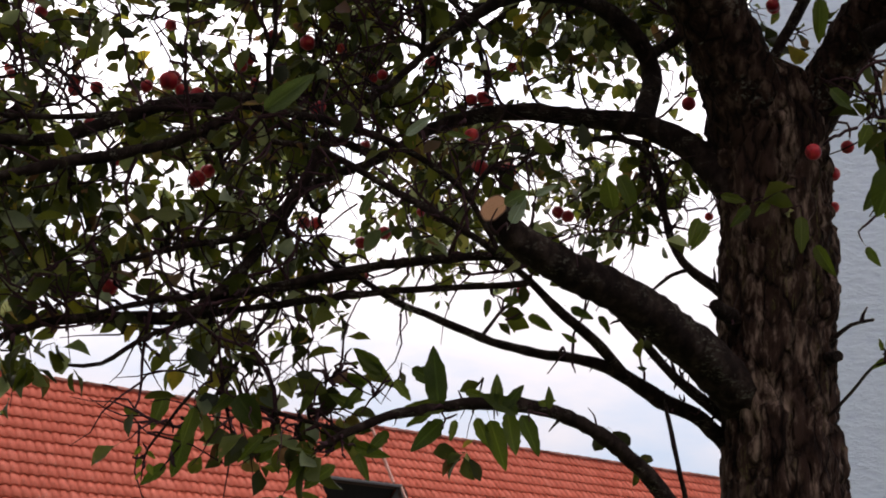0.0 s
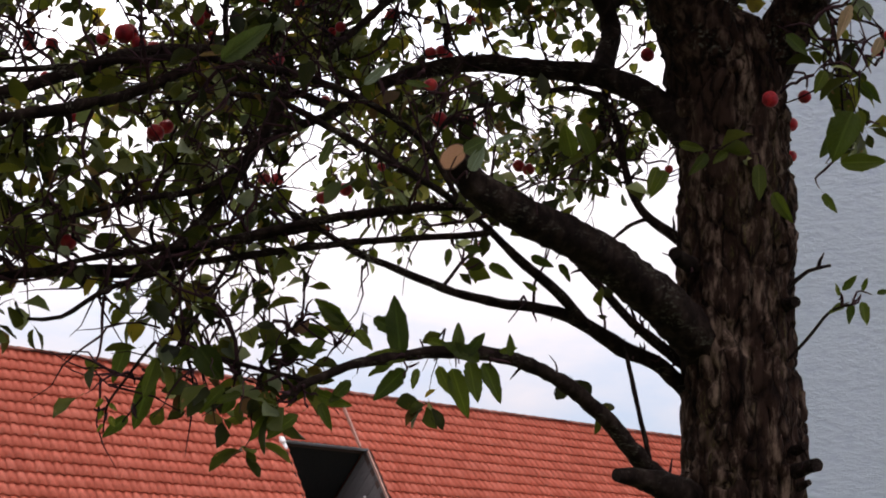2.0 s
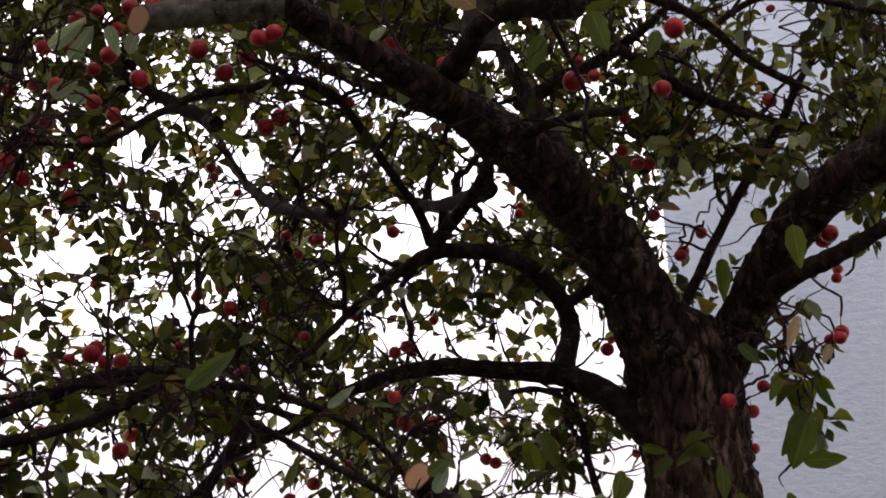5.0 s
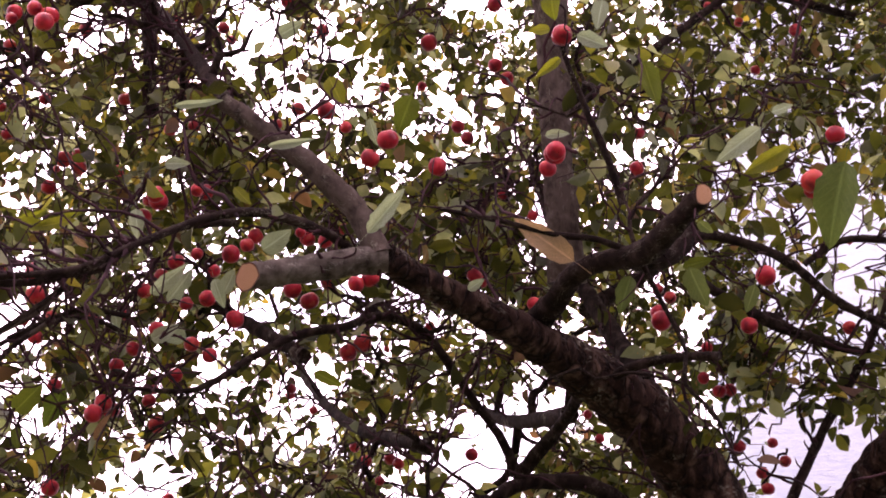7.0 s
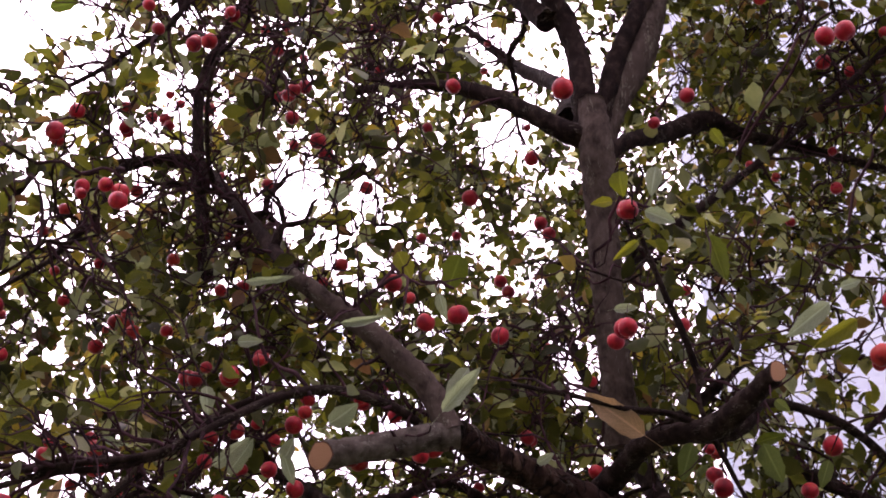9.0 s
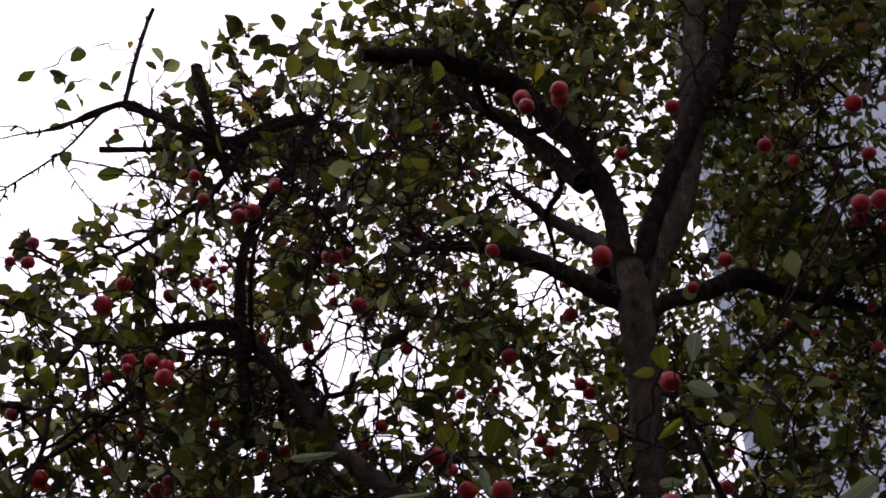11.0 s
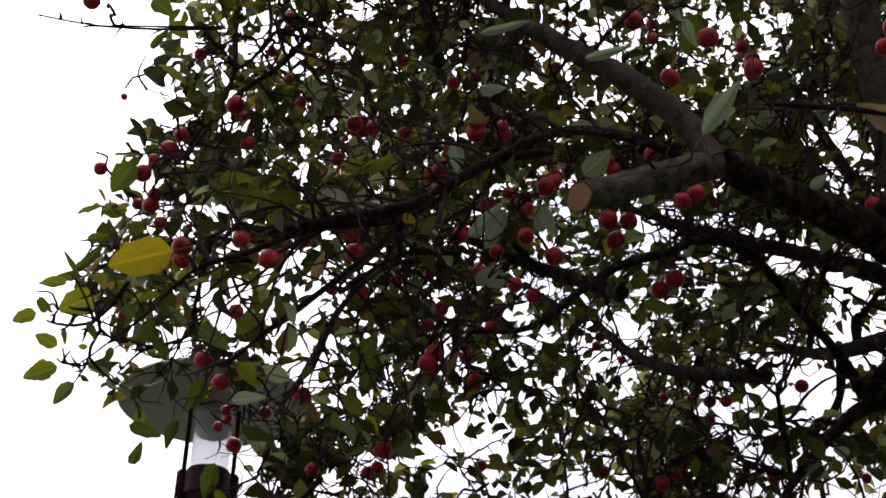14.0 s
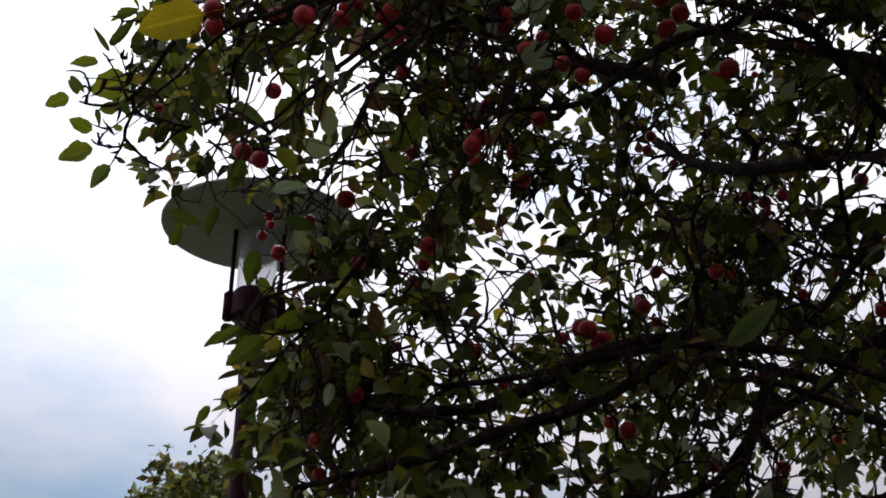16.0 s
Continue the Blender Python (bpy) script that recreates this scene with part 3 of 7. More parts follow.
        for _ in range(11):
            c = mid + (end - mid) * rng.uniform(0, 1.08) + rng.normal(0, 0.28, 3)
            leaves.append(c + rng.normal(0, 0.16, (60, 3)))
    vs, fs, base = [], [], 0
    for w in wood:
        v, f = tube_arrays(w, 5)
        vs.append(v)
        fs.append(f + base)
        base += len(v)
    link("limbs", arrays_to_mesh("limbs", np.vstack(vs), np.vstack(fs)), TWIG, tree)
    c = np.vstack(leaves)
    d, s = rng.normal(0, 1, c.shape), rng.normal(0, 1, c.shape)
    d /= np.linalg.norm(d, axis=1)[:, None]
    s = np.cross(d, s)
    s /= np.linalg.norm(s, axis=1)[:, None]
    size = rng.uniform(0.07, 0.13, (len(c), 1))
    v = np.stack([c - d * size, c + s * size * 0.55, c + d * size, c - s * size * 0.55], 1).reshape(-1, 3)
    crown = link("crown", arrays_to_mesh("crown", v, np.arange(len(v)).reshape(-1, 4)), LEAF, tree, "dense green crown", smooth=False)
    crown["kind"] = "stuff"


far_tree((-9.9, 21.0, 0), 8.5, 2.1, 5)

# ---------------------------------------------------------------- the crab apple tree
tree = empty("apple_tree", (0.57, 2.25, 0), "old crab apple tree with flaky bark, pruned stubs and red fruit", "tree")
TREE_AT = np.array((0.57, 2.25, 0.0))
rng = np.random.default_rng(11)
limb_lines = []
# a point near the camera's path, used to fit leaves to its view
VIEWPOINT = np.array((-0.1, -0.1, 1.7))
FILL_LIMBS, TWIGS_PER_METRE, LEAF_DENSITY = 245, 41.5, 0.93
leaf_rows, twig_lines = [], []


def trunk():
    line = spline([(0.60, 2.25, -0.1, 0.19), (0.59, 2.25, 0.06, 0.155), (0.58, 2.25, 0.35, 0.122), (0.572, 2.25, 0.9, 0.112), (0.57, 2.25, 1.4, 0.106),
                   (0.571, 2.25, 1.8, 0.1), (0.568, 2.25, 2.0, 0.0985), (0.574, 2.25, 2.18, 0.102), (0.568, 2.25, 2.35, 0.103), (0.56, 2.24, 2.46, 0.1), (0.55, 2.225, 2.55, 0.07)], 0.0085)
    p, r = line[:, :3], line[:, 3]
    sides = 150
    _, u, v = frames_along(p)
    a = np.linspace(0, 2 * np.pi, sides, endpoint=False)
    verts = np.zeros((len(p), sides, 3))
    for i in range(len(p)):
        for j in range(sides):
            d = u[i] * math.cos(a[j]) + v[i] * math.sin(a[j])
            q = p[i] + d * r[i]
            warp = noise.noise_vector(Vector(q) * 16)
            w = Vector((q[0] * 21, q[1] * 21, q[2] * 8)) + warp * 0.6
            near, at = noise.voronoi(w)
            plate = min(1.0, (near[1] - near[0]) / 0.22) ** 0.7
            tall = 0.55 + 0.9 * abs(noise.noise(at[0] * 3.1))
            near, at = noise.voronoi(Vector((q[0] * 75, q[1] * 75, q[2] * 26)) + warp)
            chip = min(1.0, (near[1] - near[0]) / 0.3) * (0.4 + abs(noise.noise(at[0] * 2.3)))
            big = 0.008 * noise.noise(Vector(q) * 5)
            verts[i, j] = p[i] + d * (r[i] - 0.012 + 0.017 * plate * tall + 0.008 * chip + big)
    n = len(p)
    i, j = np.meshgrid(np.arange(n - 1), np.arange(sides), indexing="ij")
    k = (j + 1) % sides
    faces = np.stack([i * sides + j, i * sides + k, (i + 1) * sides + k, (i + 1) * sides + j], -1).reshape(-1, 4)
    top = np.arange(sides) + (n - 1) * sides
    verts[-1] = verts[-1] * 0.25 + verts[-1].mean(0) * 0.75 + (0, 0, 0.03)
    faces = np.vstack([faces, [(top[q], top[q + 1], top[-2 - q], top[-1 - q]) for q in range(sides // 2 - 1)]])
    ob = link("trunk", arrays_to_mesh("trunk", verts.reshape(-1, 3) - TREE_AT, faces), BARK, tree, "thick trunk with deeply flaking grey-brown bark", smooth=False)
    return ob


trunk()


def limb(kind, leafy, start, end, points, facing=None):
    """One limb, stub or twig of the tree, through its bends. leafy, start, end: how much young growth it bears, and along which stretch.
    facing: the way a slanting saw cut faces."""
    pts = np.array(points, float)
    thick = pts[:, 3].max()
    line = spline(pts, 0.012 if thick > 0.02 else 0.02)
    jig = 0.0016 if thick < 0.02 else 0.0024
    for i in range(2, len(line) - 2):
        q = Vector(line[i, :3]) * 22
        line[i, :3] += jig * np.array(noise.noise_vector(q))
    sides = 28 if thick > 0.04 else 18 if thick > 0.015 else 9
    v, f = tube_arrays(line, sides, 0.16 if thick > 0.03 else 0.22, 75, 0.12)
    if facing is not None:
        axis = line[-1, :3] - line[-3, :3]
        axis /= np.linalg.norm(axis)
        face = np.array(facing, float) / np.linalg.norm(facing)
        for q in range(-8 * sides, 0):
            past = ((v[q] - line[-1, :3]) @ face) / (axis @ face)
            v[q] -= axis * (past if q >= -sides else max(0.0, past + 0.0006 * (-q // sides)))
    first = np.arange(sides)
    last = first + len(v) - sides
    caps = [(first[q], first[q + 1], first[-2 - q], first[-1 - q]) for q in range((sides - 1) // 2)]
    caps += [(last[-1 - q], last[-2 - q], last[q + 1], last[q]) for q in range((sides - 1) // 2)]
    f = np.vstack([f, [c for c in caps if len(set(c)) == 4]])
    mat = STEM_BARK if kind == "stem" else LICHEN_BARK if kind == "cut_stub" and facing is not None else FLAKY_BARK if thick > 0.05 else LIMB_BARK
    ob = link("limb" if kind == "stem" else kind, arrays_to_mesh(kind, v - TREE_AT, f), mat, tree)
    n = len(line)
    if kind == "cut_stub" or thick > 0.012 and line[-1, 3] > 0.008:
        bm = bmesh.new()
        lift = line[-1, :3] - line[-2, :3]
        lift = 0.0015 * (lift / np.linalg.norm(lift) if facing is None else face)
        rim = bm.verts.layers.float.new("rim")
        ring = [bm.verts.new(c) for c in v[-sides:] - TREE_AT + lift]
        mid = bm.verts.new(Vector(line[-1, :3] - TREE_AT + lift * 1.5))
        for i in range(sides):
            bm.faces.new((ring[i], ring[(i + 1) % sides], mid))
            ring[i][rim] = 1.0
        fresh = facing is not None
        part("cut_face", bm, SAWN if fresh else LIMB_BARK, ob, "pale freshly sawn wood" if fresh else "", smooth=False)
    limb_lines.append((line, leafy, start, end))
    return line


limb("limb", 0.35, 0.35, 0.95, [(0.536, 2.240, 2.418, 0.0859), (0.461, 2.160, 2.569, 0.0655), (0.381, 2.090, 2.677, 0.0615), (0.291, 2.000, 2.737, 0.0565), (0.187, 1.920, 2.774, 0.0449), (0.076, 1.800, 2.781, 0.0322), (-0.020, 1.700, 2.778, 0.0262), (-0.110, 1.620, 2.781, 0.0244), (-0.173, 1.560, 2.789, 0.0238)])
limb("cut_stub", 0, 0, 1, [(-0.169, 1.560, 2.784, 0.0220), (-0.212, 1.555, 2.779, 0.0228), (-0.295, 1.540, 2.752, 0.0216), (-0.382, 1.530, 2.732, 0.0214)], (-0.67, -0.66, -0.34))
limb("stem", 0.6, 0.1, 1, [(-0.181, 1.555, 2.787, 0.0214), (-0.213, 1.550, 2.855, 0.0199), (-0.260, 1.540, 2.912, 0.0192), (-0.328, 1.530, 2.972, 0.0185), (-0.391, 1.520, 3.019, 0.0168), (-0.450, 1.510, 3.060, 0.0141)])
limb("limb", 1, 0.2, 1, [(-0.447, 1.530, 3.072, 0.0124), (-0.561, 1.680, 3.324, 0.0134), (-0.648, 1.800, 3.505, 0.0140), (-0.726, 1.880, 3.638, 0.0147), (-0.811, 1.920, 3.676, 0.0125), (-0.925, 1.950, 3.697, 0.0101), (-1.037, 2.000, 3.697, 0.0071)])
limb("limb", 1, 0, 1, [(-0.657, 1.840, 3.300, 0.0123), (-0.686, 1.860, 3.457, 0.0129), (-0.717, 1.880, 3.627, 0.0136), (-0.735, 1.860, 3.830, 0.0129), (-0.703, 1.840, 3.976, 0.0133), (-0.644, 1.800, 4.081, 0.0135), (-0.608, 1.780, 4.150, 0.0136), (-0.580, 1.760, 4.236, 0.0124)])
limb("limb", 1, 0.3, 1, [(-0.614, 1.770, 4.222, 0.0138), (-0.704, 1.760, 4.177, 0.0136), (-0.773, 1.740, 4.098, 0.0147), (-0.868, 1.730, 4.119, 0.0107), (-0.972, 1.730, 4.180, 0.0095), (-1.049, 1.730, 4.227, 0.0082), (-1.145, 1.730, 4.166, 0.0061), (-1.217, 1.730, 4.128, 0.0040), (-1.266, 1.730, 4.111, 0.0027)])
limb("cut_stub", 0.2, 0, 1, [(-0.808, 1.735, 4.063, 0.0079), (-0.925, 1.730, 4.060, 0.0072), (-1.076, 1.720, 4.046, 0.0072)])
limb("cut_stub", 0.6, 0, 0.7, [(-0.774, 1.750, 3.994, 0.0143), (-0.823, 1.740, 4.121, 0.0134), (-0.861, 1.730, 4.234, 0.0137), (-0.895, 1.720, 4.354, 0.0140)])
limb("twig", 0.2, 0, 0.5, [(-1.052, 1.730, 4.231, 0.0068), (-1.052, 1.720, 4.374, 0.0063), (-1.046, 1.710, 4.501, 0.0058), (-1.035, 1.700, 4.573, 0.0051)])
limb("limb", 1, 0, 1, [(-0.738, 1.750, 4.130, 0.0067), (-0.762, 1.740, 4.013, 0.0078), (-0.795, 1.720, 3.896, 0.0063), (-0.853, 1.700, 3.803, 0.0061), (-0.918, 1.680, 3.705, 0.0054), (-1.002, 1.660, 3.616, 0.0046)])
limb("stem", 0.5, 0.3, 1, [(0.164, 1.970, 3.000, 0.0382), (0.157, 1.930, 3.103, 0.0321), (0.149, 1.900, 3.258, 0.0307), (0.145, 1.860, 3.460, 0.0330), (0.137, 1.800, 3.612, 0.0348), (0.133, 1.780, 3.743, 0.0282)])
limb("limb", 1, 0.3, 1, [(0.127, 1.800, 3.652, 0.0242), (0.072, 1.790, 3.664, 0.0230), (-0.009, 1.800, 3.731, 0.0209), (-0.093, 1.820, 3.801, 0.0188), (-0.193, 1.850, 3.856, 0.0141), (-0.296, 1.880, 3.888, 0.0110), (-0.430, 1.950, 3.919, 0.0080)])
limb("limb", 0.9, 0.2, 0.9, [(0.123, 1.820, 3.650, 0.0245), (0.119, 1.790, 3.791, 0.0276), (0.107, 1.790, 3.954, 0.0261), (0.056, 1.780, 4.099, 0.0256), (-0.033, 1.770, 4.248, 0.0292), (-0.158, 1.750, 4.359, 0.0269), (-0.342, 1.720, 4.397, 0.0213), (-0.479, 1.680, 4.354, 0.0167)])
limb("limb", 1, 0.3, 1, [(0.152, 1.840, 3.702, 0.0212), (0.180, 1.820, 3.821, 0.0229), (0.208, 1.820, 3.921, 0.0222), (0.310, 1.840, 4.190, 0.0237), (0.422, 1.860, 4.495, 0.0269), (0.552, 1.900, 4.871, 0.0292), (0.694, 1.950, 5.336, 0.0267), (0.864, 2.000, 6.000, 0.0220)])
limb("stem", 0.8, 0.4, 1, [(0.142, 1.860, 3.621, 0.0282), (0.192, 1.860, 3.806, 0.0372), (0.278, 1.880, 4.041, 0.0476), (0.345, 1.900, 4.269, 0.0345), (0.398, 1.920, 4.607, 0.0294), (0.454, 1.950, 4.968, 0.0283), (0.507, 2.000, 5.513, 0.0240), (0.576, 2.100, 6.348, 0.0192)])
limb("limb", 0.8, 0.3, 1, [(0.193, 1.890, 3.379, 0.0105), (0.327, 1.900, 3.510, 0.0103), (0.452, 1.900, 3.621, 0.0093), (0.592, 1.880, 3.743, 0.0089), (0.710, 1.860, 3.853, 0.0084), (0.848, 1.840, 3.990, 0.0073)])
limb("limb", 1, 0.2, 1, [(0.142, 1.820, 3.582, 0.0156), (0.201, 1.840, 3.674, 0.0184), (0.332, 1.950, 3.814, 0.0222), (0.444, 2.000, 3.900, 0.0243), (0.549, 2.050, 3.902, 0.0164), (0.700, 2.100, 3.910, 0.0125), (0.940, 2.200, 3.932, 0.0100)])
limb("limb", 0.2, 0.3, 0.9, [(0.074, 1.840, 2.819, 0.0261), (0.117, 1.750, 2.830, 0.0205), (0.142, 1.660, 2.829, 0.0179), (0.190, 1.600, 2.817, 0.0174), (0.236, 1.550, 2.799, 0.0197), (0.270, 1.480, 2.803, 0.0182), (0.308, 1.420, 2.820, 0.0153)], (0.45, -0.85, -0.25))
limb("cut_stub", 0.2, 0.5, 1, [(0.218, 1.600, 2.819, 0.0156), (0.277, 1.620, 2.836, 0.0204), (0.315, 1.630, 2.871, 0.0188), (0.336, 1.640, 2.907, 0.0143)])
limb("limb", 0.7, 0.1, 1, [(0.233, 1.580, 2.813, 0.0064), (0.168, 1.560, 2.828, 0.0054), (0.095, 1.550, 2.831, 0.0050), (0.004, 1.540, 2.850, 0.0045), (-0.086, 1.530, 2.863, 0.0036)])
limb("limb", 0.1, 0, 1, [(0.196, 1.930, 2.747, 0.0112), (0.262, 1.880, 2.770, 0.0096), (0.331, 1.820, 2.757, 0.0084), (0.391, 1.760, 2.730, 0.0081)], (0.7, -0.62, -0.35))
limb("limb", 0.25, 0.4, 1, [(0.586, 2.260, 2.369, 0.0515), (0.643, 2.220, 2.479, 0.0486), (0.700, 2.130, 2.593, 0.0449), (0.749, 2.020, 2.663, 0.0438), (0.788, 1.900, 2.676, 0.0439), (0.829, 1.840, 2.688, 0.0440), (0.896, 1.720, 2.697, 0.0327), (0.975, 1.600, 2.687, 0.0231), (1.064, 1.500, 2.664, 0.0169)])
limb("limb", 0.3, 0.2, 1, [(0.697, 2.080, 2.548, 0.0208), (0.734, 2.020, 2.555, 0.0183), (0.775, 1.950, 2.556, 0.0169), (0.829, 1.900, 2.571, 0.0147), (0.923, 1.840, 2.601, 0.0106), (1.027, 1.800, 2.624, 0.0071)])
limb("limb", 0.7, 0.3, 1, [(0.565, 2.220, 2.572, 0.0110), (0.624, 2.180, 2.687, 0.0100), (0.690, 2.140, 2.805, 0.0101), (0.761, 2.100, 2.911, 0.0090), (0.797, 2.060, 2.990, 0.0079), (0.844, 2.020, 3.061, 0.0056)])
limb("limb", 0.8, 0, 1, [(0.319, 1.720, 2.930, 0.0088), (0.403, 1.740, 2.960, 0.0089), (0.529, 1.780, 2.940, 0.0090), (0.623, 1.820, 2.881, 0.0081), (0.722, 1.850, 2.844, 0.0081)])
limb("limb", 0.8, 0, 1, [(0.574, 1.800, 2.942, 0.0061), (0.635, 1.780, 2.978, 0.0066), (0.700, 1.760, 2.971, 0.0065), (0.771, 1.740, 2.945, 0.0060), (0.827, 1.720, 2.913, 0.0054), (0.945, 1.700, 2.888, 0.0039)])
limb("limb", 0.8, 0, 1, [(0.417, 1.950, 2.994, 0.0097), (0.543, 2.050, 2.981, 0.0112), (0.653, 2.100, 2.963, 0.0113), (0.802, 2.150, 2.948, 0.0086), (0.980, 2.200, 2.946, 0.0059)])
limb("limb", 0.5, 0.3, 1, [(0.496, 2.240, 2.311, 0.0338), (0.417, 2.270, 2.409, 0.0271), (0.324, 2.320, 2.470, 0.0222), (0.211, 2.300, 2.469, 0.0176), (0.100, 2.280, 2.468, 0.0164), (-0.008, 2.250, 2.435, 0.0139), (-0.090, 2.200, 2.380, 0.0115), (-0.148, 2.150, 2.316, 0.0086), (-0.224, 2.100, 2.320, 0.0069), (-0.326, 2.050, 2.327, 0.0063)])
limb("limb", 0.35, 0.4, 1, [(0.339, 2.340, 2.478, 0.0213), (0.370, 2.420, 2.607, 0.0211), (0.346, 2.400, 2.675, 0.0199), (0.276, 2.350, 2.719, 0.0185), (0.203, 2.300, 2.726, 0.0159), (0.087, 2.240, 2.696, 0.0155), (0.010, 2.200, 2.631, 0.0108), (-0.062, 2.150, 2.543, 0.0084), (-0.120, 2.100, 2.454, 0.0066), (-0.174, 2.050, 2.377, 0.0049)])
limb("limb", 0.5, 0.2, 1, [(0.077, 2.240, 2.709, 0.0158), (0.120, 2.180, 2.745, 0.0139), (0.155, 2.100, 2.759, 0.0120), (0.176, 2.000, 2.766, 0.0105)])
limb("limb", 0.8, 0.2, 1, [(0.075, 2.240, 2.714, 0.0124), (0.048, 2.200, 2.767, 0.0096), (-0.025, 2.120, 2.837, 0.0089), (-0.074, 2.050, 2.879, 0.0087), (-0.122, 2.000, 2.911, 0.0092), (-0.194, 1.950, 2.907, 0.0085), (-0.259, 1.900, 2.855, 0.0087), (-0.343, 1.860, 2.812, 0.0075), (-0.411, 1.830, 2.749, 0.0068), (-0.493, 1.800, 2.674, 0.0057), (-0.590, 1.780, 2.662, 0.0037)])
limb("limb", 0.05, 0.5, 1, [(0.522, 2.240, 1.910, 0.0483), (0.398, 2.120, 1.983, 0.0387), (0.281, 2.020, 2.032, 0.0336), (0.174, 1.940, 2.057, 0.0298), (0.091, 1.870, 2.080, 0.0264), (0.044, 1.830, 2.118, 0.0235)], (-0.5, -0.78, 0.3))
limb("limb", 0.1, 0.52, 1, [(0.475, 2.240, 1.655, 0.0259), (0.388, 2.150, 1.700, 0.0167), (0.321, 2.100, 1.762, 0.0141), (0.243, 2.060, 1.817, 0.0131), (0.167, 2.020, 1.845, 0.0120), (0.076, 1.980, 1.851, 0.0109), (-0.010, 1.950, 1.837, 0.0095), (-0.093, 1.920, 1.814, 0.0080), (-0.158, 1.900, 1.782, 0.0067), (-0.195, 1.880, 1.753, 0.0049)])
limb("cut_stub", 0, 0, 1, [(0.481, 2.220, 1.654, 0.0313), (0.409, 2.140, 1.670, 0.0239), (0.361, 2.100, 1.677, 0.0162), (0.327, 2.080, 1.678, 0.0107)])
limb("twig", 0.15, 0.2, 1, [(0.393, 2.140, 1.699, 0.0046), (0.376, 2.130, 1.771, 0.0042), (0.358, 2.120, 1.843, 0.0037), (0.347, 2.120, 1.895, 0.0028)])
limb("limb", 0.22, 0.2, 1, [(0.481, 2.260, 1.847, 0.0168), (0.419, 2.240, 1.894, 0.0138), (0.357, 2.220, 1.914, 0.0147), (0.286, 2.200, 1.952, 0.0117), (0.215, 2.180, 1.969, 0.0097), (0.137, 2.160, 1.972, 0.0087), (0.059, 2.140, 1.983, 0.0076), (-0.037, 2.100, 2.009, 0.0066), (-0.113, 2.070, 2.031, 0.0056), (-0.169, 2.050, 2.062, 0.0051), (-0.220, 2.030, 2.083, 0.0042)])
limb("limb", 0.15, 0.4, 1, [(0.482, 2.260, 1.892, 0.0129), (0.383, 2.260, 1.967, 0.0085), (0.312, 2.260, 2.047, 0.0076), (0.261, 2.260, 2.099, 0.0056)])
limb("limb", 0.25, 0.3, 1, [(0.296, 2.200, 1.943, 0.0107), (0.232, 2.160, 2.000, 0.0092), (0.161, 2.120, 2.045, 0.0081), (0.111, 2.100, 2.088, 0.0066), (0.062, 2.080, 2.118, 0.0061)])
limb("limb", 0.8, 0.45, 1, [(0.119, 2.100, 2.081, 0.0057), (0.092, 2.100, 2.076, 0.0062), (-0.021, 2.080, 2.059, 0.0056), (-0.113, 2.060, 2.043, 0.0056), (-0.203, 2.040, 2.023, 0.0060), (-0.291, 2.020, 2.001, 0.0064), (-0.377, 2.000, 1.980, 0.0063), (-0.461, 1.980, 1.960, 0.0062)])
limb("limb", 1.1, 0.2, 1, [(0.086, 2.090, 2.104, 0.0062), (0.062, 2.080, 2.118, 0.0071), (-0.069, 2.050, 2.095, 0.0084), (-0.167, 2.020, 2.067, 0.0073), (-0.255, 2.000, 2.038, 0.0068), (-0.340, 1.980, 2.008, 0.0063), (-0.405, 1.960, 1.975, 0.0053)])
limb("limb", 1.3, 0, 1, [(-0.237, 2.050, 2.308, 0.0115), (-0.278, 2.020, 2.194, 0.0102), (-0.323, 2.000, 2.098, 0.0091), (-0.377, 1.980, 2.014, 0.0098), (-0.430, 1.960, 1.960, 0.0106), (-0.510, 1.930, 1.947, 0.0096), (-0.612, 1.900, 1.928, 0.0073), (-0.687, 1.880, 1.894, 0.0055), (-0.770, 1.850, 1.840, 0.0037)])
limb("limb", 0.7, 0, 1, [(-0.388, 2.000, 2.322, 0.0084), (-0.465, 1.950, 2.253, 0.0091), (-0.539, 1.900, 2.205, 0.0097), (-0.629, 1.860, 2.167, 0.0095), (-0.697, 1.820, 2.129, 0.0089), (-0.803, 1.780, 2.094, 0.0066), (-0.904, 1.740, 2.062, 0.0040)])
limb("limb", 0.2, 0.3, 1, [(0.474, 2.260, 2.124, 0.0112), (0.405, 2.260, 2.178, 0.0082), (0.376, 2.280, 2.261, 0.0073), (0.366, 2.300, 2.357, 0.0069), (0.336, 2.300, 2.410, 0.0064), (0.283, 2.300, 2.431, 0.0059), (0.207, 2.280, 2.411, 0.0048)])
limb("twig", 0.1, 0.5, 1, [(0.419, 2.260, 2.164, 0.0041), (0.381, 2.250, 2.149, 0.0036), (0.339, 2.240, 2.110, 0.0025)])
limb("limb", 0.6, 0.1, 1, [(0.065, 2.080, 2.118, 0.0047), (0.021, 2.070, 2.195, 0.0052), (-0.029, 2.060, 2.247, 0.0057), (-0.107, 2.060, 2.295, 0.0062), (-0.204, 2.040, 2.324, 0.0071), (-0.313, 2.000, 2.327, 0.0075), (-0.383, 1.970, 2.324, 0.0065), (-0.486, 1.940, 2.301, 0.0059), (-0.608, 1.900, 2.264, 0.0053), (-0.726, 1.860, 2.242, 0.0044)])
limb("limb", 0.6, 0.1, 1, [(0.065, 2.070, 2.113, 0.0056), (0.023, 2.020, 2.128, 0.0060), (-0.024, 1.980, 2.142, 0.0059), (-0.098, 1.980, 2.182, 0.0068), (-0.174, 1.980, 2.223, 0.0064), (-0.250, 1.980, 2.259, 0.0055), (-0.324, 1.980, 2.266, 0.0046)])
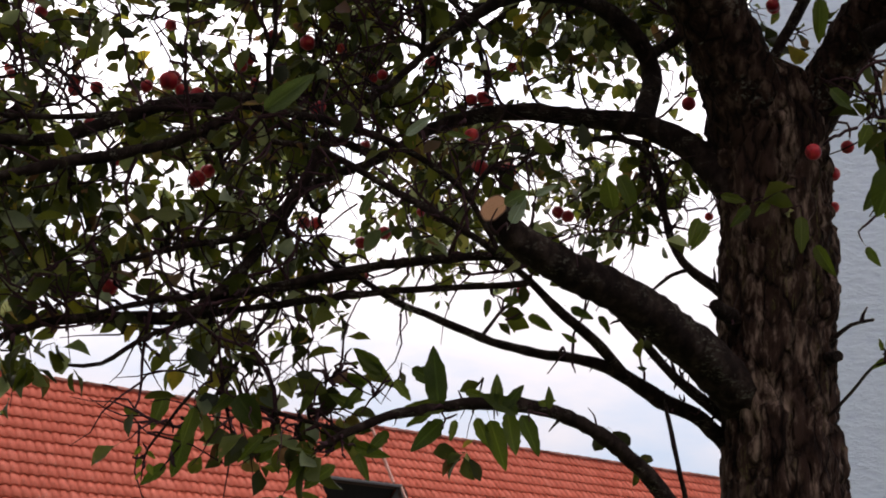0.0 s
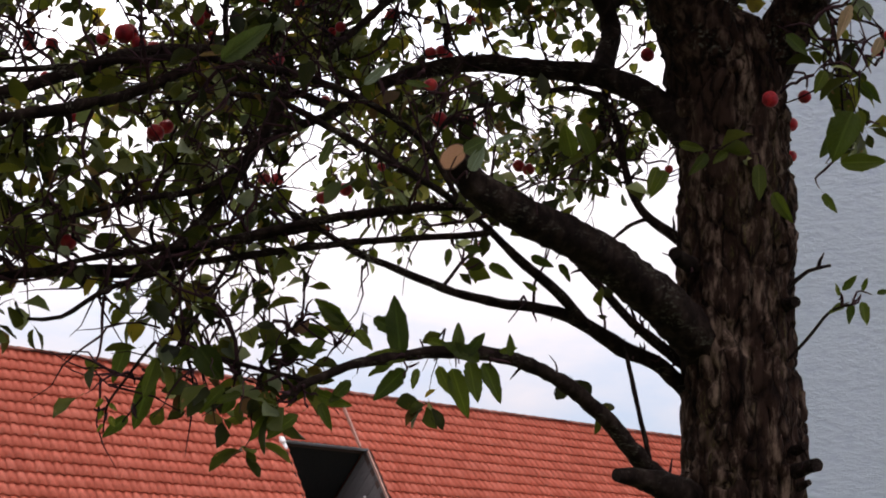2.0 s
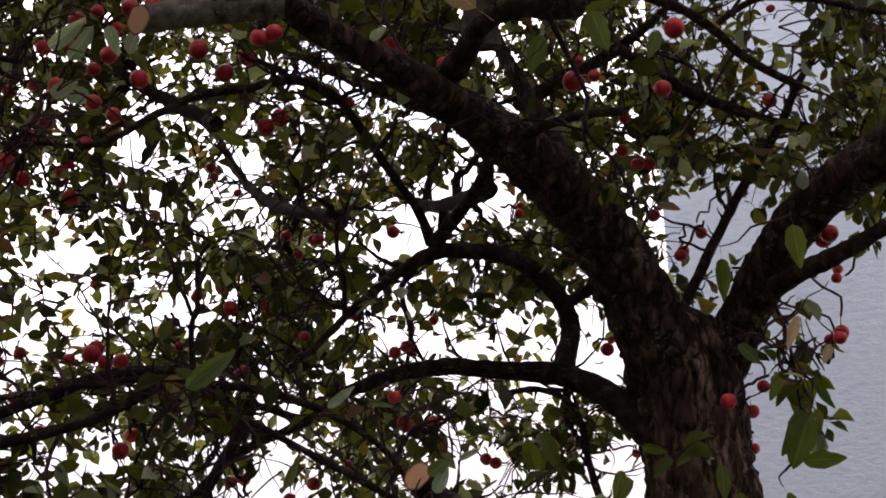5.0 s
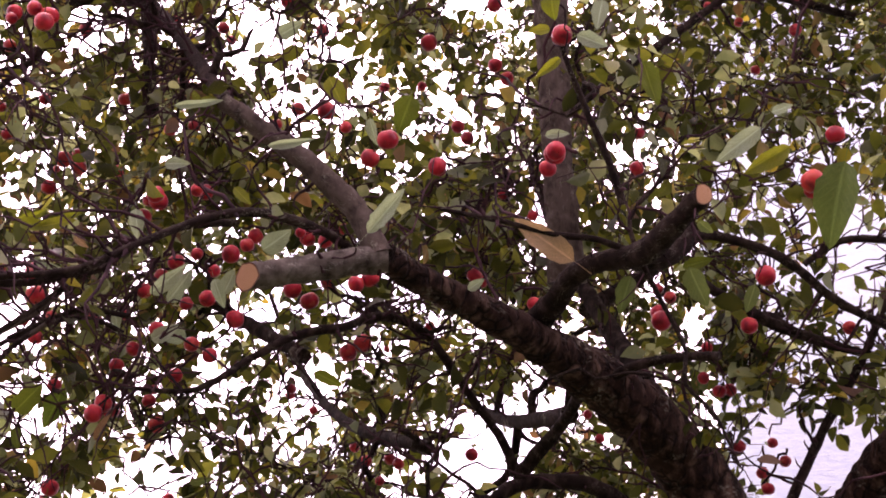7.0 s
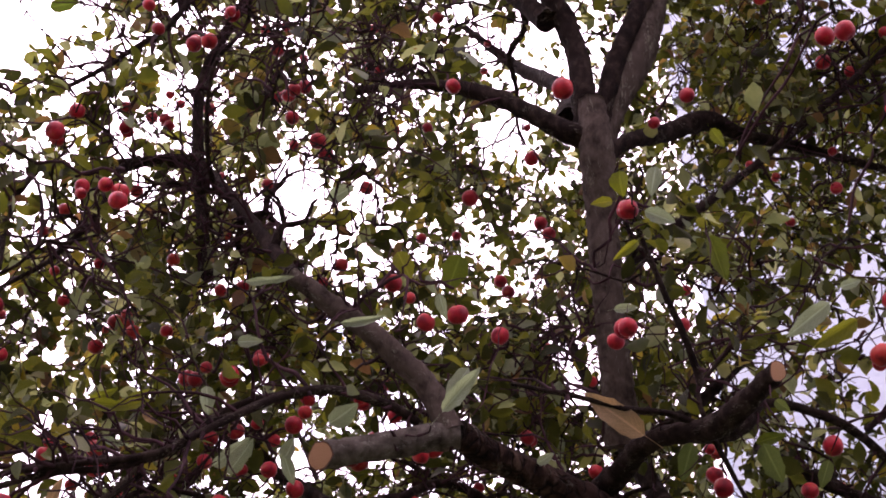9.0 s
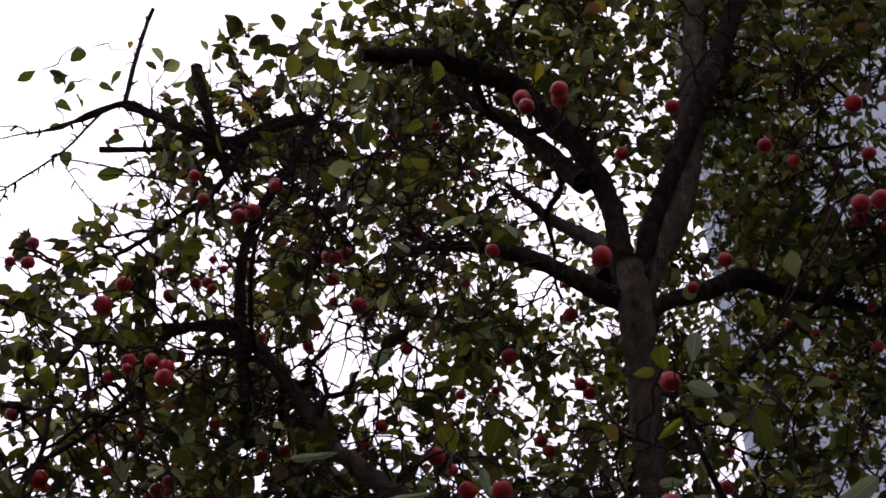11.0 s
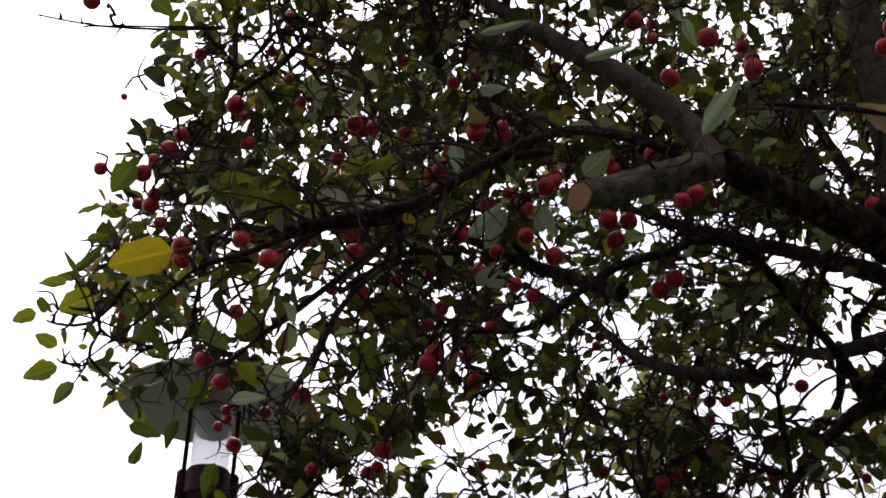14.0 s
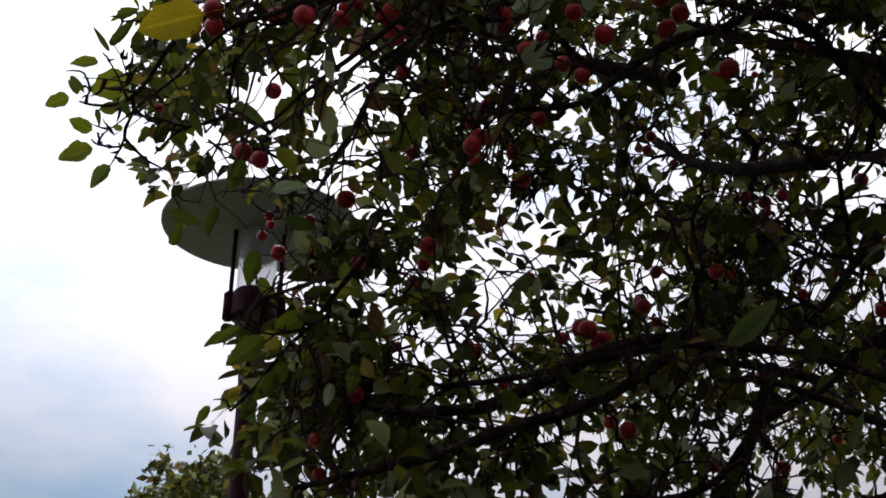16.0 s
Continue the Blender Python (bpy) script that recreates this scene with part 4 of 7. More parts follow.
limb("twig", 0, 0, 1, [(0.637, 2.180, 1.892, 0.0033), (0.667, 2.150, 1.929, 0.0028), (0.699, 2.120, 1.970, 0.0023), (0.728, 2.100, 1.978, 0.0019)])
limb("twig", 0.05, 0.5, 1, [(0.648, 2.200, 2.026, 0.0044), (0.680, 2.180, 2.054, 0.0034), (0.715, 2.160, 2.061, 0.0024)])
limb("limb", 0.8, 0.1, 1, [(-0.229, 1.570, 2.810, 0.0081), (-0.279, 1.540, 2.827, 0.0080), (-0.366, 1.500, 2.830, 0.0079), (-0.440, 1.470, 2.799, 0.0073), (-0.516, 1.440, 2.738, 0.0067), (-0.602, 1.410, 2.668, 0.0056), (-0.709, 1.380, 2.631, 0.0047), (-0.800, 1.360, 2.605, 0.0038)])
limb("limb", 0.7, 0, 1, [(-0.578, 1.420, 2.675, 0.0046), (-0.667, 1.400, 2.635, 0.0050), (-0.739, 1.380, 2.617, 0.0045), (-0.823, 1.360, 2.576, 0.0037), (-0.887, 1.350, 2.551, 0.0030), (-0.944, 1.340, 2.481, 0.0022), (-0.993, 1.330, 2.432, 0.0014)])
limb("limb", 0.4, 0.3, 1, [(-0.620, 1.420, 2.641, 0.0042), (-0.670, 1.420, 2.594, 0.0042), (-0.730, 1.420, 2.543, 0.0038), (-0.789, 1.420, 2.500, 0.0030), (-0.847, 1.420, 2.448, 0.0022)])
limb("limb", 0.4, 0.3, 1, [(-0.582, 1.620, 2.679, 0.0038), (-0.622, 1.600, 2.690, 0.0042), (-0.677, 1.580, 2.676, 0.0042), (-0.719, 1.550, 2.621, 0.0041), (-0.742, 1.520, 2.551, 0.0036), (-0.764, 1.500, 2.473, 0.0031), (-0.786, 1.480, 2.413, 0.0022)])
limb("limb", 0.8, 0.1, 1, [(-0.431, 1.660, 2.918, 0.0067), (-0.507, 1.620, 2.884, 0.0066), (-0.583, 1.580, 2.812, 0.0054), (-0.642, 1.540, 2.733, 0.0044), (-0.746, 1.500, 2.696, 0.0034)])
limb("limb", 0.8, 0.1, 1, [(-0.571, 1.600, 2.698, 0.0044), (-0.643, 1.600, 2.709, 0.0053), (-0.694, 1.580, 2.675, 0.0052), (-0.748, 1.560, 2.623, 0.0043)])
limb("limb", 0.6, 0.2, 1, [(-0.707, 1.860, 3.638, 0.0107), (-0.858, 1.840, 3.593, 0.0118), (-0.882, 1.800, 3.434, 0.0079), (-0.947, 1.760, 3.278, 0.0054), (-1.022, 1.720, 3.173, 0.0042)])
limb("twig", 0.05, 0.3, 1, [(-0.961, 1.500, 3.132, 0.0028), (-1.084, 1.480, 3.134, 0.0024), (-1.178, 1.460, 3.140, 0.0019), (-1.275, 1.440, 3.162, 0.0014)])
limb("limb", 0.8, 0.1, 1, [(-0.993, 1.700, 3.449, 0.0066), (-1.001, 1.640, 3.308, 0.0058), (-0.966, 1.580, 3.106, 0.0049), (-0.971, 1.520, 2.941, 0.0036), (-0.997, 1.480, 2.838, 0.0026)])
limb("limb", 0.8, 0.1, 1, [(-0.336, 2.000, 2.353, 0.0086), (-0.463, 1.960, 2.326, 0.0102), (-0.563, 1.920, 2.269, 0.0109), (-0.658, 1.880, 2.214, 0.0098), (-0.757, 1.840, 2.196, 0.0073), (-0.821, 1.800, 2.195, 0.0036)])
limb("twig", 0.05, 0, 1, [(-1.072, 1.730, 4.225, 0.0042), (-1.136, 1.720, 4.175, 0.0036), (-1.176, 1.710, 4.111, 0.0030), (-1.247, 1.700, 4.083, 0.0024), (-1.312, 1.690, 4.046, 0.0018)])
limb("twig", 0, 0, 1, [(-1.247, 1.700, 4.085, 0.0024), (-1.273, 1.690, 4.095, 0.0019), (-1.322, 1.680, 4.080, 0.0015)])
limb("twig", 0, 0, 1, [(-1.099, 1.730, 4.197, 0.0036), (-1.121, 1.720, 4.128, 0.0033), (-1.152, 1.710, 4.035, 0.0030), (-1.208, 1.700, 3.947, 0.0027), (-1.247, 1.690, 3.886, 0.0024)])
limb("twig", 0, 0, 1, [(-1.246, 1.690, 3.887, 0.0020), (-1.345, 1.680, 3.898, 0.0018), (-1.422, 1.670, 3.903, 0.0015), (-1.528, 1.660, 3.913, 0.0013)])
limb("twig", 0, 0, 1, [(-1.247, 1.690, 3.882, 0.0020), (-1.306, 1.680, 3.838, 0.0017), (-1.358, 1.670, 3.796, 0.0015), (-1.415, 1.660, 3.766, 0.0012)])
limb("twig", 0, 0, 1, [(-1.245, 1.690, 3.878, 0.0020), (-1.254, 1.680, 3.775, 0.0018), (-1.261, 1.670, 3.698, 0.0015), (-1.256, 1.660, 3.623, 0.0013)])
limb("twig", 0, 0, 1, [(-1.135, 1.700, 3.964, 0.0017), (-1.066, 1.690, 3.863, 0.0016), (-1.000, 1.680, 3.776, 0.0014), (-0.935, 1.670, 3.700, 0.0013)])
limb("twig", 0.3, 0, 0.5, [(-0.820, 1.260, 3.080, 0.0026), (-0.871, 1.190, 3.070, 0.0024), (-0.918, 1.119, 3.046, 0.0021), (-0.959, 1.110, 3.050, 0.0018), (-1.000, 1.102, 3.053, 0.0015), (-1.075, 1.095, 3.052, 0.0011)])
limb("twig", 0, 0, 1, [(-0.968, 1.500, 3.136, 0.0025), (-1.084, 1.480, 3.140, 0.0020), (-1.198, 1.460, 3.141, 0.0015)])
limb("limb", 0.8, 0.2, 1, [(-0.147, 2.140, 2.307, 0.0075), (-0.221, 2.100, 2.259, 0.0078), (-0.272, 2.060, 2.213, 0.0072), (-0.342, 2.000, 2.114, 0.0060), (-0.446, 1.950, 2.070, 0.0049), (-0.551, 1.900, 2.018, 0.0034)])
limb("limb", 0.9, 0, 1, [(-0.170, 2.050, 2.064, 0.0047), (-0.273, 2.000, 2.026, 0.0050), (-0.372, 1.960, 2.000, 0.0057), (-0.474, 1.920, 1.971, 0.0052), (-0.561, 1.880, 1.935, 0.0038)])
limb("limb", 0.5, 0, 1, [(-0.410, 1.950, 1.952, 0.0052), (-0.469, 1.920, 1.919, 0.0043), (-0.534, 1.900, 1.867, 0.0038), (-0.577, 1.880, 1.858, 0.0025)])
limb("limb", 0.9, 0.1, 1, [(-0.299, 1.960, 1.975, 0.0044), (-0.329, 1.920, 1.892, 0.0039), (-0.362, 1.900, 1.817, 0.0029), (-0.394, 1.880, 1.753, 0.0021), (-0.418, 1.860, 1.708, 0.0012)])
limb("limb", 0.9, 0.1, 1, [(-0.158, 1.900, 1.783, 0.0038), (-0.226, 1.900, 1.797, 0.0038), (-0.286, 1.900, 1.812, 0.0034), (-0.346, 1.900, 1.826, 0.0025)])
limb("cut_stub", 0, 0, 1, [(0.623, 2.200, 1.700, 0.0151), (0.644, 2.160, 1.705, 0.0130), (0.662, 2.120, 1.711, 0.0118)])
limb("cut_stub", 0, 0, 1, [(0.628, 2.200, 1.734, 0.0123), (0.643, 2.170, 1.739, 0.0103), (0.653, 2.150, 1.743, 0.0083)])
limb("cut_stub", 0, 0, 1, [(0.636, 2.220, 1.997, 0.0148), (0.642, 2.180, 1.993, 0.0126), (0.647, 2.150, 1.991, 0.0095)])
limb("cut_stub", 0, 0, 1, [(0.631, 2.200, 1.670, 0.0094), (0.646, 2.170, 1.678, 0.0079), (0.657, 2.150, 1.684, 0.0055)])
limb("cut_stub", 0, 0, 1, [(0.481, 2.200, 2.061, 0.0167), (0.452, 2.160, 2.062, 0.0145), (0.438, 2.140, 2.066, 0.0115)])
limb("twig", 0.25, 0.2, 1, [(-1.003, 1.526, 2.726, 0.0048), (-1.043, 1.531, 2.703, 0.0043), (-1.073, 1.540, 2.678, 0.0038), (-1.105, 1.555, 2.643, 0.0033), (-1.144, 1.564, 2.614, 0.0028), (-1.187, 1.556, 2.611, 0.0023), (-1.208, 1.548, 2.616, 0.0018)])
limb("twig", 0.15, 0.2, 1, [(-1.131, 1.562, 2.622, 0.0034), (-1.130, 1.573, 2.605, 0.0030), (-1.146, 1.583, 2.583, 0.0026), (-1.156, 1.596, 2.558, 0.0022), (-1.189, 1.587, 2.561, 0.0018), (-1.198, 1.581, 2.568, 0.0014)])
limb("twig", 0.1, 0.2, 1, [(-1.156, 1.596, 2.558, 0.0020), (-1.166, 1.602, 2.545, 0.0016), (-1.177, 1.607, 2.533, 0.0012)])
limb("twig", 0.3, 0.2, 1, [(-0.976, 1.574, 2.677, 0.0036), (-0.990, 1.596, 2.636, 0.0032), (-0.999, 1.614, 2.605, 0.0028), (-1.059, 1.610, 2.589, 0.0023), (-1.093, 1.597, 2.598, 0.0019), (-1.135, 1.584, 2.604, 0.0015)])
limb("twig", 0.4, 0.2, 1, [(-1.057, 1.611, 2.589, 0.0024), (-1.081, 1.611, 2.580, 0.0020), (-1.097, 1.616, 2.567, 0.0017), (-1.113, 1.620, 2.554, 0.0013)])
limb("twig", 0.3, 0.2, 1, [(-0.955, 1.545, 2.732, 0.0042), (-0.968, 1.565, 2.695, 0.0039), (-0.976, 1.574, 2.677, 0.0036)])
limb("twig", 0.1, 0.2, 1, [(-1.137, 1.564, 2.617, 0.0024), (-1.147, 1.543, 2.647, 0.0018), (-1.157, 1.529, 2.667, 0.0012)])
limb("twig", 0.1, 0.2, 1, [(-1.095, 1.495, 2.705, 0.0020), (-1.121, 1.489, 2.704, 0.0016), (-1.139, 1.500, 2.680, 0.0011)])
limb("twig", 0, 0, 1, [(-0.377, 1.839, 1.823, 0.0030), (-0.400, 1.848, 1.795, 0.0026), (-0.423, 1.857, 1.762, 0.0022), (-0.440, 1.864, 1.738, 0.0018), (-0.446, 1.870, 1.718, 0.0014), (-0.448, 1.877, 1.694, 0.0010)])
limb("twig", 0.6, 0.1, 1, [(-0.813, 1.738, 2.407, 0.0045), (-0.860, 1.753, 2.361, 0.0040), (-0.902, 1.767, 2.319, 0.0034), (-0.948, 1.777, 2.281, 0.0029), (-0.990, 1.791, 2.239, 0.0023), (-1.031, 1.800, 2.205, 0.0018)])
limb("twig", 0.5, 0.1, 1, [(-0.904, 1.760, 2.310, 0.0026), (-0.954, 1.752, 2.302, 0.0020), (-0.993, 1.739, 2.308, 0.0014)])
limb("twig", 0.6, 0.1, 1, [(-0.875, 1.774, 2.360, 0.0030), (-0.890, 1.804, 2.301, 0.0025), (-0.904, 1.826, 2.255, 0.0021), (-0.918, 1.853, 2.202, 0.0016)])
# two thin twigs: the paler stem bark stands in for light on them
limb("stem", 0.25, 0.1, 1, [(-0.629, 1.515, 2.743, 0.0042), (-0.644, 1.524, 2.723, 0.0040), (-0.690, 1.543, 2.676, 0.0037), (-0.773, 1.556, 2.625, 0.0035), (-0.844, 1.568, 2.580, 0.0033), (-0.896, 1.575, 2.550, 0.0030), (-0.927, 1.581, 2.529, 0.0028)])
limb("stem", 0.2, 0.1, 1, [(-0.684, 1.556, 2.657, 0.0040), (-0.733, 1.568, 2.621, 0.0037), (-0.768, 1.582, 2.585, 0.0034), (-0.798, 1.604, 2.538, 0.0032), (-0.834, 1.623, 2.495, 0.0029), (-0.858, 1.636, 2.466, 0.0026)])
limb("limb", 0.3, 0.1, 1, [(-0.436, 1.470, 2.808, 0.0050), (-0.487, 1.474, 2.783, 0.0047), (-0.555, 1.478, 2.752, 0.0044), (-0.599, 1.492, 2.714, 0.0041), (-0.705, 1.480, 2.695, 0.0039), (-0.770, 1.471, 2.686, 0.0036), (-0.845, 1.471, 2.659, 0.0033), (-0.895, 1.473, 2.639, 0.0030)])
limb("limb", 0.1, 0.1, 1, [(0.082, 1.229, 2.940, 0.0035), (0.095, 1.248, 2.912, 0.0040), (0.115, 1.274, 2.875, 0.0046), (0.136, 1.301, 2.835, 0.0051), (0.160, 1.333, 2.790, 0.0057), (0.175, 1.357, 2.755, 0.0062)])
limb("twig", 0.1, 0.5, 1, [(-0.968, 1.340, 2.459, 0.0018), (-1.016, 1.345, 2.482, 0.0015), (-1.052, 1.350, 2.498, 0.0011), (-1.088, 1.355, 2.509, 0.0007)])
limb("twig", 0.1, 0.5, 1, [(-0.985, 1.340, 2.448, 0.0014), (-1.021, 1.350, 2.429, 0.0011), (-1.049, 1.355, 2.416, 0.0007)])
limb("twig", 0.1, 0.5, 1, [(-1.014, 1.345, 2.483, 0.0015), (-1.034, 1.350, 2.531, 0.0011), (-1.056, 1.355, 2.563, 0.0008)])
limb("twig", 2, 0.1, 1, [(0.672, 2.050, 2.566, 0.0041), (0.714, 2.080, 2.470, 0.0035), (0.729, 2.100, 2.369, 0.0025), (0.728, 2.100, 2.262, 0.0015)])
limb("twig", 2, 0.2, 1, [(0.703, 2.070, 2.498, 0.0030), (0.740, 2.060, 2.434, 0.0020), (0.773, 2.050, 2.392, 0.0015)])
limb("limb", 0.7, 0.2, 1, [(-0.593, 1.760, 4.206, 0.0109), (-0.672, 1.750, 4.161, 0.0108), (-0.747, 1.740, 4.096, 0.0107), (-0.811, 1.730, 4.072, 0.0079), (-0.939, 1.720, 4.144, 0.0067), (-1.050, 1.700, 4.184, 0.0054)])


# limbs of the far side and the top of the crown
limb("limb", 1.0, 0.2, 1, [(0.52, 2.3, 2.5, 0.05), (0.5, 2.6, 2.9, 0.04), (0.42, 2.95, 3.4, 0.03), (0.3, 3.2, 3.9, 0.02), (0.2, 3.4, 4.5, 0.009)])
limb("limb", 1.0, 0.2, 1, [(0.45, 2.8, 3.2, 0.03), (0.2, 3.05, 3.5, 0.024), (-0.15, 3.2, 3.75, 0.017), (-0.5, 3.3, 4.0, 0.008)])
limb("limb", 1.0, 0.1, 1, [(0.35, 3.1, 3.6, 0.024), (0.7, 3.3, 3.95, 0.018), (1.0, 3.4, 4.3, 0.008)])
limb("limb", 1.0, 0.2, 1, [(0.1, 1.9, 3.8, 0.03), (0.15, 2.2, 4.2, 0.024), (0.05, 2.5, 4.6, 0.018), (-0.1, 2.7, 5.0, 0.008)])
limb("limb", 1.0, 0.2, 1, [(0.05, 1.78, 4.0, 0.026), (-0.1, 1.95, 4.4, 0.02), (-0.3, 2.1, 4.8, 0.012), (-0.4, 2.2, 5.1, 0.006)])
limb("limb", 1.0, 0.2, 1, [(-0.35, 2.1, 2.9, 0.016), (-0.6, 2.4, 3.2, 0.013), (-0.85, 2.6, 3.5, 0.009), (-1.0, 2.7, 3.9, 0.005)])
limb("limb", 1.0, 0.2, 1, [(-0.1, 2.2, 2.75, 0.015), (-0.3, 2.6, 3.0, 0.013), (-0.45, 2.9, 3.3, 0.01), (-0.6, 3.1, 3.7, 0.005)])
limb("limb", 1.0, 0.2, 1, [(0.2, 2.35, 2.9, 0.02), (0.1, 2.8, 3.1, 0.016), (0.0, 3.1, 3.3, 0.011), (-0.2, 3.3, 3.5, 0.005)])


def in_crown(p):
    """Whether a place lies inside the crown: a dome whose lower and left edges are fitted to the camera's view."""
    x, y, z = p
    under = 1.5 + (0.27 if x < -0.25 else 0.31 + 0.02 * (x + 0.25)) * y
    left = -0.1 - 0.55 * y + max(0.0, z - 3.7) * 0.62
    if x > 0.6 and z < 3.05:
        return False
    return z > under and x > left and z < 5.9 - 0.18 * (y - 2.2) ** 2 - 0.25 * (x - 0.3) ** 2


# places thinned to fit the camera's view: a point, a radius there and the share of leaves that is left
GAPS = []
GAPS.extend([(-0.01, 2.20, 4.05, 0.072, 0.45), (0.13, 2.20, 2.86, 0.057, 0.20), (-0.33, 2.20, 2.90, 0.052, 0.30), (0.59, 2.00, 3.13, 0.091, 0.60), (0.67, 2.00, 3.50, 0.173, 0.80), (0.78, 2.00, 3.72, 0.155, 0.85), (-0.01, 2.40, 4.22, 0.079, 0.25), (-0.55, 2.20, 3.91, 0.064, 0.30), (-0.08, 2.40, 4.54, 0.083, 0.30), (0.61, 2.10, 3.27, 0.097, 0.65), (0.60, 2.10, 3.66, 0.198, 0.80), (0.11, 2.20, 4.22, 0.135, 0.50), (-0.34, 2.20, 2.83, 0.075, 0.25), (-0.55, 2.20, 2.72, 0.064, 0.50), (-0.02, 2.20, 2.75, 0.062, 0.30), (-0.86, 2.20, 2.75, 0.055, 0.60), (-0.26, 2.20, 2.39, 0.155, 0.70), (-0.35, 2.30, 3.46, 0.101, 0.70)])
GAPS.extend([(0.03, 2.30, 2.80, 0.086, 0.40), (-0.39, 2.30, 2.84, 0.089, 0.52), (-0.40, 2.30, 2.66, 0.086, 0.55), (-0.02, 2.30, 4.63, 0.134, 0.35), (1.05, 2.30, 5.04, 0.144, 0.50), (-0.04, 2.30, 3.99, 0.118, 0.57), (-0.04, 2.30, 3.72, 0.112, 0.60), (0.97, 2.30, 4.65, 0.135, 0.62), (0.91, 2.30, 3.38, 0.104, 0.38), (-0.12, 2.30, 3.60, 0.108, 0.85), (0.14, 2.30, 2.93, 0.096, 0.50), (0.35, 2.30, 2.56, 0.090, 0.52), (0.88, 2.30, 3.15, 0.100, 0.60), (-0.99, 2.30, 2.95, 0.096, 0.50), (-0.43, 2.10, 2.15, 0.077, 0.55), (0.34, 2.10, 2.48, 0.081, 0.55), (-0.71, 2.30, 2.68, 0.088, 0.55), (-0.92, 2.30, 2.36, 0.084, 0.55)])
GAPS.extend([(-0.71, 2.30, 2.34, 0.082, 0.57), (-0.13, 2.30, 2.30, 0.077, 0.57), (0.25, 2.30, 4.52, 0.128, 0.40), (0.23, 2.10, 2.44, 0.070, 0.60), (-0.34, 2.10, 2.26, 0.068, 0.65), (-0.24, 2.40, 4.37, 0.096, 0.65), (0.31, 2.40, 3.62, 0.205, 0.60), (0.33, 2.40, 4.80, 0.257, 0.60), (-0.81, 2.20, 4.04, 0.220, 0.65), (0.73, 2.10, 3.10, 0.151, 0.65), (0.13, 2.40, 4.23, 0.174, 0.55), (0.94, 2.40, 5.03, 0.256, 0.65), (0.39, 2.40, 4.13, 0.181, 0.60), (-0.11, 2.30, 2.90, 0.133, 0.60), (0.33, 2.50, 3.00, 0.116, 0.55), (0.74, 2.10, 3.22, 0.131, 0.70), (-0.07, 2.20, 2.66, 0.112, 0.60), (-0.60, 2.30, 2.69, 0.128, 0.60)])
GAPS.extend([(-1.18, 1.90, 2.47, 0.083, 0.03), (-1.17, 1.90, 2.31, 0.062, 0.03), (-0.57, 2.20, 3.07, 0.169, 0.55), (-0.65, 2.10, 2.34, 0.188, 0.50), (-0.02, 2.10, 1.97, 0.094, 0.12), (0.17, 2.10, 1.95, 0.103, 0.12), (-0.17, 2.10, 2.00, 0.057, 0.30), (0.16, 2.10, 2.02, 0.057, 0.25), (0.35, 2.20, 2.12, 0.070, 0.30)])
GAPS.extend([(-1.03, 1.77, 2.77, 0.060, 0.62), (-0.94, 1.79, 2.77, 0.060, 0.62), (-0.99, 1.81, 2.72, 0.050, 0.62), (-0.88, 1.86, 2.68, 0.060, 0.62), (-0.81, 1.84, 2.73, 0.050, 0.62), (-0.77, 1.80, 2.81, 0.050, 0.62), (-0.89, 1.77, 2.82, 0.050, 0.62), (-0.85, 1.81, 2.77, 0.050, 0.62), (-0.93, 1.83, 2.71, 0.050, 0.62), (-0.83, 1.89, 2.64, 0.060, 0.62), (-0.75, 1.89, 2.68, 0.050, 0.62)])
GAPS.extend([(-0.31, 1.91, 2.08, 0.050, 0.60), (-0.23, 1.89, 2.13, 0.050, 0.60), (-0.16, 1.89, 2.16, 0.050, 0.60), (-0.09, 1.90, 2.11, 0.050, 0.60), (-0.19, 1.92, 2.04, 0.050, 0.60), (-0.28, 1.94, 1.98, 0.050, 0.60), (-0.07, 1.93, 2.02, 0.050, 0.60)])
GAPS.extend([(-0.40, 1.59, 3.19, 0.06, 0.62), (-0.31, 1.59, 3.21, 0.06, 0.62), (-0.22, 1.62, 3.18, 0.06, 0.62), (-0.13, 1.61, 3.20, 0.06, 0.62), (-0.38, 1.66, 3.11, 0.06, 0.62), (-0.28, 1.67, 3.12, 0.06, 0.62), (-0.18, 1.69, 3.11, 0.06, 0.62), (-0.10, 1.69, 3.12, 0.06, 0.62), (-0.34, 1.73, 3.05, 0.06, 0.62), (-0.22, 1.75, 3.04, 0.06, 0.62), (-0.12, 1.75, 3.05, 0.06, 0.62), (0.03, 1.53, 3.31, 0.06, 0.62), (0.18, 1.53, 3.33, 0.06, 0.62), (0.09, 1.47, 3.39, 0.06, 0.62), (0.27, 1.50, 3.38, 0.06, 0.62), (0.26, 1.58, 3.29, 0.06, 0.62)])
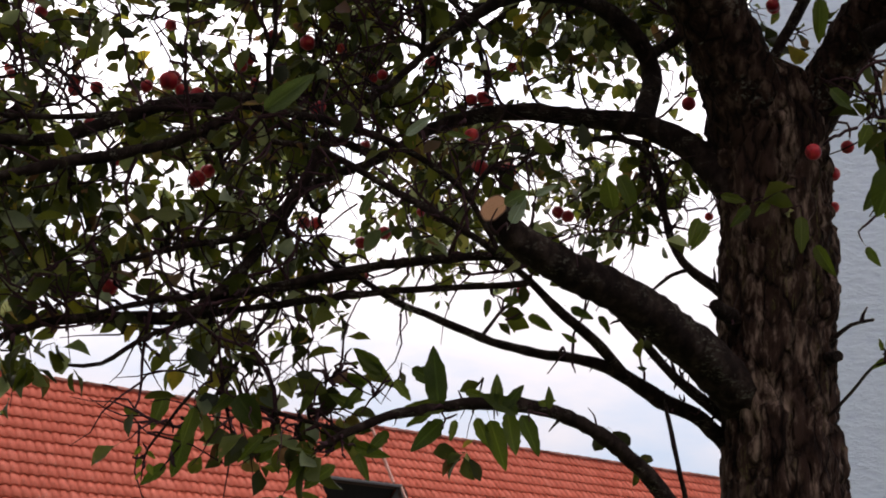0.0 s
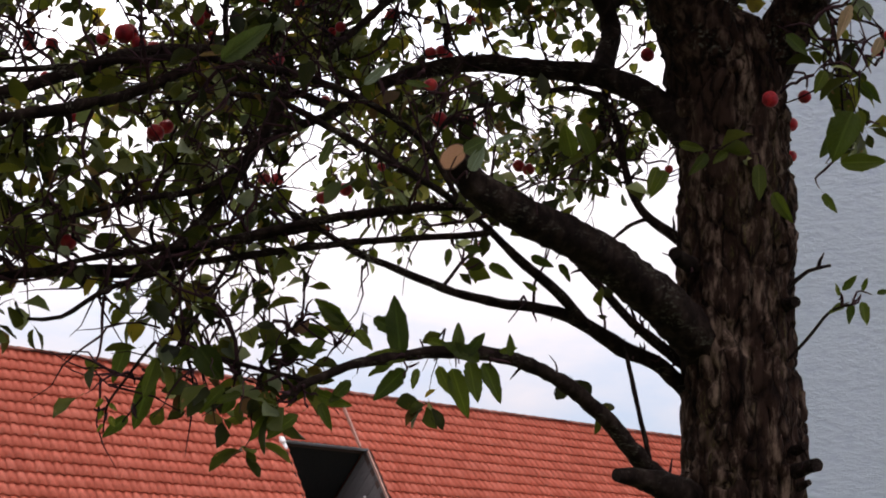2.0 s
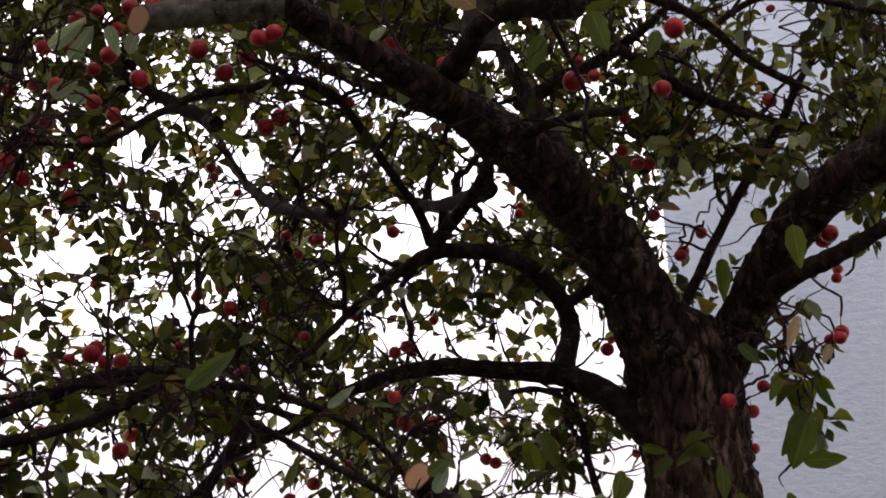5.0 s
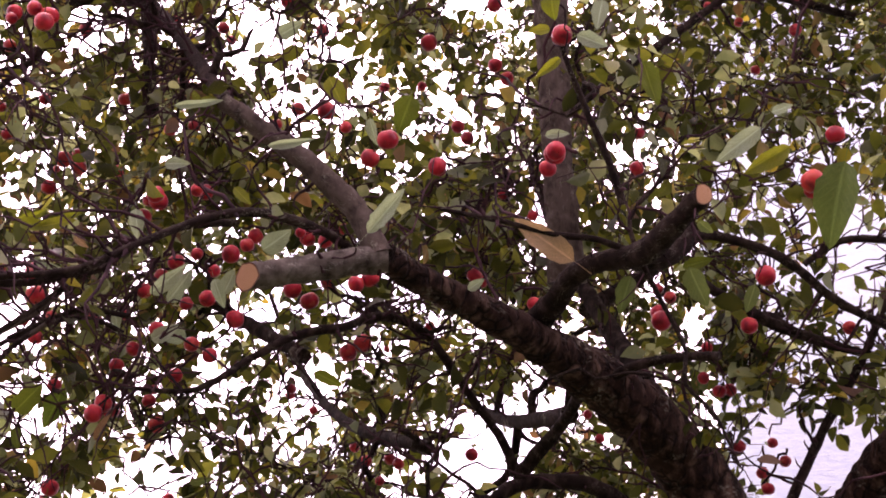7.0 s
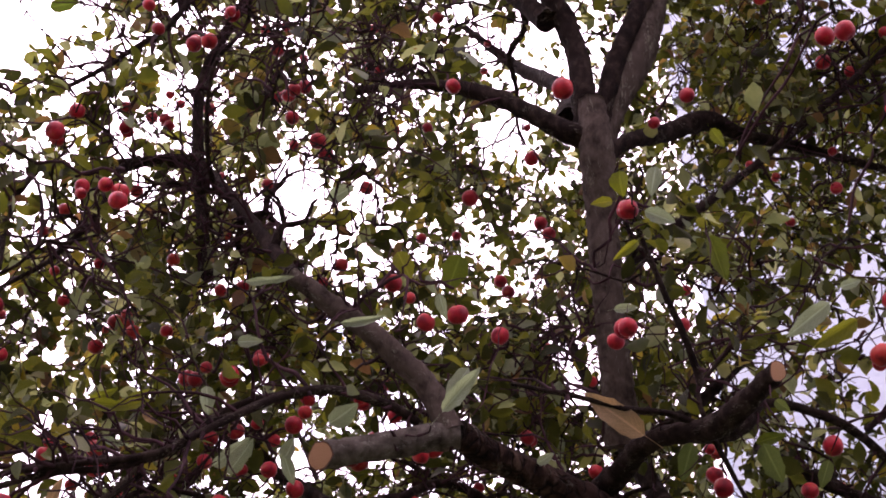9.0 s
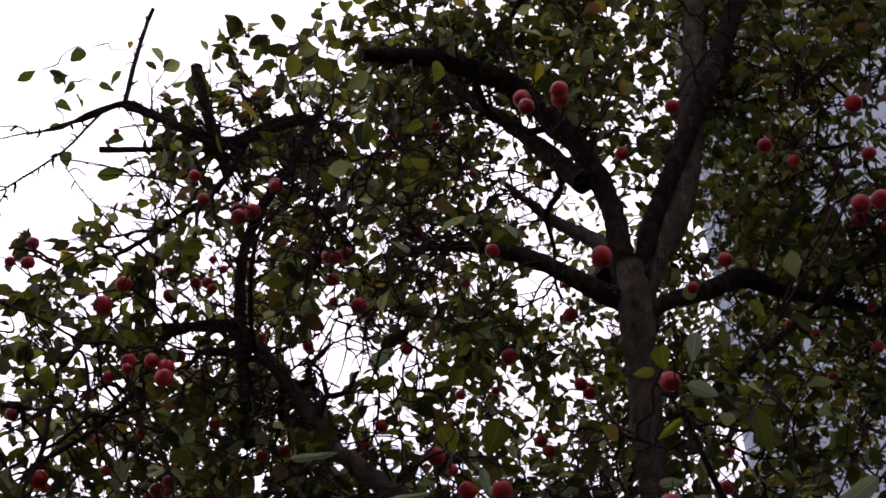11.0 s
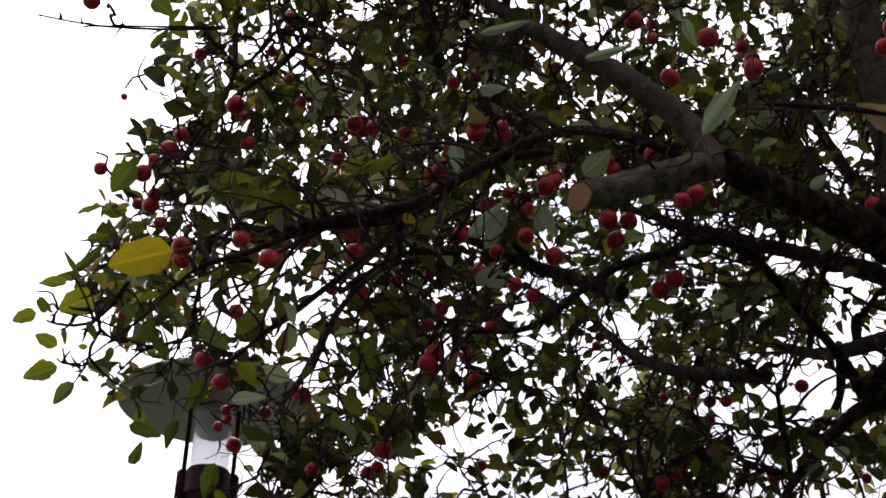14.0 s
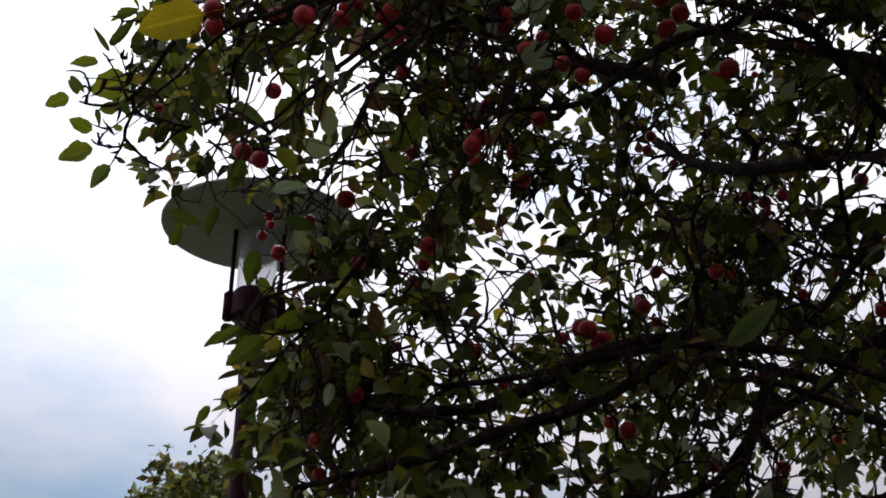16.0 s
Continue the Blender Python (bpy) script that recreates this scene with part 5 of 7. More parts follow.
GAPS.extend([(-0.96, 1.60, 3.21, 0.055, 0.80), (-0.88, 1.64, 3.17, 0.055, 0.80), (-0.79, 1.63, 3.21, 0.055, 0.80), (-0.70, 1.68, 3.16, 0.055, 0.80), (-0.95, 1.67, 3.11, 0.055, 0.80), (-0.85, 1.70, 3.09, 0.055, 0.80), (-0.76, 1.73, 3.08, 0.055, 0.80), (-0.68, 1.75, 3.07, 0.055, 0.80), (-0.92, 1.72, 3.03, 0.055, 0.80), (-0.86, 1.51, 3.23, 0.055, 0.86), (-0.78, 1.58, 3.17, 0.055, 0.86), (-0.68, 1.55, 3.21, 0.055, 0.86), (-0.60, 1.62, 3.15, 0.055, 0.86), (-0.84, 1.62, 3.10, 0.055, 0.86), (-0.73, 1.66, 3.08, 0.055, 0.86), (-0.62, 1.69, 3.07, 0.055, 0.86), (-1.15, 1.64, 2.45, 0.090, 0.05)])
GAPS.extend([(-0.01, 1.91, 2.43, 0.055, 0.55), (0.06, 1.93, 2.37, 0.055, 0.55), (0.12, 1.91, 2.43, 0.055, 0.55), (0.19, 1.94, 2.37, 0.055, 0.55), (0.26, 1.95, 2.32, 0.055, 0.55), (0.05, 1.96, 2.29, 0.055, 0.60), (-0.70, 1.99, 2.14, 0.055, 0.65), (-0.62, 2.01, 2.09, 0.055, 0.65), (-0.54, 1.99, 2.14, 0.055, 0.65), (-0.45, 2.01, 2.08, 0.055, 0.65), (-0.66, 2.03, 2.00, 0.055, 0.65), (-0.51, 2.03, 2.01, 0.055, 0.65), (-0.56, 2.07, 1.89, 0.055, 0.55), (-0.48, 2.08, 1.86, 0.055, 0.55), (-0.41, 2.10, 1.80, 0.055, 0.60), (-1.27, 1.48, 2.95, 0.100, 0.02), (-1.21, 1.53, 2.90, 0.050, 0.02)])

def crooked(start, goal, r0):
    """Points of a crooked lesser limb that thins towards its end."""
    way = goal - start
    far = np.linalg.norm(way)
    rows = [(*start, r0)]
    for f in (0.22, 0.45, 0.66, 0.85):
        rows.append((*(start + way * f + rng.normal(0, 0.055 * far, 3) + (0, 0, 0.2 * far * f * (1 - f))), r0 + (0.0028 - r0) * f))
    return rows + [(*goal, 0.0025)]


def bough(goal, leafy):
    """A lesser limb from the nearest wood to goal."""
    wood = np.vstack([q[0] for q in limb_lines if q[1] > 0.06 and q[0][-1, 3] < 0.008])
    near = wood[np.argmin(np.linalg.norm(wood[:, :3] - goal, axis=1))]
    r0 = min(0.01, near[3] * 0.7)
    limb("limb", leafy, 0.15, 1, crooked(near[:3], goal, r0))


# lesser limbs that fill the crown, each from the nearest wood
for _ in range(FILL_LIMBS):
    for _ in range(200):
        goal = np.array((rng.uniform(-1.2, 1.9), rng.uniform(1.5, 3.7), rng.uniform(2.3, 5.7)))
        wood = np.vstack([q[0] for q in limb_lines if q[1] > 0.06 and q[0][-1, 3] < 0.008])
        away = np.linalg.norm(wood[:, :3] - goal, axis=1)
        wanted = 1.0 if -1.1 < goal[0] < -0.5 and goal[1] < 2.4 and 2.6 < goal[2] < 3.5 else 0.18 if goal[0] > 0.45 and goal[2] < 3.7 else 0.28 if -0.6 < goal[0] < 0.15 and 3.3 < goal[2] < 4.2 else 1.0 if goal[2] > 4.1 and goal[0] > 0.1 else 0.5
        if rng.random() < wanted and in_crown(goal) and 0.16 < away.min() < 0.75:
            break
    near = wood[np.argmin(away)]
    r0 = min(0.012, near[3] * 0.7)
    limb("limb", 1.0, 0.05, 1, crooked(near[:3], goal, r0))


def dense(goals):
    for goal in goals:
        bough(np.array(goal), 2.0)


# boughs placed where the crown was too open in the camera's view
dense([(-0.30, 2.40, 3.74), (-0.25, 2.50, 3.77), (-0.32, 2.40, 3.80), (-0.18, 2.60, 3.73), (-0.15, 2.60, 4.17), (-0.24, 2.40, 4.08), (-0.12, 3.00, 4.63), (0.23, 2.80, 3.81), (0.06, 2.60, 3.61), (-0.12, 2.40, 3.99), (-0.14, 2.80, 4.22), (-0.06, 2.50, 3.92), (-0.21, 2.70, 4.29), (0.43, 2.70, 3.67), (-0.01, 2.60, 3.34), (0.13, 2.60, 3.37), (-0.60, 2.40, 2.89), (-0.47, 2.40, 2.80), (-0.68, 2.40, 2.85), (-0.38, 2.50, 2.82), (0.23, 2.60, 2.93), (0.32, 2.70, 2.86), (0.18, 2.60, 2.78), (0.39, 2.70, 3.04), (0.23, 2.70, 2.69), (0.36, 2.70, 2.65), (0.71, 2.13, 2.56), (0.70, 2.10, 2.41), (0.57, 2.30, 2.98), (0.69, 2.30, 3.09)])
dense([(0.49, 2.40, 3.08), (-0.57, 2.20, 4.91), (-0.42, 2.30, 4.88), (-0.63, 2.30, 4.72), (-0.30, 2.30, 5.05), (-1.02, 2.00, 2.70), (-1.04, 2.20, 2.71), (-1.01, 2.40, 2.89), (-1.08, 2.20, 2.62), (-0.97, 2.50, 2.77), (-1.02, 2.30, 2.56), (-0.94, 2.00, 2.37), (-0.90, 2.10, 2.34), (-0.65, 2.10, 2.38), (-0.58, 2.20, 2.33), (-0.72, 2.20, 2.51), (-0.38, 1.92, 1.88), (-0.31, 1.90, 1.83), (-0.40, 1.88, 1.79), (-0.26, 1.90, 1.79), (-0.22, 1.93, 1.85), (-0.30, 1.92, 1.88), (-0.23, 1.90, 1.77), (-0.14, 2.60, 3.66), (0.05, 2.60, 3.54), (-0.23, 2.50, 3.43), (-0.01, 2.70, 3.79), (0.06, 2.60, 3.41), (0.28, 2.60, 3.44), (0.34, 2.60, 3.31)])
dense([(0.13, 2.60, 3.28), (0.10, 2.60, 3.65), (0.25, 2.70, 3.59), (0.38, 2.70, 3.72), (0.02, 2.50, 3.36), (-0.85, 2.20, 2.86), (-0.67, 2.20, 2.78), (-0.62, 2.30, 2.94), (-0.64, 2.30, 2.62), (-0.31, 2.40, 2.65), (-0.55, 1.90, 2.16), (-0.46, 1.90, 2.10), (-0.57, 1.88, 2.05), (-0.40, 2.00, 2.22), (-0.41, 1.90, 2.02), (-0.35, 1.95, 2.11), (-0.57, 2.30, 4.87), (-0.41, 2.40, 4.78), (-0.73, 2.20, 4.65), (-0.89, 2.20, 3.57), (-1.00, 2.20, 3.47), (-0.58, 2.40, 3.68), (-0.80, 2.20, 3.67), (-1.02, 2.20, 3.45), (-0.92, 2.30, 3.39), (-0.67, 2.40, 3.50), (-0.48, 2.50, 3.64), (-0.55, 2.50, 3.48), (-0.11, 2.20, 3.36), (0.04, 2.40, 3.54)])
dense([(-0.17, 2.40, 3.38), (0.06, 2.50, 3.42), (0.05, 2.50, 3.45), (-0.02, 2.50, 3.33), (-0.88, 2.20, 3.34), (-1.05, 2.30, 3.78), (-0.82, 2.30, 3.62), (-0.93, 2.30, 3.50), (-0.56, 2.40, 3.78), (-0.42, 2.40, 3.59), (-0.78, 2.40, 3.93), (-0.59, 2.40, 3.83), (-0.63, 2.40, 3.47), (-0.49, 2.40, 3.61), (-0.24, 2.30, 3.20), (-0.18, 2.45, 3.26), (-0.02, 2.30, 3.17), (0.04, 2.45, 3.22), (-0.70, 2.30, 3.06), (-0.67, 2.45, 3.11), (-0.70, 2.30, 2.87), (-0.68, 2.45, 2.91), (-1.21, 2.30, 3.36), (-1.20, 2.45, 3.42), (-1.45, 2.30, 3.17), (-1.46, 2.45, 3.22), (-0.32, 2.30, 2.32), (-0.30, 2.30, 2.47), (-0.30, 2.00, 3.00), (-0.19, 2.10, 3.02)])
dense([(-0.06, 2.10, 3.04), (-0.01, 2.20, 3.03), (-0.23, 2.00, 3.03), (-0.64, 2.30, 4.28), (-0.59, 2.45, 4.35), (0.21, 2.30, 3.48), (0.29, 2.45, 3.53), (-0.67, 2.30, 4.62), (-0.61, 2.45, 4.70), (-1.09, 2.30, 3.46), (-1.07, 2.45, 3.51), (-0.36, 2.30, 5.01), (0.55, 2.30, 4.00), (-0.59, 2.30, 3.71), (-0.01, 2.30, 5.02), (0.34, 2.30, 5.03), (0.12, 2.30, 3.39), (0.20, 2.45, 3.44), (-0.60, 2.30, 3.26), (-0.56, 2.45, 3.31), (-0.33, 2.30, 3.70), (-1.38, 2.30, 3.36), (-0.83, 2.30, 3.13), (-0.82, 2.45, 3.17), (0.37, 2.30, 2.94), (-0.57, 2.30, 2.92), (0.14, 2.10, 2.32), (-0.24, 2.10, 2.16), (0.14, 2.10, 2.16), (0.73, 2.30, 3.39)])
dense([(-0.69, 2.30, 4.28), (-0.71, 2.30, 4.62), (-0.38, 2.30, 4.97), (-0.40, 2.40, 3.76), (-0.22, 2.10, 3.10), (-0.18, 2.30, 3.20), (-0.00, 2.20, 3.14), (-0.69, 2.30, 2.90), (-0.70, 2.40, 3.17), (-0.69, 2.30, 3.17), (-0.66, 2.30, 2.96), (-0.65, 2.30, 4.48), (0.24, 2.40, 3.69), (-0.27, 1.90, 1.79), (-1.05, 2.00, 2.97), (-0.98, 2.20, 2.99), (-0.86, 2.10, 3.04), (-0.71, 2.10, 2.33), (-0.62, 2.10, 2.27), (-0.53, 2.20, 2.35), (-0.66, 2.10, 2.21), (-0.49, 2.20, 2.25), (-0.73, 2.00, 2.22), (-0.80, 1.76, 4.33), (-0.98, 1.74, 4.21), (0.37, 2.30, 4.56), (0.60, 2.40, 4.91), (0.42, 2.40, 4.32)])

dense([(-0.56, 1.37, 3.69), (-0.48, 1.45, 3.82), (-0.37, 1.29, 3.55), (-0.29, 1.36, 3.69), (-0.23, 1.51, 3.74), (-0.41, 1.33, 3.50), (-0.51, 1.46, 3.58), (-0.34, 1.56, 3.69), (-0.50, 1.43, 3.39), (-0.44, 1.51, 3.52), (-0.36, 1.64, 3.60), (-0.27, 1.39, 3.42), (-0.48, 1.63, 3.39), (-0.43, 1.72, 3.51), (-0.42, 1.54, 3.25), (-0.50, 1.69, 3.31), (-0.40, 1.82, 3.39), (-0.44, 1.62, 3.16), (-0.33, 1.63, 3.38), (-0.28, 1.80, 3.40), (-0.51, 1.53, 3.27), (0.34, 1.75, 3.21), (0.45, 1.81, 3.37), (0.47, 1.62, 3.13), (0.60, 1.68, 3.28), (0.52, 1.94, 3.21), (0.53, 1.67, 3.06), (0.33, 1.83, 3.11), (0.10, 1.92, 3.25), (0.01, 1.71, 3.03)])
dense([(-0.28, 1.86, 3.18), (-0.21, 2.03, 3.21), (-0.15, 1.79, 3.06), (-0.06, 1.90, 3.19), (0.01, 2.07, 3.24), (0.04, 1.81, 3.08), (0.05, 1.98, 3.10), (-0.11, 2.15, 3.07), (-0.05, 1.93, 2.87), (0.03, 2.09, 2.93), (-0.07, 2.20, 3.00), (-0.30, 2.25, 2.75), (-0.23, 2.49, 2.76), (-0.28, 2.21, 2.51), (-0.16, 2.11, 2.75), (-0.05, 2.27, 2.82)])
dense([(-0.75, 2.17, 2.21), (-0.65, 1.97, 2.14), (-0.60, 2.13, 2.22), (-0.50, 2.01, 2.14), (-0.47, 2.18, 2.21), (-0.76, 2.19, 2.09), (-0.68, 2.11, 2.09), (-0.52, 1.91, 2.04), (-0.50, 2.04, 2.09), (-0.39, 1.94, 2.07), (-0.76, 2.21, 2.02), (-0.68, 2.20, 2.05), (-0.29, 1.90, 1.86), (-0.24, 1.94, 1.87), (-0.17, 1.87, 1.87), (-0.31, 1.99, 1.80), (-0.21, 1.96, 1.79), (-0.18, 1.94, 1.76)])
dense([(-0.25, 2.13, 3.41), (-0.21, 2.17, 3.41), (-0.12, 2.38, 3.56), (-0.06, 2.34, 3.56), (-0.00, 2.38, 3.58), (0.04, 2.07, 3.32), (0.10, 2.16, 3.36), (-0.26, 2.29, 3.47), (-0.21, 2.07, 3.25), (-0.14, 2.24, 3.39), (-0.08, 2.29, 3.40), (-0.03, 2.15, 3.31), (-0.33, 2.31, 2.71), (-0.23, 2.34, 2.70), (-0.10, 2.53, 2.78), (-0.02, 2.24, 2.67), (-0.31, 2.47, 2.68), (-0.22, 2.48, 2.67), (-0.14, 2.33, 2.60), (-0.02, 2.57, 2.66), (-0.31, 2.24, 2.46), (-0.24, 2.60, 2.60)])
dense([(-1.11, 2.08, 2.39), (-0.87, 2.18, 2.39), (-0.91, 2.00, 2.24), (-1.00, 2.16, 2.24), (-0.33, 2.47, 2.78), (-0.20, 2.24, 2.65), (-0.03, 2.37, 2.71), (-0.32, 2.49, 2.63), (-0.17, 2.39, 2.60), (-0.07, 2.47, 2.64), (-0.55, 1.52, 3.77), (-0.44, 1.53, 3.78), (-0.36, 1.29, 3.56), (-0.23, 1.47, 3.71), (-0.55, 1.68, 3.83), (-0.46, 1.50, 3.53), (-0.34, 1.36, 3.49), (-0.22, 1.42, 3.48)])
dense([(-0.17, 1.39, 3.55), (-0.10, 1.50, 3.72), (-0.05, 1.32, 3.48), (-0.12, 1.43, 3.80), (-0.19, 1.33, 3.61), (0.01, 1.54, 3.83), (-0.05, 1.51, 4.00), (-0.52, 1.47, 3.46), (-0.45, 1.65, 3.57), (-0.36, 1.38, 3.42), (-0.30, 1.57, 3.50), (-0.25, 1.59, 3.63), (-0.45, 1.55, 3.37), (-0.34, 1.64, 3.42), (-0.87, 1.52, 3.45), (-0.78, 1.65, 3.45), (-0.72, 1.64, 3.62), (-0.53, 1.55, 3.57), (-0.41, 1.68, 3.56), (-0.29, 1.51, 3.46)])
dense([(-0.83, 1.83, 2.95), (-0.91, 1.66, 2.80), (-0.30, 2.14, 3.26), (-0.19, 2.37, 3.32), (-0.08, 2.19, 3.26), (0.03, 2.34, 3.25), (-0.12, 2.26, 3.12), (0.04, 2.45, 3.48)])
dense([(-1.04, 1.51, 2.86), (-1.01, 1.52, 2.95), (-1.03, 1.60, 2.91), (-1.06, 1.53, 2.82), (-1.00, 1.47, 3.02), (-1.00, 1.51, 3.14), (-0.61, 1.85, 3.29), (-0.53, 1.91, 3.42), (-0.44, 1.90, 3.28), (-0.35, 2.02, 3.49), (-0.29, 2.01, 3.33), (-0.57, 1.92, 3.20), (-0.44, 2.04, 3.25)])


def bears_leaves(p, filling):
    """Whether leaves grow at p; filling: on a lesser limb, None: on a dense clump. The space before the limbs and the
    lower and outer edges, all fitted to the camera's view, carry no leaves.
    """
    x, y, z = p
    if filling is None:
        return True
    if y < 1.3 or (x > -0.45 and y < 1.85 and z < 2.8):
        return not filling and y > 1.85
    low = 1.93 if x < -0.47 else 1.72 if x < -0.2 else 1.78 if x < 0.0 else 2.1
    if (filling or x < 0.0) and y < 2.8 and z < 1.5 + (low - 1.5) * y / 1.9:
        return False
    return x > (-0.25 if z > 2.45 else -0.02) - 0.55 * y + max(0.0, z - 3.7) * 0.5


# ---- young growth: twigs, spurs and leaves
def grow(at, way, length, r, droop):
    k = max(4, int(length / 0.03))
    out, p, d = [], np.array(at, float), np.array(way, float)
    for i in range(k + 1):
        out.append((*p, r * (1 - 0.72 * i / k)))
        d = d + rng.normal(0, 0.29, 3) + np.array((0, 0, droop))
        d /= np.linalg.norm(d)
        p = p + d * length / k
    return np.array(out)


def leaf_at(p, way, size):
    leaf_rows.append((*p, *way, size))


def leaves_on(line, density, size, filling=False):
    p = line[:, :3]
    tan = np.gradient(p, axis=0)
    tan /= np.linalg.norm(tan, axis=1)[:, None] + 1e-9
    n = len(p)
    for i in range(1, n):
        # leaves get sparser close to the camera so that they hide less
        deep = np.linalg.norm(p[i] - VIEWPOINT)
        if rng.random() > (0.13 if deep < 1.9 else 0.4 if deep < 2.2 else 0.75 if deep < 2.5 else 1.0) + (0.35 if p[i][0] < -0.5 else 0.0):
            continue
        count = rng.poisson(density * (0.6 if i < n - 1 else 4.6))
        for _ in range(count):
            side = np.cross(tan[i], rng.normal(0, 1, 3))
            side /= np.linalg.norm(side) + 1e-9
            way = side * 0.9 + tan[i] * rng.uniform(0.1, 0.9) + np.array((0, 0, rng.uniform(-0.85, 0.15)))
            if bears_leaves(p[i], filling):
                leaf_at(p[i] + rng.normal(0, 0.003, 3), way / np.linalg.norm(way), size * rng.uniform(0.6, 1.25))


def burrs(line):
    """Short bare spurs and buds that roughen older wood."""
    p = line[:, :3]
    length = np.linalg.norm(np.diff(p, axis=0), axis=1).sum()
    for _ in range(rng.poisson(length * 30)):
        i = rng.integers(1, len(p) - 1)
        tan = p[i + 1] - p[i - 1]
        side = np.cross(tan, rng.normal(0, 1, 3))
        side /= np.linalg.norm(side) + 1e-9
        way = side + 0.5 * tan / (np.linalg.norm(tan) + 1e-9)
        twig_lines.append(grow(p[i] + side * line[i, 3] * 0.8, way / np.linalg.norm(way), rng.uniform(0.008, 0.035), rng.uniform(0.002, 0.0044), 0.0))


def young_growth(line, leafy, start, end):
    p = line[:, :3]
    seg = np.linalg.norm(np.diff(p, axis=0), axis=1)
    run = np.r_[0, np.cumsum(seg)]
    total = run[-1]
    tan = np.gradient(p, axis=0)
    tan /= np.linalg.norm(tan, axis=1)[:, None] + 1e-9
    count = rng.poisson(total * (end - start) * (min(leafy, 1.3) if leafy != 2.0 or p[0][2] < 2.4 else 0.85) * TWIGS_PER_METRE)
    for _ in range(count):
        i = min(len(p) - 1, int(np.searchsorted(run, total * rng.uniform(start, end))))
        side = np.cross(tan[i], rng.normal(0, 1, 3))
        side /= np.linalg.norm(side) + 1e-9
        way = side + tan[i] * rng.uniform(0.0, 0.9) + np.array((0, 0, rng.uniform(-0.25, 0.45)))
        way /= np.linalg.norm(way)
        length = min(0.36, 0.06 + rng.gamma(2.0, 0.055))
        if line[i, 3] > 0.03:
            length *= 0.6
        if leafy == 2.0:
            length *= 0.5 if p[i][2] > 2.0 else 0.3
        twig = grow(p[i] + side * line[i, 3] * 0.7, way, length, 0.0026 + 0.004 * length, rng.uniform(-0.07, 0.03))
        filling = None if leafy == 2.0 else leafy > 0.99
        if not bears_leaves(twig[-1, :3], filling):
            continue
        twig_lines.append(twig)
        if rng.random() < 0.75:
            leaves_on(twig, LEAF_DENSITY * rng.uniform(0.5, 1.4), 0.042 if filling is not None else 0.048, filling)
        for _ in range(rng.poisson(length * 25)):
            k = rng.integers(1, len(twig))
            d = twig[k, :3] - twig[k - 1, :3]
            d = d / (np.linalg.norm(d) + 1e-9) + rng.normal(0, 0.7, 3)
            spur = grow(twig[k, :3], d / np.linalg.norm(d), rng.uniform(0.04, 0.16), 0.0021, -0.02)
            twig_lines.append(spur)
            if rng.random() < 0.6:
                leaves_on(spur, LEAF_DENSITY * 1.15, 0.04 if filling is not None else 0.046, filling)


for line, leafy, start, end in list(limb_lines):
    rng = np.random.default_rng(int(abs(line[-1, :3] @ (1000, 7000, 13000))))
    young_growth(line, leafy, start, end)
    burrs(line)

# ---- fruit
GROWN = len(twig_lines)
limb_points = np.vstack([l[0] for l in limb_lines] + twig_lines)


def apple_mesh(seed):
    r = np.random.default_rng(seed)
    bm = bmesh.new()
    rings = 9
    squash, lean = r.uniform(0.9, 1.02), r.uniform(-0.05, 0.05)
    profile = []
    for k in range(rings + 1):
        a = math.pi * k / rings
        rad = math.sin(a) ** 0.9 * 0.5
        z = 0.5 * math.cos(a) * squash
        z -= 0.13 * math.exp(-(rad / 0.13) ** 2) * (1 if z > 0 else -0.75)
        profile.append((max(rad, 0.004), z))
    rows = revolve(bm, profile, 14)
    for v in bm.verts:
        v.co.x += lean * v.co.z
        v.co *= 1 + 0.04 * noise.noise(v.co * 3 + Vector((seed, 0, 0)))
    faces = len(bm.faces)
    stalk = [(0, 0, 0.3), (0.03, 0, 0.6), (0.08, 0.02, 0.95), (0.1, 0.05, 1.25)]
    prev = None
    for x, y, z in stalk:
        ring = [bm.verts.new((x + 0.028 * math.cos(a), y + 0.028 * math.sin(a), z)) for a in (0, 2.09, 4.19)]
        if prev:
            for k in range(3):
                bm.faces.new((prev[k], prev[(k + 1) % 3], ring[(k + 1) % 3], ring[k])).material_index = 1
        prev = ring
    for k in range(5):
        a = 2 * math.pi * k / 5
        c = [bm.verts.new((0.07 * math.cos(a + d) * q, 0.07 * math.sin(a + d) * q, z)) for d, q, z in ((-0.5, 0.6, -0.37), (0.5, 0.6, -0.37), (0.0, 1.9, -0.47))]
        bm.faces.new(c).material_index = 1
    me = bpy.data.meshes.new("apple")
    bm.to_mesh(me)
    bm.free()
    me.materials.append(APPLE)
    me.materials.append(TWIG)
    me.polygons.foreach_set("use_smooth", [True] * len(me.polygons))
    return me


APPLE_MESHES = [apple_mesh(k) for k in range(4)]


FRUIT = []


def apples(rows):
    """Fruit at (x, y, z) with its width in millimetres, each on a spur from the nearest wood."""
    for x, y, z, mm in rows:
        FRUIT.append((x, y, z))
        ob = new("apple", APPLE_MESHES[rng.integers(0, 4)])
        ob.parent = tree
        ob.location = np.array((x, y, z)) - TREE_AT
        size = mm / 1000
        ob.scale = (size, size, size)
        ob.rotation_euler = (rng.normal(0, 0.5), rng.normal(0, 0.5), rng.uniform(0, 6.28))
        top = np.array((x, y, z)) + np.array(ob.rotation_euler.to_matrix() @ Vector((0.1, 0.05, 1.2))) * size
        gap = np.linalg.norm(limb_points[:, :3] - top, axis=1)
        near = limb_points[np.argmin(gap)]
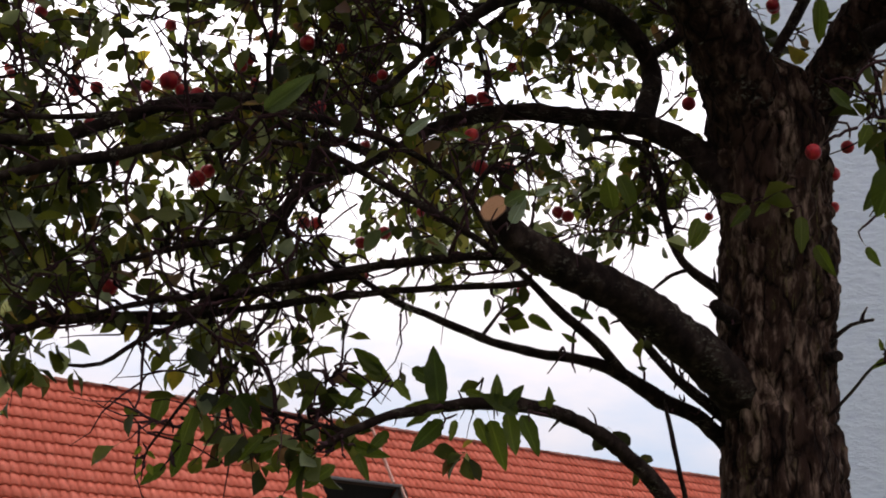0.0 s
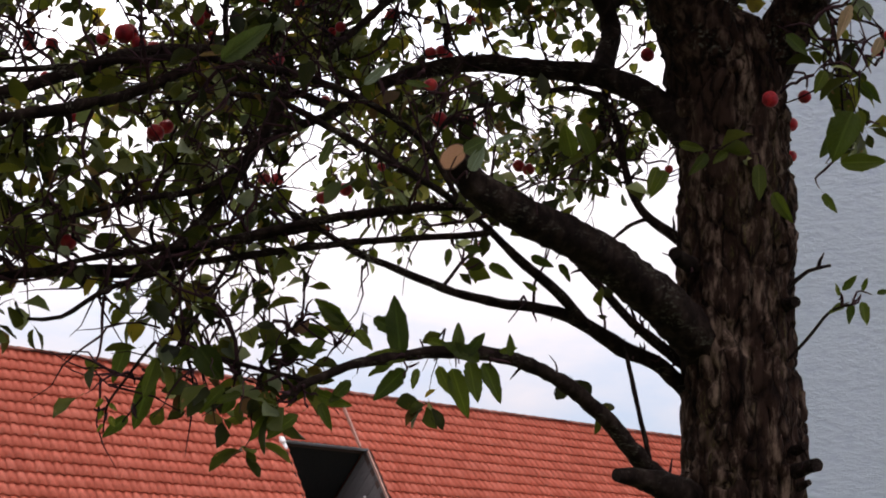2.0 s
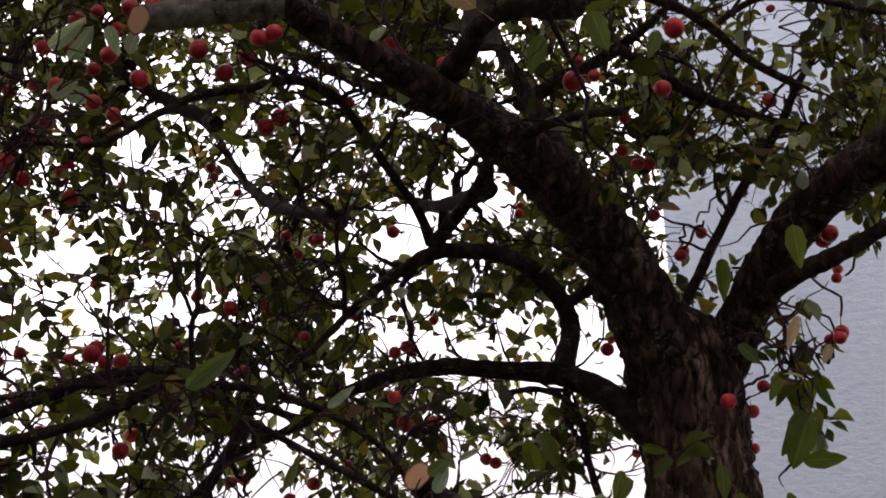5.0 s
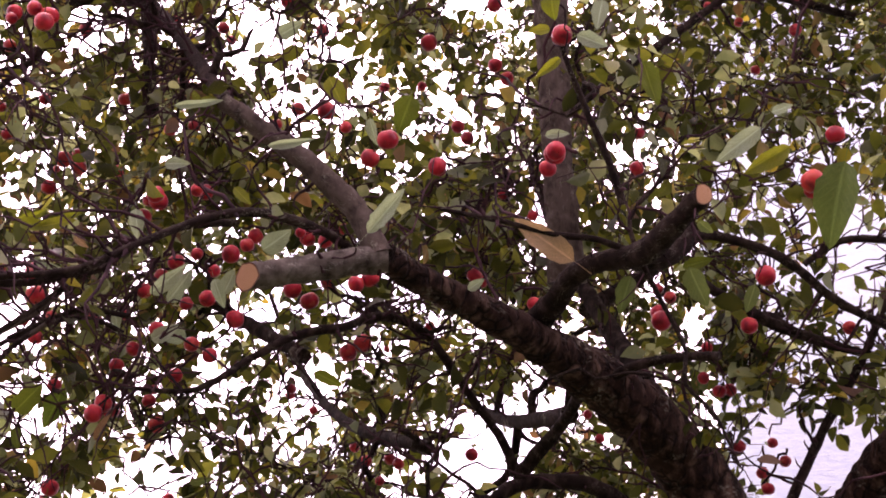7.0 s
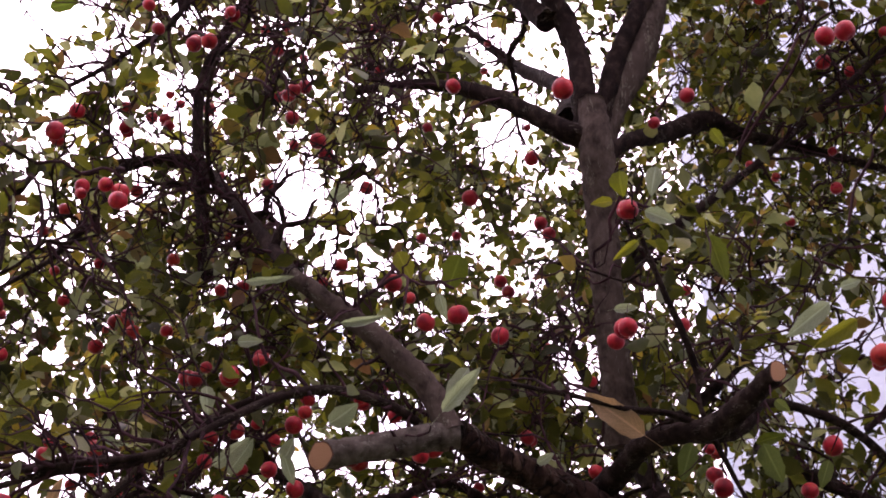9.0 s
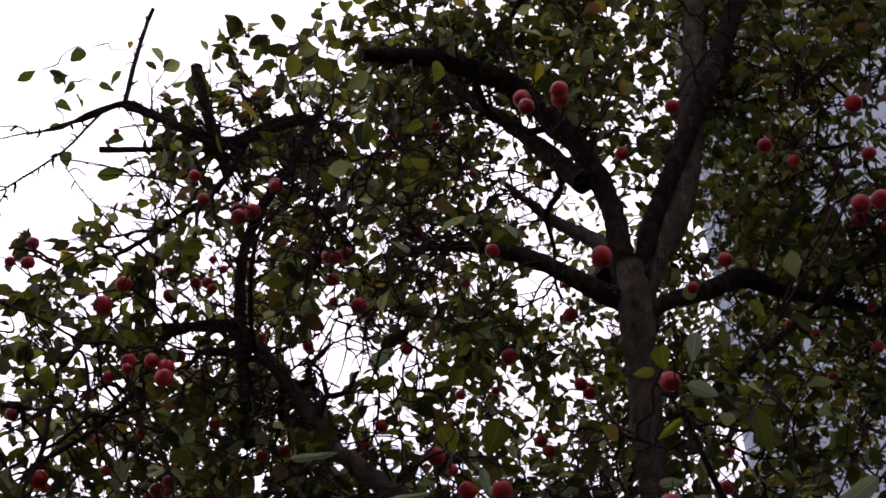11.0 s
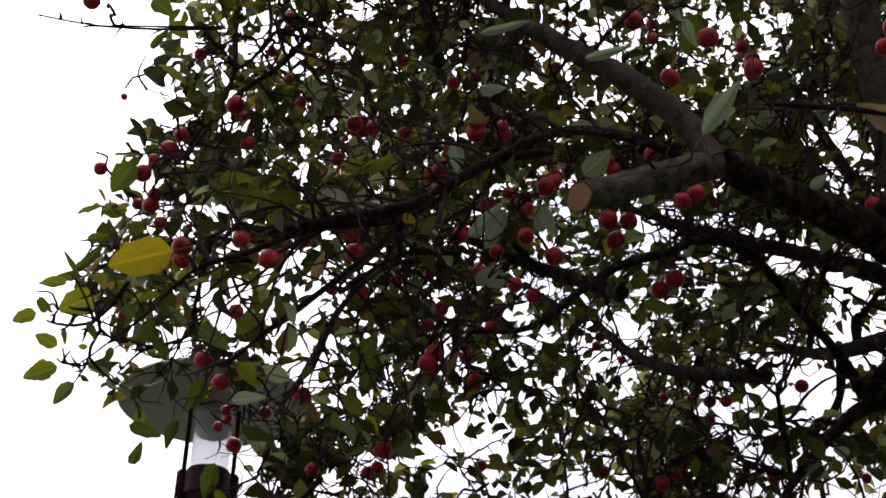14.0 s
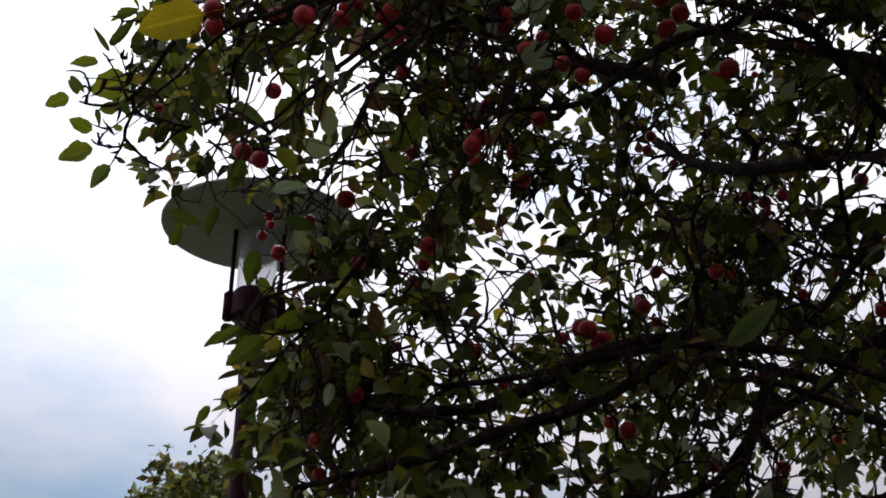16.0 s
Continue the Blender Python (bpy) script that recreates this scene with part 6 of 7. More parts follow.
        if 0.008 < gap.min():
            spur = spline(crooked(near[:3], top, 0.003), 0.02)
            twig_lines.append(spur)
            leaves_on(spur, 0.12, 0.05)


apples([(0.085, 2.431, 2.404, 33), (0.003, 2.567, 2.611, 29), (0.006, 2.036, 2.318, 24), (-0.755, 1.405, 3.164, 25), (-0.671, 1.891, 2.689, 32), (0.087, 1.522, 2.941, 29), (-0.524, 2.055, 2.399, 33), (-0.454, 1.871, 2.851, 34), (-0.574, 1.800, 2.788, 29), (0.666, 2.591, 2.878, 29), (-0.453, 2.318, 2.560, 26), (-0.309, 2.197, 2.552, 29), (0.027, 2.341, 2.372, 36), (-0.792, 1.553, 3.777, 27), (-0.279, 2.166, 2.406, 23), (-0.755, 2.915, 2.927, 30), (-0.500, 2.064, 2.386, 27), (-0.445, 2.272, 2.532, 29), (-0.205, 1.737, 2.859, 32), (-0.494, 1.801, 2.852, 30)])
apples([(0.793, 2.619, 2.500, 31), (-1.081, 2.047, 3.580, 25), (-1.196, 2.083, 4.531, 18), (-0.229, 1.733, 2.845, 30), (-0.769, 1.765, 2.749, 26), (-0.521, 1.845, 2.784, 28), (0.518, 2.200, 2.764, 28), (-0.005, 2.498, 2.872, 30), (-0.492, 2.356, 4.105, 41), (0.894, 2.354, 2.562, 27), (-0.494, 1.884, 2.783, 28), (-0.450, 1.739, 2.906, 33), (-0.561, 1.814, 2.935, 32), (0.688, 2.286, 3.084, 19), (-0.658, 2.002, 3.386, 27), (-0.605, 2.130, 2.869, 30), (-0.522, 1.796, 2.942, 23), (-0.796, 1.803, 2.855, 38), (-0.316, 2.429, 4.263, 41), (-0.987, 1.654, 3.094, 35)])
apples([(-1.431, 2.064, 3.516, 17), (-0.882, 1.461, 3.337, 35), (-0.847, 1.735, 3.606, 27), (-0.731, 1.414, 3.157, 31), (-0.714, 1.355, 3.088, 31), (-0.777, 2.037, 3.495, 29), (-0.882, 1.862, 3.349, 24), (-0.855, 1.960, 3.272, 34), (-0.532, 1.514, 2.859, 31), (0.030, 2.140, 4.004, 19), (0.938, 2.331, 4.200, 30), (-0.673, 1.847, 2.648, 32), (-0.417, 2.478, 3.019, 25), (0.267, 2.383, 2.862, 21), (-0.102, 2.295, 3.079, 26), (0.578, 3.116, 2.871, 23), (0.580, 2.021, 2.310, 28), (-0.556, 2.001, 3.970, 35), (-0.989, 1.701, 3.107, 20), (-0.923, 1.572, 2.937, 25)])
apples([(-1.047, 1.579, 2.979, 26), (-1.078, 1.609, 2.973, 35), (-1.078, 1.527, 2.864, 30), (-1.099, 1.599, 2.948, 20), (-1.148, 1.723, 2.968, 27), (-1.158, 1.732, 2.952, 31), (-1.422, 2.197, 3.309, 27), (-1.352, 2.178, 3.237, 29), (-0.928, 1.386, 2.615, 30), (-0.949, 1.436, 2.628, 28), (-0.928, 1.601, 2.766, 31), (-0.786, 1.351, 2.556, 29), (-0.855, 1.691, 2.816, 29), (-0.785, 1.741, 2.856, 32), (-0.800, 1.902, 3.209, 30), (-0.863, 2.059, 3.361, 25), (-0.908, 2.079, 3.335, 16), (-0.940, 1.643, 2.658, 26), (-0.853, 2.357, 3.137, 32), (-0.517, 1.434, 2.815, 27)])
apples([(-0.537, 1.868, 3.130, 32), (-0.635, 1.840, 3.088, 24), (-0.691, 2.027, 3.179, 33), (-0.670, 2.164, 3.120, 34), (-0.457, 2.020, 3.131, 32), (-0.356, 1.880, 2.922, 36), (-0.330, 2.313, 3.206, 41), (-0.246, 2.276, 3.028, 40), (-0.731, 2.262, 2.999, 32), (-1.089, 1.891, 2.716, 35), (-0.942, 1.618, 2.521, 28), (-1.035, 2.306, 2.845, 41), (-1.165, 2.454, 2.888, 29), (-1.197, 2.298, 2.821, 23), (-1.203, 2.325, 2.815, 21), (-1.266, 2.437, 2.854, 24), (-1.214, 2.409, 2.792, 36), (-0.930, 2.072, 2.572, 26), (-0.825, 2.173, 2.647, 35), (-0.734, 2.177, 2.815, 36)])
apples([(-0.692, 2.333, 2.939, 23), (-0.827, 2.625, 2.625, 29), (-0.552, 2.195, 2.465, 33), (-0.539, 2.348, 2.499, 33), (-0.209, 2.536, 2.638, 20), (0.042, 2.778, 2.700, 31), (-0.842, 2.206, 2.626, 27), (-0.983, 2.529, 2.606, 23), (-1.233, 1.841, 2.796, 18), (-0.831, 1.962, 3.848, 28), (-0.806, 1.445, 3.178, 20), (-0.968, 1.834, 3.465, 27), (-0.451, 1.768, 3.605, 36), (-0.591, 2.436, 4.208, 30), (-0.728, 2.175, 3.859, 27), (-0.606, 2.143, 3.808, 29), (-0.363, 2.089, 3.754, 33), (-0.709, 2.253, 3.738, 29), (-0.978, 1.889, 3.349, 22), (-0.421, 2.213, 3.620, 34)])
apples([(-0.278, 1.514, 3.048, 31), (-0.454, 2.126, 3.503, 27), (-0.617, 2.035, 3.422, 28), (-0.920, 1.811, 3.219, 23), (-0.872, 2.094, 3.364, 36), (-0.783, 2.105, 3.351, 29), (-0.951, 2.174, 3.355, 34), (-0.172, 1.467, 2.952, 35), (-0.222, 1.837, 3.194, 38), (-0.251, 1.590, 3.073, 21), (-0.516, 1.700, 3.014, 23), (-0.135, 2.586, 4.012, 27), (-0.233, 2.483, 3.919, 29), (0.049, 2.242, 3.994, 41), (0.108, 1.421, 3.137, 34), (-0.115, 2.174, 3.799, 41), (0.034, 2.011, 3.589, 32), (0.092, 1.461, 2.924, 35), (-0.043, 2.242, 3.598, 31), (-0.092, 1.653, 3.039, 33)])
apples([(0.066, 2.279, 3.430, 31), (0.627, 1.674, 3.140, 36), (0.495, 1.467, 2.883, 38), (0.347, 2.111, 3.384, 34), (0.346, 2.045, 3.431, 26), (0.496, 1.909, 3.680, 19), (0.621, 2.106, 3.819, 24), (0.705, 2.297, 3.837, 25), (0.688, 1.933, 3.635, 29), (0.765, 2.082, 3.884, 24), (-0.729, 2.126, 3.245, 38), (-0.830, 1.863, 2.943, 34), (-0.831, 1.702, 2.849, 22), (-0.855, 1.706, 2.849, 20), (-0.445, 1.861, 3.005, 27), (-0.342, 1.937, 3.071, 30), (-0.271, 1.583, 2.834, 25), (-0.610, 1.810, 2.872, 29), (-0.576, 2.010, 2.964, 28), (-0.738, 2.169, 3.029, 25)])
apples([(-0.357, 2.187, 3.079, 41), (-0.754, 2.236, 2.946, 32), (-0.880, 2.252, 2.905, 30), (-0.672, 2.222, 2.858, 29), (-0.664, 2.281, 2.832, 34), (-0.277, 2.295, 3.016, 40), (-0.937, 2.148, 3.001, 27), (-0.719, 1.675, 2.741, 18), (-0.305, 2.334, 3.362, 26), (-0.491, 1.813, 2.917, 24), (0.007, 2.210, 3.149, 31), (0.088, 1.856, 2.883, 28), (0.447, 2.371, 3.211, 30), (0.319, 1.870, 2.860, 38), (0.462, 1.674, 2.837, 35), (0.538, 2.293, 2.937, 30), (0.473, 2.245, 2.940, 27), (0.786, 2.205, 3.043, 30), (0.083, 1.781, 3.027, 20), (-0.763, 1.550, 3.703, 27)])
apples([(-0.602, 1.467, 3.656, 32), (-0.661, 1.449, 3.551, 31), (-0.657, 1.547, 3.666, 33), (-0.686, 2.387, 5.070, 39), (-0.445, 2.234, 4.668, 32), (-0.440, 2.188, 4.550, 31), (-0.308, 2.145, 4.625, 31), (-0.191, 2.392, 4.693, 36), (-0.524, 2.248, 4.685, 32), (-0.619, 1.938, 4.132, 27), (-0.579, 1.999, 4.210, 25), (-0.579, 1.907, 4.027, 34), (-0.534, 2.046, 4.145, 22), (-0.372, 2.266, 4.503, 28), (-0.372, 2.100, 4.180, 28), (-0.338, 1.956, 4.015, 24), (-0.863, 1.490, 3.414, 30), (-0.897, 1.866, 3.792, 27), (-0.832, 1.861, 3.755, 27), (-0.818, 1.961, 3.827, 25)])
apples([(-0.802, 1.861, 3.827, 20), (-0.773, 1.857, 3.794, 22), (-0.752, 2.052, 3.970, 32), (-0.493, 1.643, 3.629, 29), (-0.477, 1.676, 3.671, 30), (-0.600, 2.114, 4.074, 31), (-0.541, 1.994, 3.889, 34), (-0.219, 2.421, 4.267, 31), (-0.112, 1.404, 3.848, 38), (-0.079, 1.047, 3.437, 30), (0.214, 1.496, 3.934, 33), (0.126, 1.660, 3.968, 32), (0.390, 1.493, 3.807, 32), (0.665, 2.046, 4.643, 31), (0.592, 1.476, 3.921, 39), (1.086, 2.226, 4.848, 30), (0.542, 1.375, 3.651, 29), (0.632, 1.424, 3.701, 30), (0.484, 1.344, 3.481, 36), (0.496, 1.289, 3.435, 36)])
apples([(0.709, 1.881, 3.983, 37), (0.835, 2.022, 4.100, 30), (0.485, 1.604, 3.883, 28), (0.289, 1.588, 3.573, 31), (0.219, 1.600, 3.508, 24), (0.027, 1.478, 3.476, 41), (-0.056, 2.217, 4.395, 24), (-0.074, 2.127, 4.193, 20), (0.606, 1.424, 3.380, 26), (0.811, 1.756, 3.951, 28), (-0.169, 1.701, 3.704, 33), (-0.817, 1.476, 3.221, 27), (-0.858, 1.940, 3.609, 31), (-0.166, 2.441, 2.823, 26), (-0.236, 2.443, 2.830, 26), (-0.203, 2.396, 2.764, 21), (-0.430, 2.518, 2.718, 29), (-0.281, 2.522, 2.697, 24), (-0.167, 2.220, 2.504, 21), (-0.379, 2.652, 3.050, 21)])
apples([(-0.435, 2.636, 3.083, 24), (-0.344, 1.836, 3.018, 20), (-0.196, 2.330, 3.044, 15), (0.642, 2.321, 2.788, 25), (0.564, 2.199, 2.675, 26), (0.822, 2.079, 2.666, 35), (0.928, 2.359, 2.705, 23), (0.907, 2.320, 2.566, 31), (0.084, 2.450, 2.638, 21), (0.454, 2.470, 2.584, 30), (0.706, 2.486, 2.475, 30), (0.507, 2.260, 2.917, 30), (0.358, 2.071, 2.993, 37), (0.373, 2.140, 3.092, 23), (0.460, 2.132, 2.950, 24), (0.503, 1.503, 2.890, 24), (0.749, 2.017, 3.140, 18), (1.016, 2.359, 2.992, 29), (0.495, 1.930, 2.887, 33), (-0.012, 2.082, 3.082, 33)])
apples([(0.828, 2.140, 3.034, 16), (-0.964, 2.594, 2.788, 29), (-0.759, 2.277, 2.469, 27), (-0.687, 2.173, 2.361, 22), (-0.572, 2.095, 2.405, 23), (-0.475, 2.145, 2.253, 31), (-0.276, 2.202, 2.426, 24), (-0.427, 2.348, 2.532, 20), (-0.353, 2.706, 2.359, 31), (-0.343, 2.863, 2.410, 31), (-0.226, 2.739, 2.330, 29), (-0.236, 2.781, 2.578, 25), (-0.110, 3.086, 2.935, 26), (-1.185, 3.026, 2.839, 25), (-0.099, 2.774, 2.420, 22), (0.212, 2.765, 2.432, 30), (0.232, 2.741, 2.416, 29), (0.715, 2.373, 2.337, 26), (0.610, 3.049, 2.536, 22), (-0.594, 2.108, 2.039, 28)])
apples([(-0.195, 2.508, 2.192, 18), (0.138, 2.900, 2.283, 18), (-1.001, 1.369, 3.402, 24), (-0.993, 1.357, 3.343, 25), (-1.041, 1.389, 3.376, 20), (-1.126, 1.353, 3.086, 29), (-1.375, 1.719, 3.835, 17), (-0.713, 1.653, 3.779, 31), (-1.089, 1.701, 3.271, 26), (-0.947, 1.652, 3.492, 27), (-0.829, 1.505, 3.243, 20), (-1.540, 2.213, 3.436, 33), (-0.639, 2.407, 4.009, 27), (-0.583, 1.368, 3.551, 20), (-0.872, 1.835, 3.689, 29), (-0.881, 1.540, 3.464, 21), (-0.126, 1.144, 3.512, 29), (-0.076, 1.072, 3.446, 30), (0.105, 1.389, 3.110, 33), (0.070, 2.156, 3.675, 33)])
apples([(-0.018, 2.327, 3.629, 34), (0.089, 1.421, 2.899, 31), (-0.089, 1.713, 3.077, 27), (-0.964, 1.994, 2.221, 23), (-0.994, 2.112, 2.201, 26), (-0.899, 1.991, 2.292, 30), (-0.793, 2.371, 2.528, 26), (-0.537, 2.514, 2.401, 32), (-0.710, 2.446, 2.388, 23), (-0.460, 2.431, 2.619, 26), (-0.201, 3.120, 2.474, 36), (0.029, 2.765, 2.705, 31), (0.800, 2.939, 3.114, 28), (0.847, 2.180, 2.705, 36), (1.096, 2.787, 2.930, 27), (0.747, 1.903, 2.381, 23), (0.779, 2.470, 2.504, 28), (0.353, 3.196, 3.313, 28), (-0.192, 2.648, 2.925, 30), (-0.295, 2.946, 3.088, 28)])
apples([(-0.084, 2.552, 2.690, 26)])

# ---- leaf blades
def leaf_template(fold, curl):
    """Vertices and quads of one pointed blade, 1 long along x, with its stalk, folded at the midrib."""
    st = np.array([0.0, 0.2, 0.46, 0.72, 0.9, 1.0])
    hw = np.array([0.006, 0.16, 0.295, 0.245, 0.105, 0.004])
    x = np.r_[-0.3, st]
    hw = np.r_[0.012, hw]
    rows = []
    for a, w in zip(x, hw):
        t = max(a, 0)
        bend = -curl * t * t
        for s in (-1, 0, 1):
            rows.append((a, s * w, abs(s) * w * fold + bend + 0.03 * s * math.sin(9 * t)))
    faces = []
    for i in range(len(x) - 1):
        for j in range(2):
            faces.append((3 * i + j, 3 * i + j + 1, 3 * i + j + 4, 3 * i + j + 3))
    return np.array(rows), np.array(faces)


def leaf_turn(way, roll):
    """Rows x (along), y (across), z (face) of a leaf that points along way, its face mostly up."""
    x = way / np.linalg.norm(way)
    up = np.array((0, 0, 1.0)) + roll
    y = np.cross(up, x)
    y /= np.linalg.norm(y) + 1e-9
    return np.stack([x, y, np.cross(x, y)])


# ---- single leaves that stand out
def blade(fold, curl, seed):
    """A larger blade of its own: fine toothed edge, arched sides, a raised midrib and a stalk."""
    r = np.random.default_rng(seed)
    st = np.linspace(0, 1, 15)
    hw = 0.5 * np.sin(np.pi * st**0.82) ** 0.66 * (1 - 0.25 * st)
    hw = np.maximum(hw * (1 + r.normal(0, 0.05, 15)), 0.004)
    hw[1:-1:2] *= 0.95
    x, hw = np.r_[-0.3, st], np.r_[0.012, hw]
    ph = r.uniform(0, 6, 2)
    rows = []
    for a, w in zip(x, hw):
        t = max(a, 0)
        for q in (-1, -0.55, 0, 0.55, 1):
            arch = abs(q) * fold * w * (1.2 - 0.45 * abs(q))
            ripple = 0.035 * q * q * math.sin(11 * t + ph[0 if q < 0 else 1]) * min(1, 4 * t)
            rows.append((a, q * w, arch - curl * t * t + ripple - (0.008 if q == 0 else 0)))
    faces = [(5 * i + j, 5 * i + j + 1, 5 * i + j + 6, 5 * i + j + 5) for i in range(len(x) - 1) for j in range(4)]
    return np.array(rows), np.array(faces)


LEAF_KINDS = {"pale": LEAF_PALE, "yellow": LEAF_YELLOW, "dry": LEAF_DRY, "light": LEAF_LIGHT, "green": LEAF_GREEN, "lime": LEAF_LIME}
LEAF_LABELS = {"pale": "pale grey-green leaf underside", "yellow": "large yellowing leaf", "dry": "curled dry tan leaf", "light": "large light green leaf", "lime": "yellow-green leaf"}
kind_meshes = {}
LEAF_MIDDLES = []


def single_leaves(kind, rows):
    """Leaves from base to tip and their width as a share of the length, each on a short stalk from the nearest wood."""
    global limb_points
    for row in rows:
        base, tip, wide = np.array(row[:3]), np.array(row[3:6]), row[6] if len(row) > 6 else 0.47
        length = np.linalg.norm(tip - base)
        if len(row) == 6:
            swing = rng.normal(0, 0.5)
            tip = base + np.array(Matrix.Rotation(swing, 3, "Y") @ Vector(tip - base)) * rng.uniform(0.75, 1.15)
            length = np.linalg.norm(tip - base)
        if len(row) > 6:
            LEAF_MIDDLES.append(0.5 * (base + tip))
        # blades are turned to face the camera
        to_viewpoint = (VIEWPOINT - base) / np.linalg.norm(VIEWPOINT - base)
        turn = leaf_turn(tip - base, rng.normal(0, 0.2, 3) + to_viewpoint - (0, 0, 1.0))
        shape = int(rng.integers(0, 4))
        if (kind, shape) not in kind_meshes:
            fold, curl = ((0.3, 0.12), (0.5, 0.25), (0.4, -0.14), (0.2, 0.05))[shape]
            me = arrays_to_mesh("leaf", *blade(fold, curl, shape))
            me.materials.append(LEAF_KINDS[kind])
            across = np.tile((1.0, 0.55, 0.0, 0.55, 1.0), len(me.vertices) // 5)
            down = np.repeat(np.r_[0.0, np.linspace(0, 1, 15)], 5)
            me.attributes.new("rib", "FLOAT", "POINT").data.foreach_set("value", 1 - across)
            me.attributes.new("along", "FLOAT", "POINT").data.foreach_set("value", 1 + down - 0.3 * across)
            me.polygons.foreach_set("use_smooth", [True] * len(me.polygons))
            kind_meshes[kind, shape] = me
        ob = new("leaf", kind_meshes[kind, shape])
        ob.parent = tree
        if kind in LEAF_LABELS:
            ob["label"] = LEAF_LABELS[kind]
        m = Matrix(turn.T.tolist()).to_4x4() @ Matrix.Diagonal((length, length * wide * 0.92, length, 1))
        m.translation = Vector(base - TREE_AT)
        ob.matrix_local = m
        foot = base - turn[0] * length * 0.3
        gap = np.linalg.norm(limb_points[:, :3] - foot, axis=1)
        near = limb_points[np.argmin(gap)]
        if gap.min() > 0.07:
            stem = np.array(crooked(near[:3], foot, min(0.0026, near[3])))
            stem[-2:, 3] = (0.0016, 0.0009)
            twig_lines.append(spline(stem, 0.02))
            leaves_on(twig_lines[-1], 0.3, 0.045, None)
            limb_points = np.vstack([limb_points, twig_lines[-1]])
        else:
            bend = rng.normal(0, 0.12, 3) * gap.min() + (0, 0, 0.12 * gap.min())
            away = foot - near[:3]
            twig_lines.append(spline([(*near[:3], 0.0022), (*(near[:3] + away * 0.35 + bend), 0.0018), (*(near[:3] + away * 0.7 + bend * 0.6), 0.0014), (*foot, 0.0009)], 0.02))


single_leaves("pale", [(-0.586, 1.761, 2.837, -0.520, 1.726, 2.873, 0.42), (-0.580, 1.799, 2.766, -0.535, 1.777, 2.783, 0.62), (-0.480, 1.877, 2.909, -0.456, 1.845, 2.942, 0.70), (-0.380, 1.640, 2.851, -0.333, 1.615, 2.873, 0.80), (-0.197, 1.468, 2.773, -0.139, 1.422, 2.825, 0.35), (-0.219, 1.446, 3.016, -0.211, 1.458, 2.985, 0.60), (-0.202, 1.463, 2.991, -0.192, 1.481, 2.952, 0.50), (0.079, 1.467, 2.965, 0.116, 1.457, 2.964, 0.50), (-0.515, 1.451, 2.885, -0.476, 1.443, 2.882, 0.60), (0.214, 1.613, 3.406, 0.203, 1.638, 3.356, 0.70), (0.125, 1.362, 3.085, 0.173, 1.367, 3.064, 0.60), (-0.355, 1.434, 2.911, -0.286, 1.422, 2.913, 0.26), (-0.512, 1.439, 2.992, -0.433, 1.428, 2.994, 0.22)])
single_leaves("pale", [(0.408, 1.409, 2.942, 0.339, 1.434, 2.892, 0.45), (-0.429, 1.839, 3.503, -0.370, 1.815, 3.524, 0.60), (0.424, 1.395, 2.961, 0.455, 1.382, 2.966, 0.60), (-0.039, 1.643, 2.782, -0.012, 1.626, 2.793, 0.60), (-0.570, 1.826, 2.857, -0.524, 1.795, 2.909, 0.50), (-0.542, 1.892, 2.824, -0.587, 1.873, 2.823, 0.85), (-0.446, 1.600, 2.769, -0.429, 1.619, 2.728, 0.55), (-0.154, 1.529, 2.892, -0.196, 1.551, 2.826, 0.42), (-0.595, 1.602, 2.712, -0.591, 1.616, 2.676, 0.50), (-0.568, 1.523, 2.849, -0.563, 1.541, 2.807, 0.65), (-1.018, 1.865, 2.617, -0.958, 1.866, 2.622, 0.50), (-0.733, 1.582, 2.791, -0.694, 1.590, 2.777, 0.40), (-0.092, 1.771, 2.205, -0.052, 1.754, 2.234, 0.36)])
single_leaves("pale", [(0.109, 1.891, 2.163, 0.143, 1.879, 2.177, 0.36), (0.068, 1.761, 2.074, 0.086, 1.742, 2.107, 0.60)])
single_leaves("light", [(0.260, 1.815, 2.921, 0.239, 1.848, 2.860, 0.60), (0.296, 1.512, 2.748, 0.323, 1.539, 2.694, 0.70), (0.525, 1.400, 2.872, 0.497, 1.467, 2.761, 0.60), (0.294, 1.411, 2.764, 0.313, 1.413, 2.746, 0.80), (0.405, 1.548, 2.741, 0.390, 1.566, 2.701, 0.60), (-0.994, 1.625, 2.628, -0.945, 1.647, 2.594, 0.50), (-1.183, 1.619, 2.543, -1.215, 1.622, 2.511, 0.62), (-0.542, 2.086, 2.625, -0.501, 2.082, 2.630, 0.50), (-0.302, 1.760, 2.230, -0.231, 1.737, 2.281, 0.42), (-0.157, 1.852, 2.104, -0.135, 1.831, 2.147, 0.36), (0.057, 1.753, 2.099, 0.090, 1.740, 2.117, 0.70), (-0.033, 1.816, 2.231, 0.006, 1.811, 2.222, 0.30)])
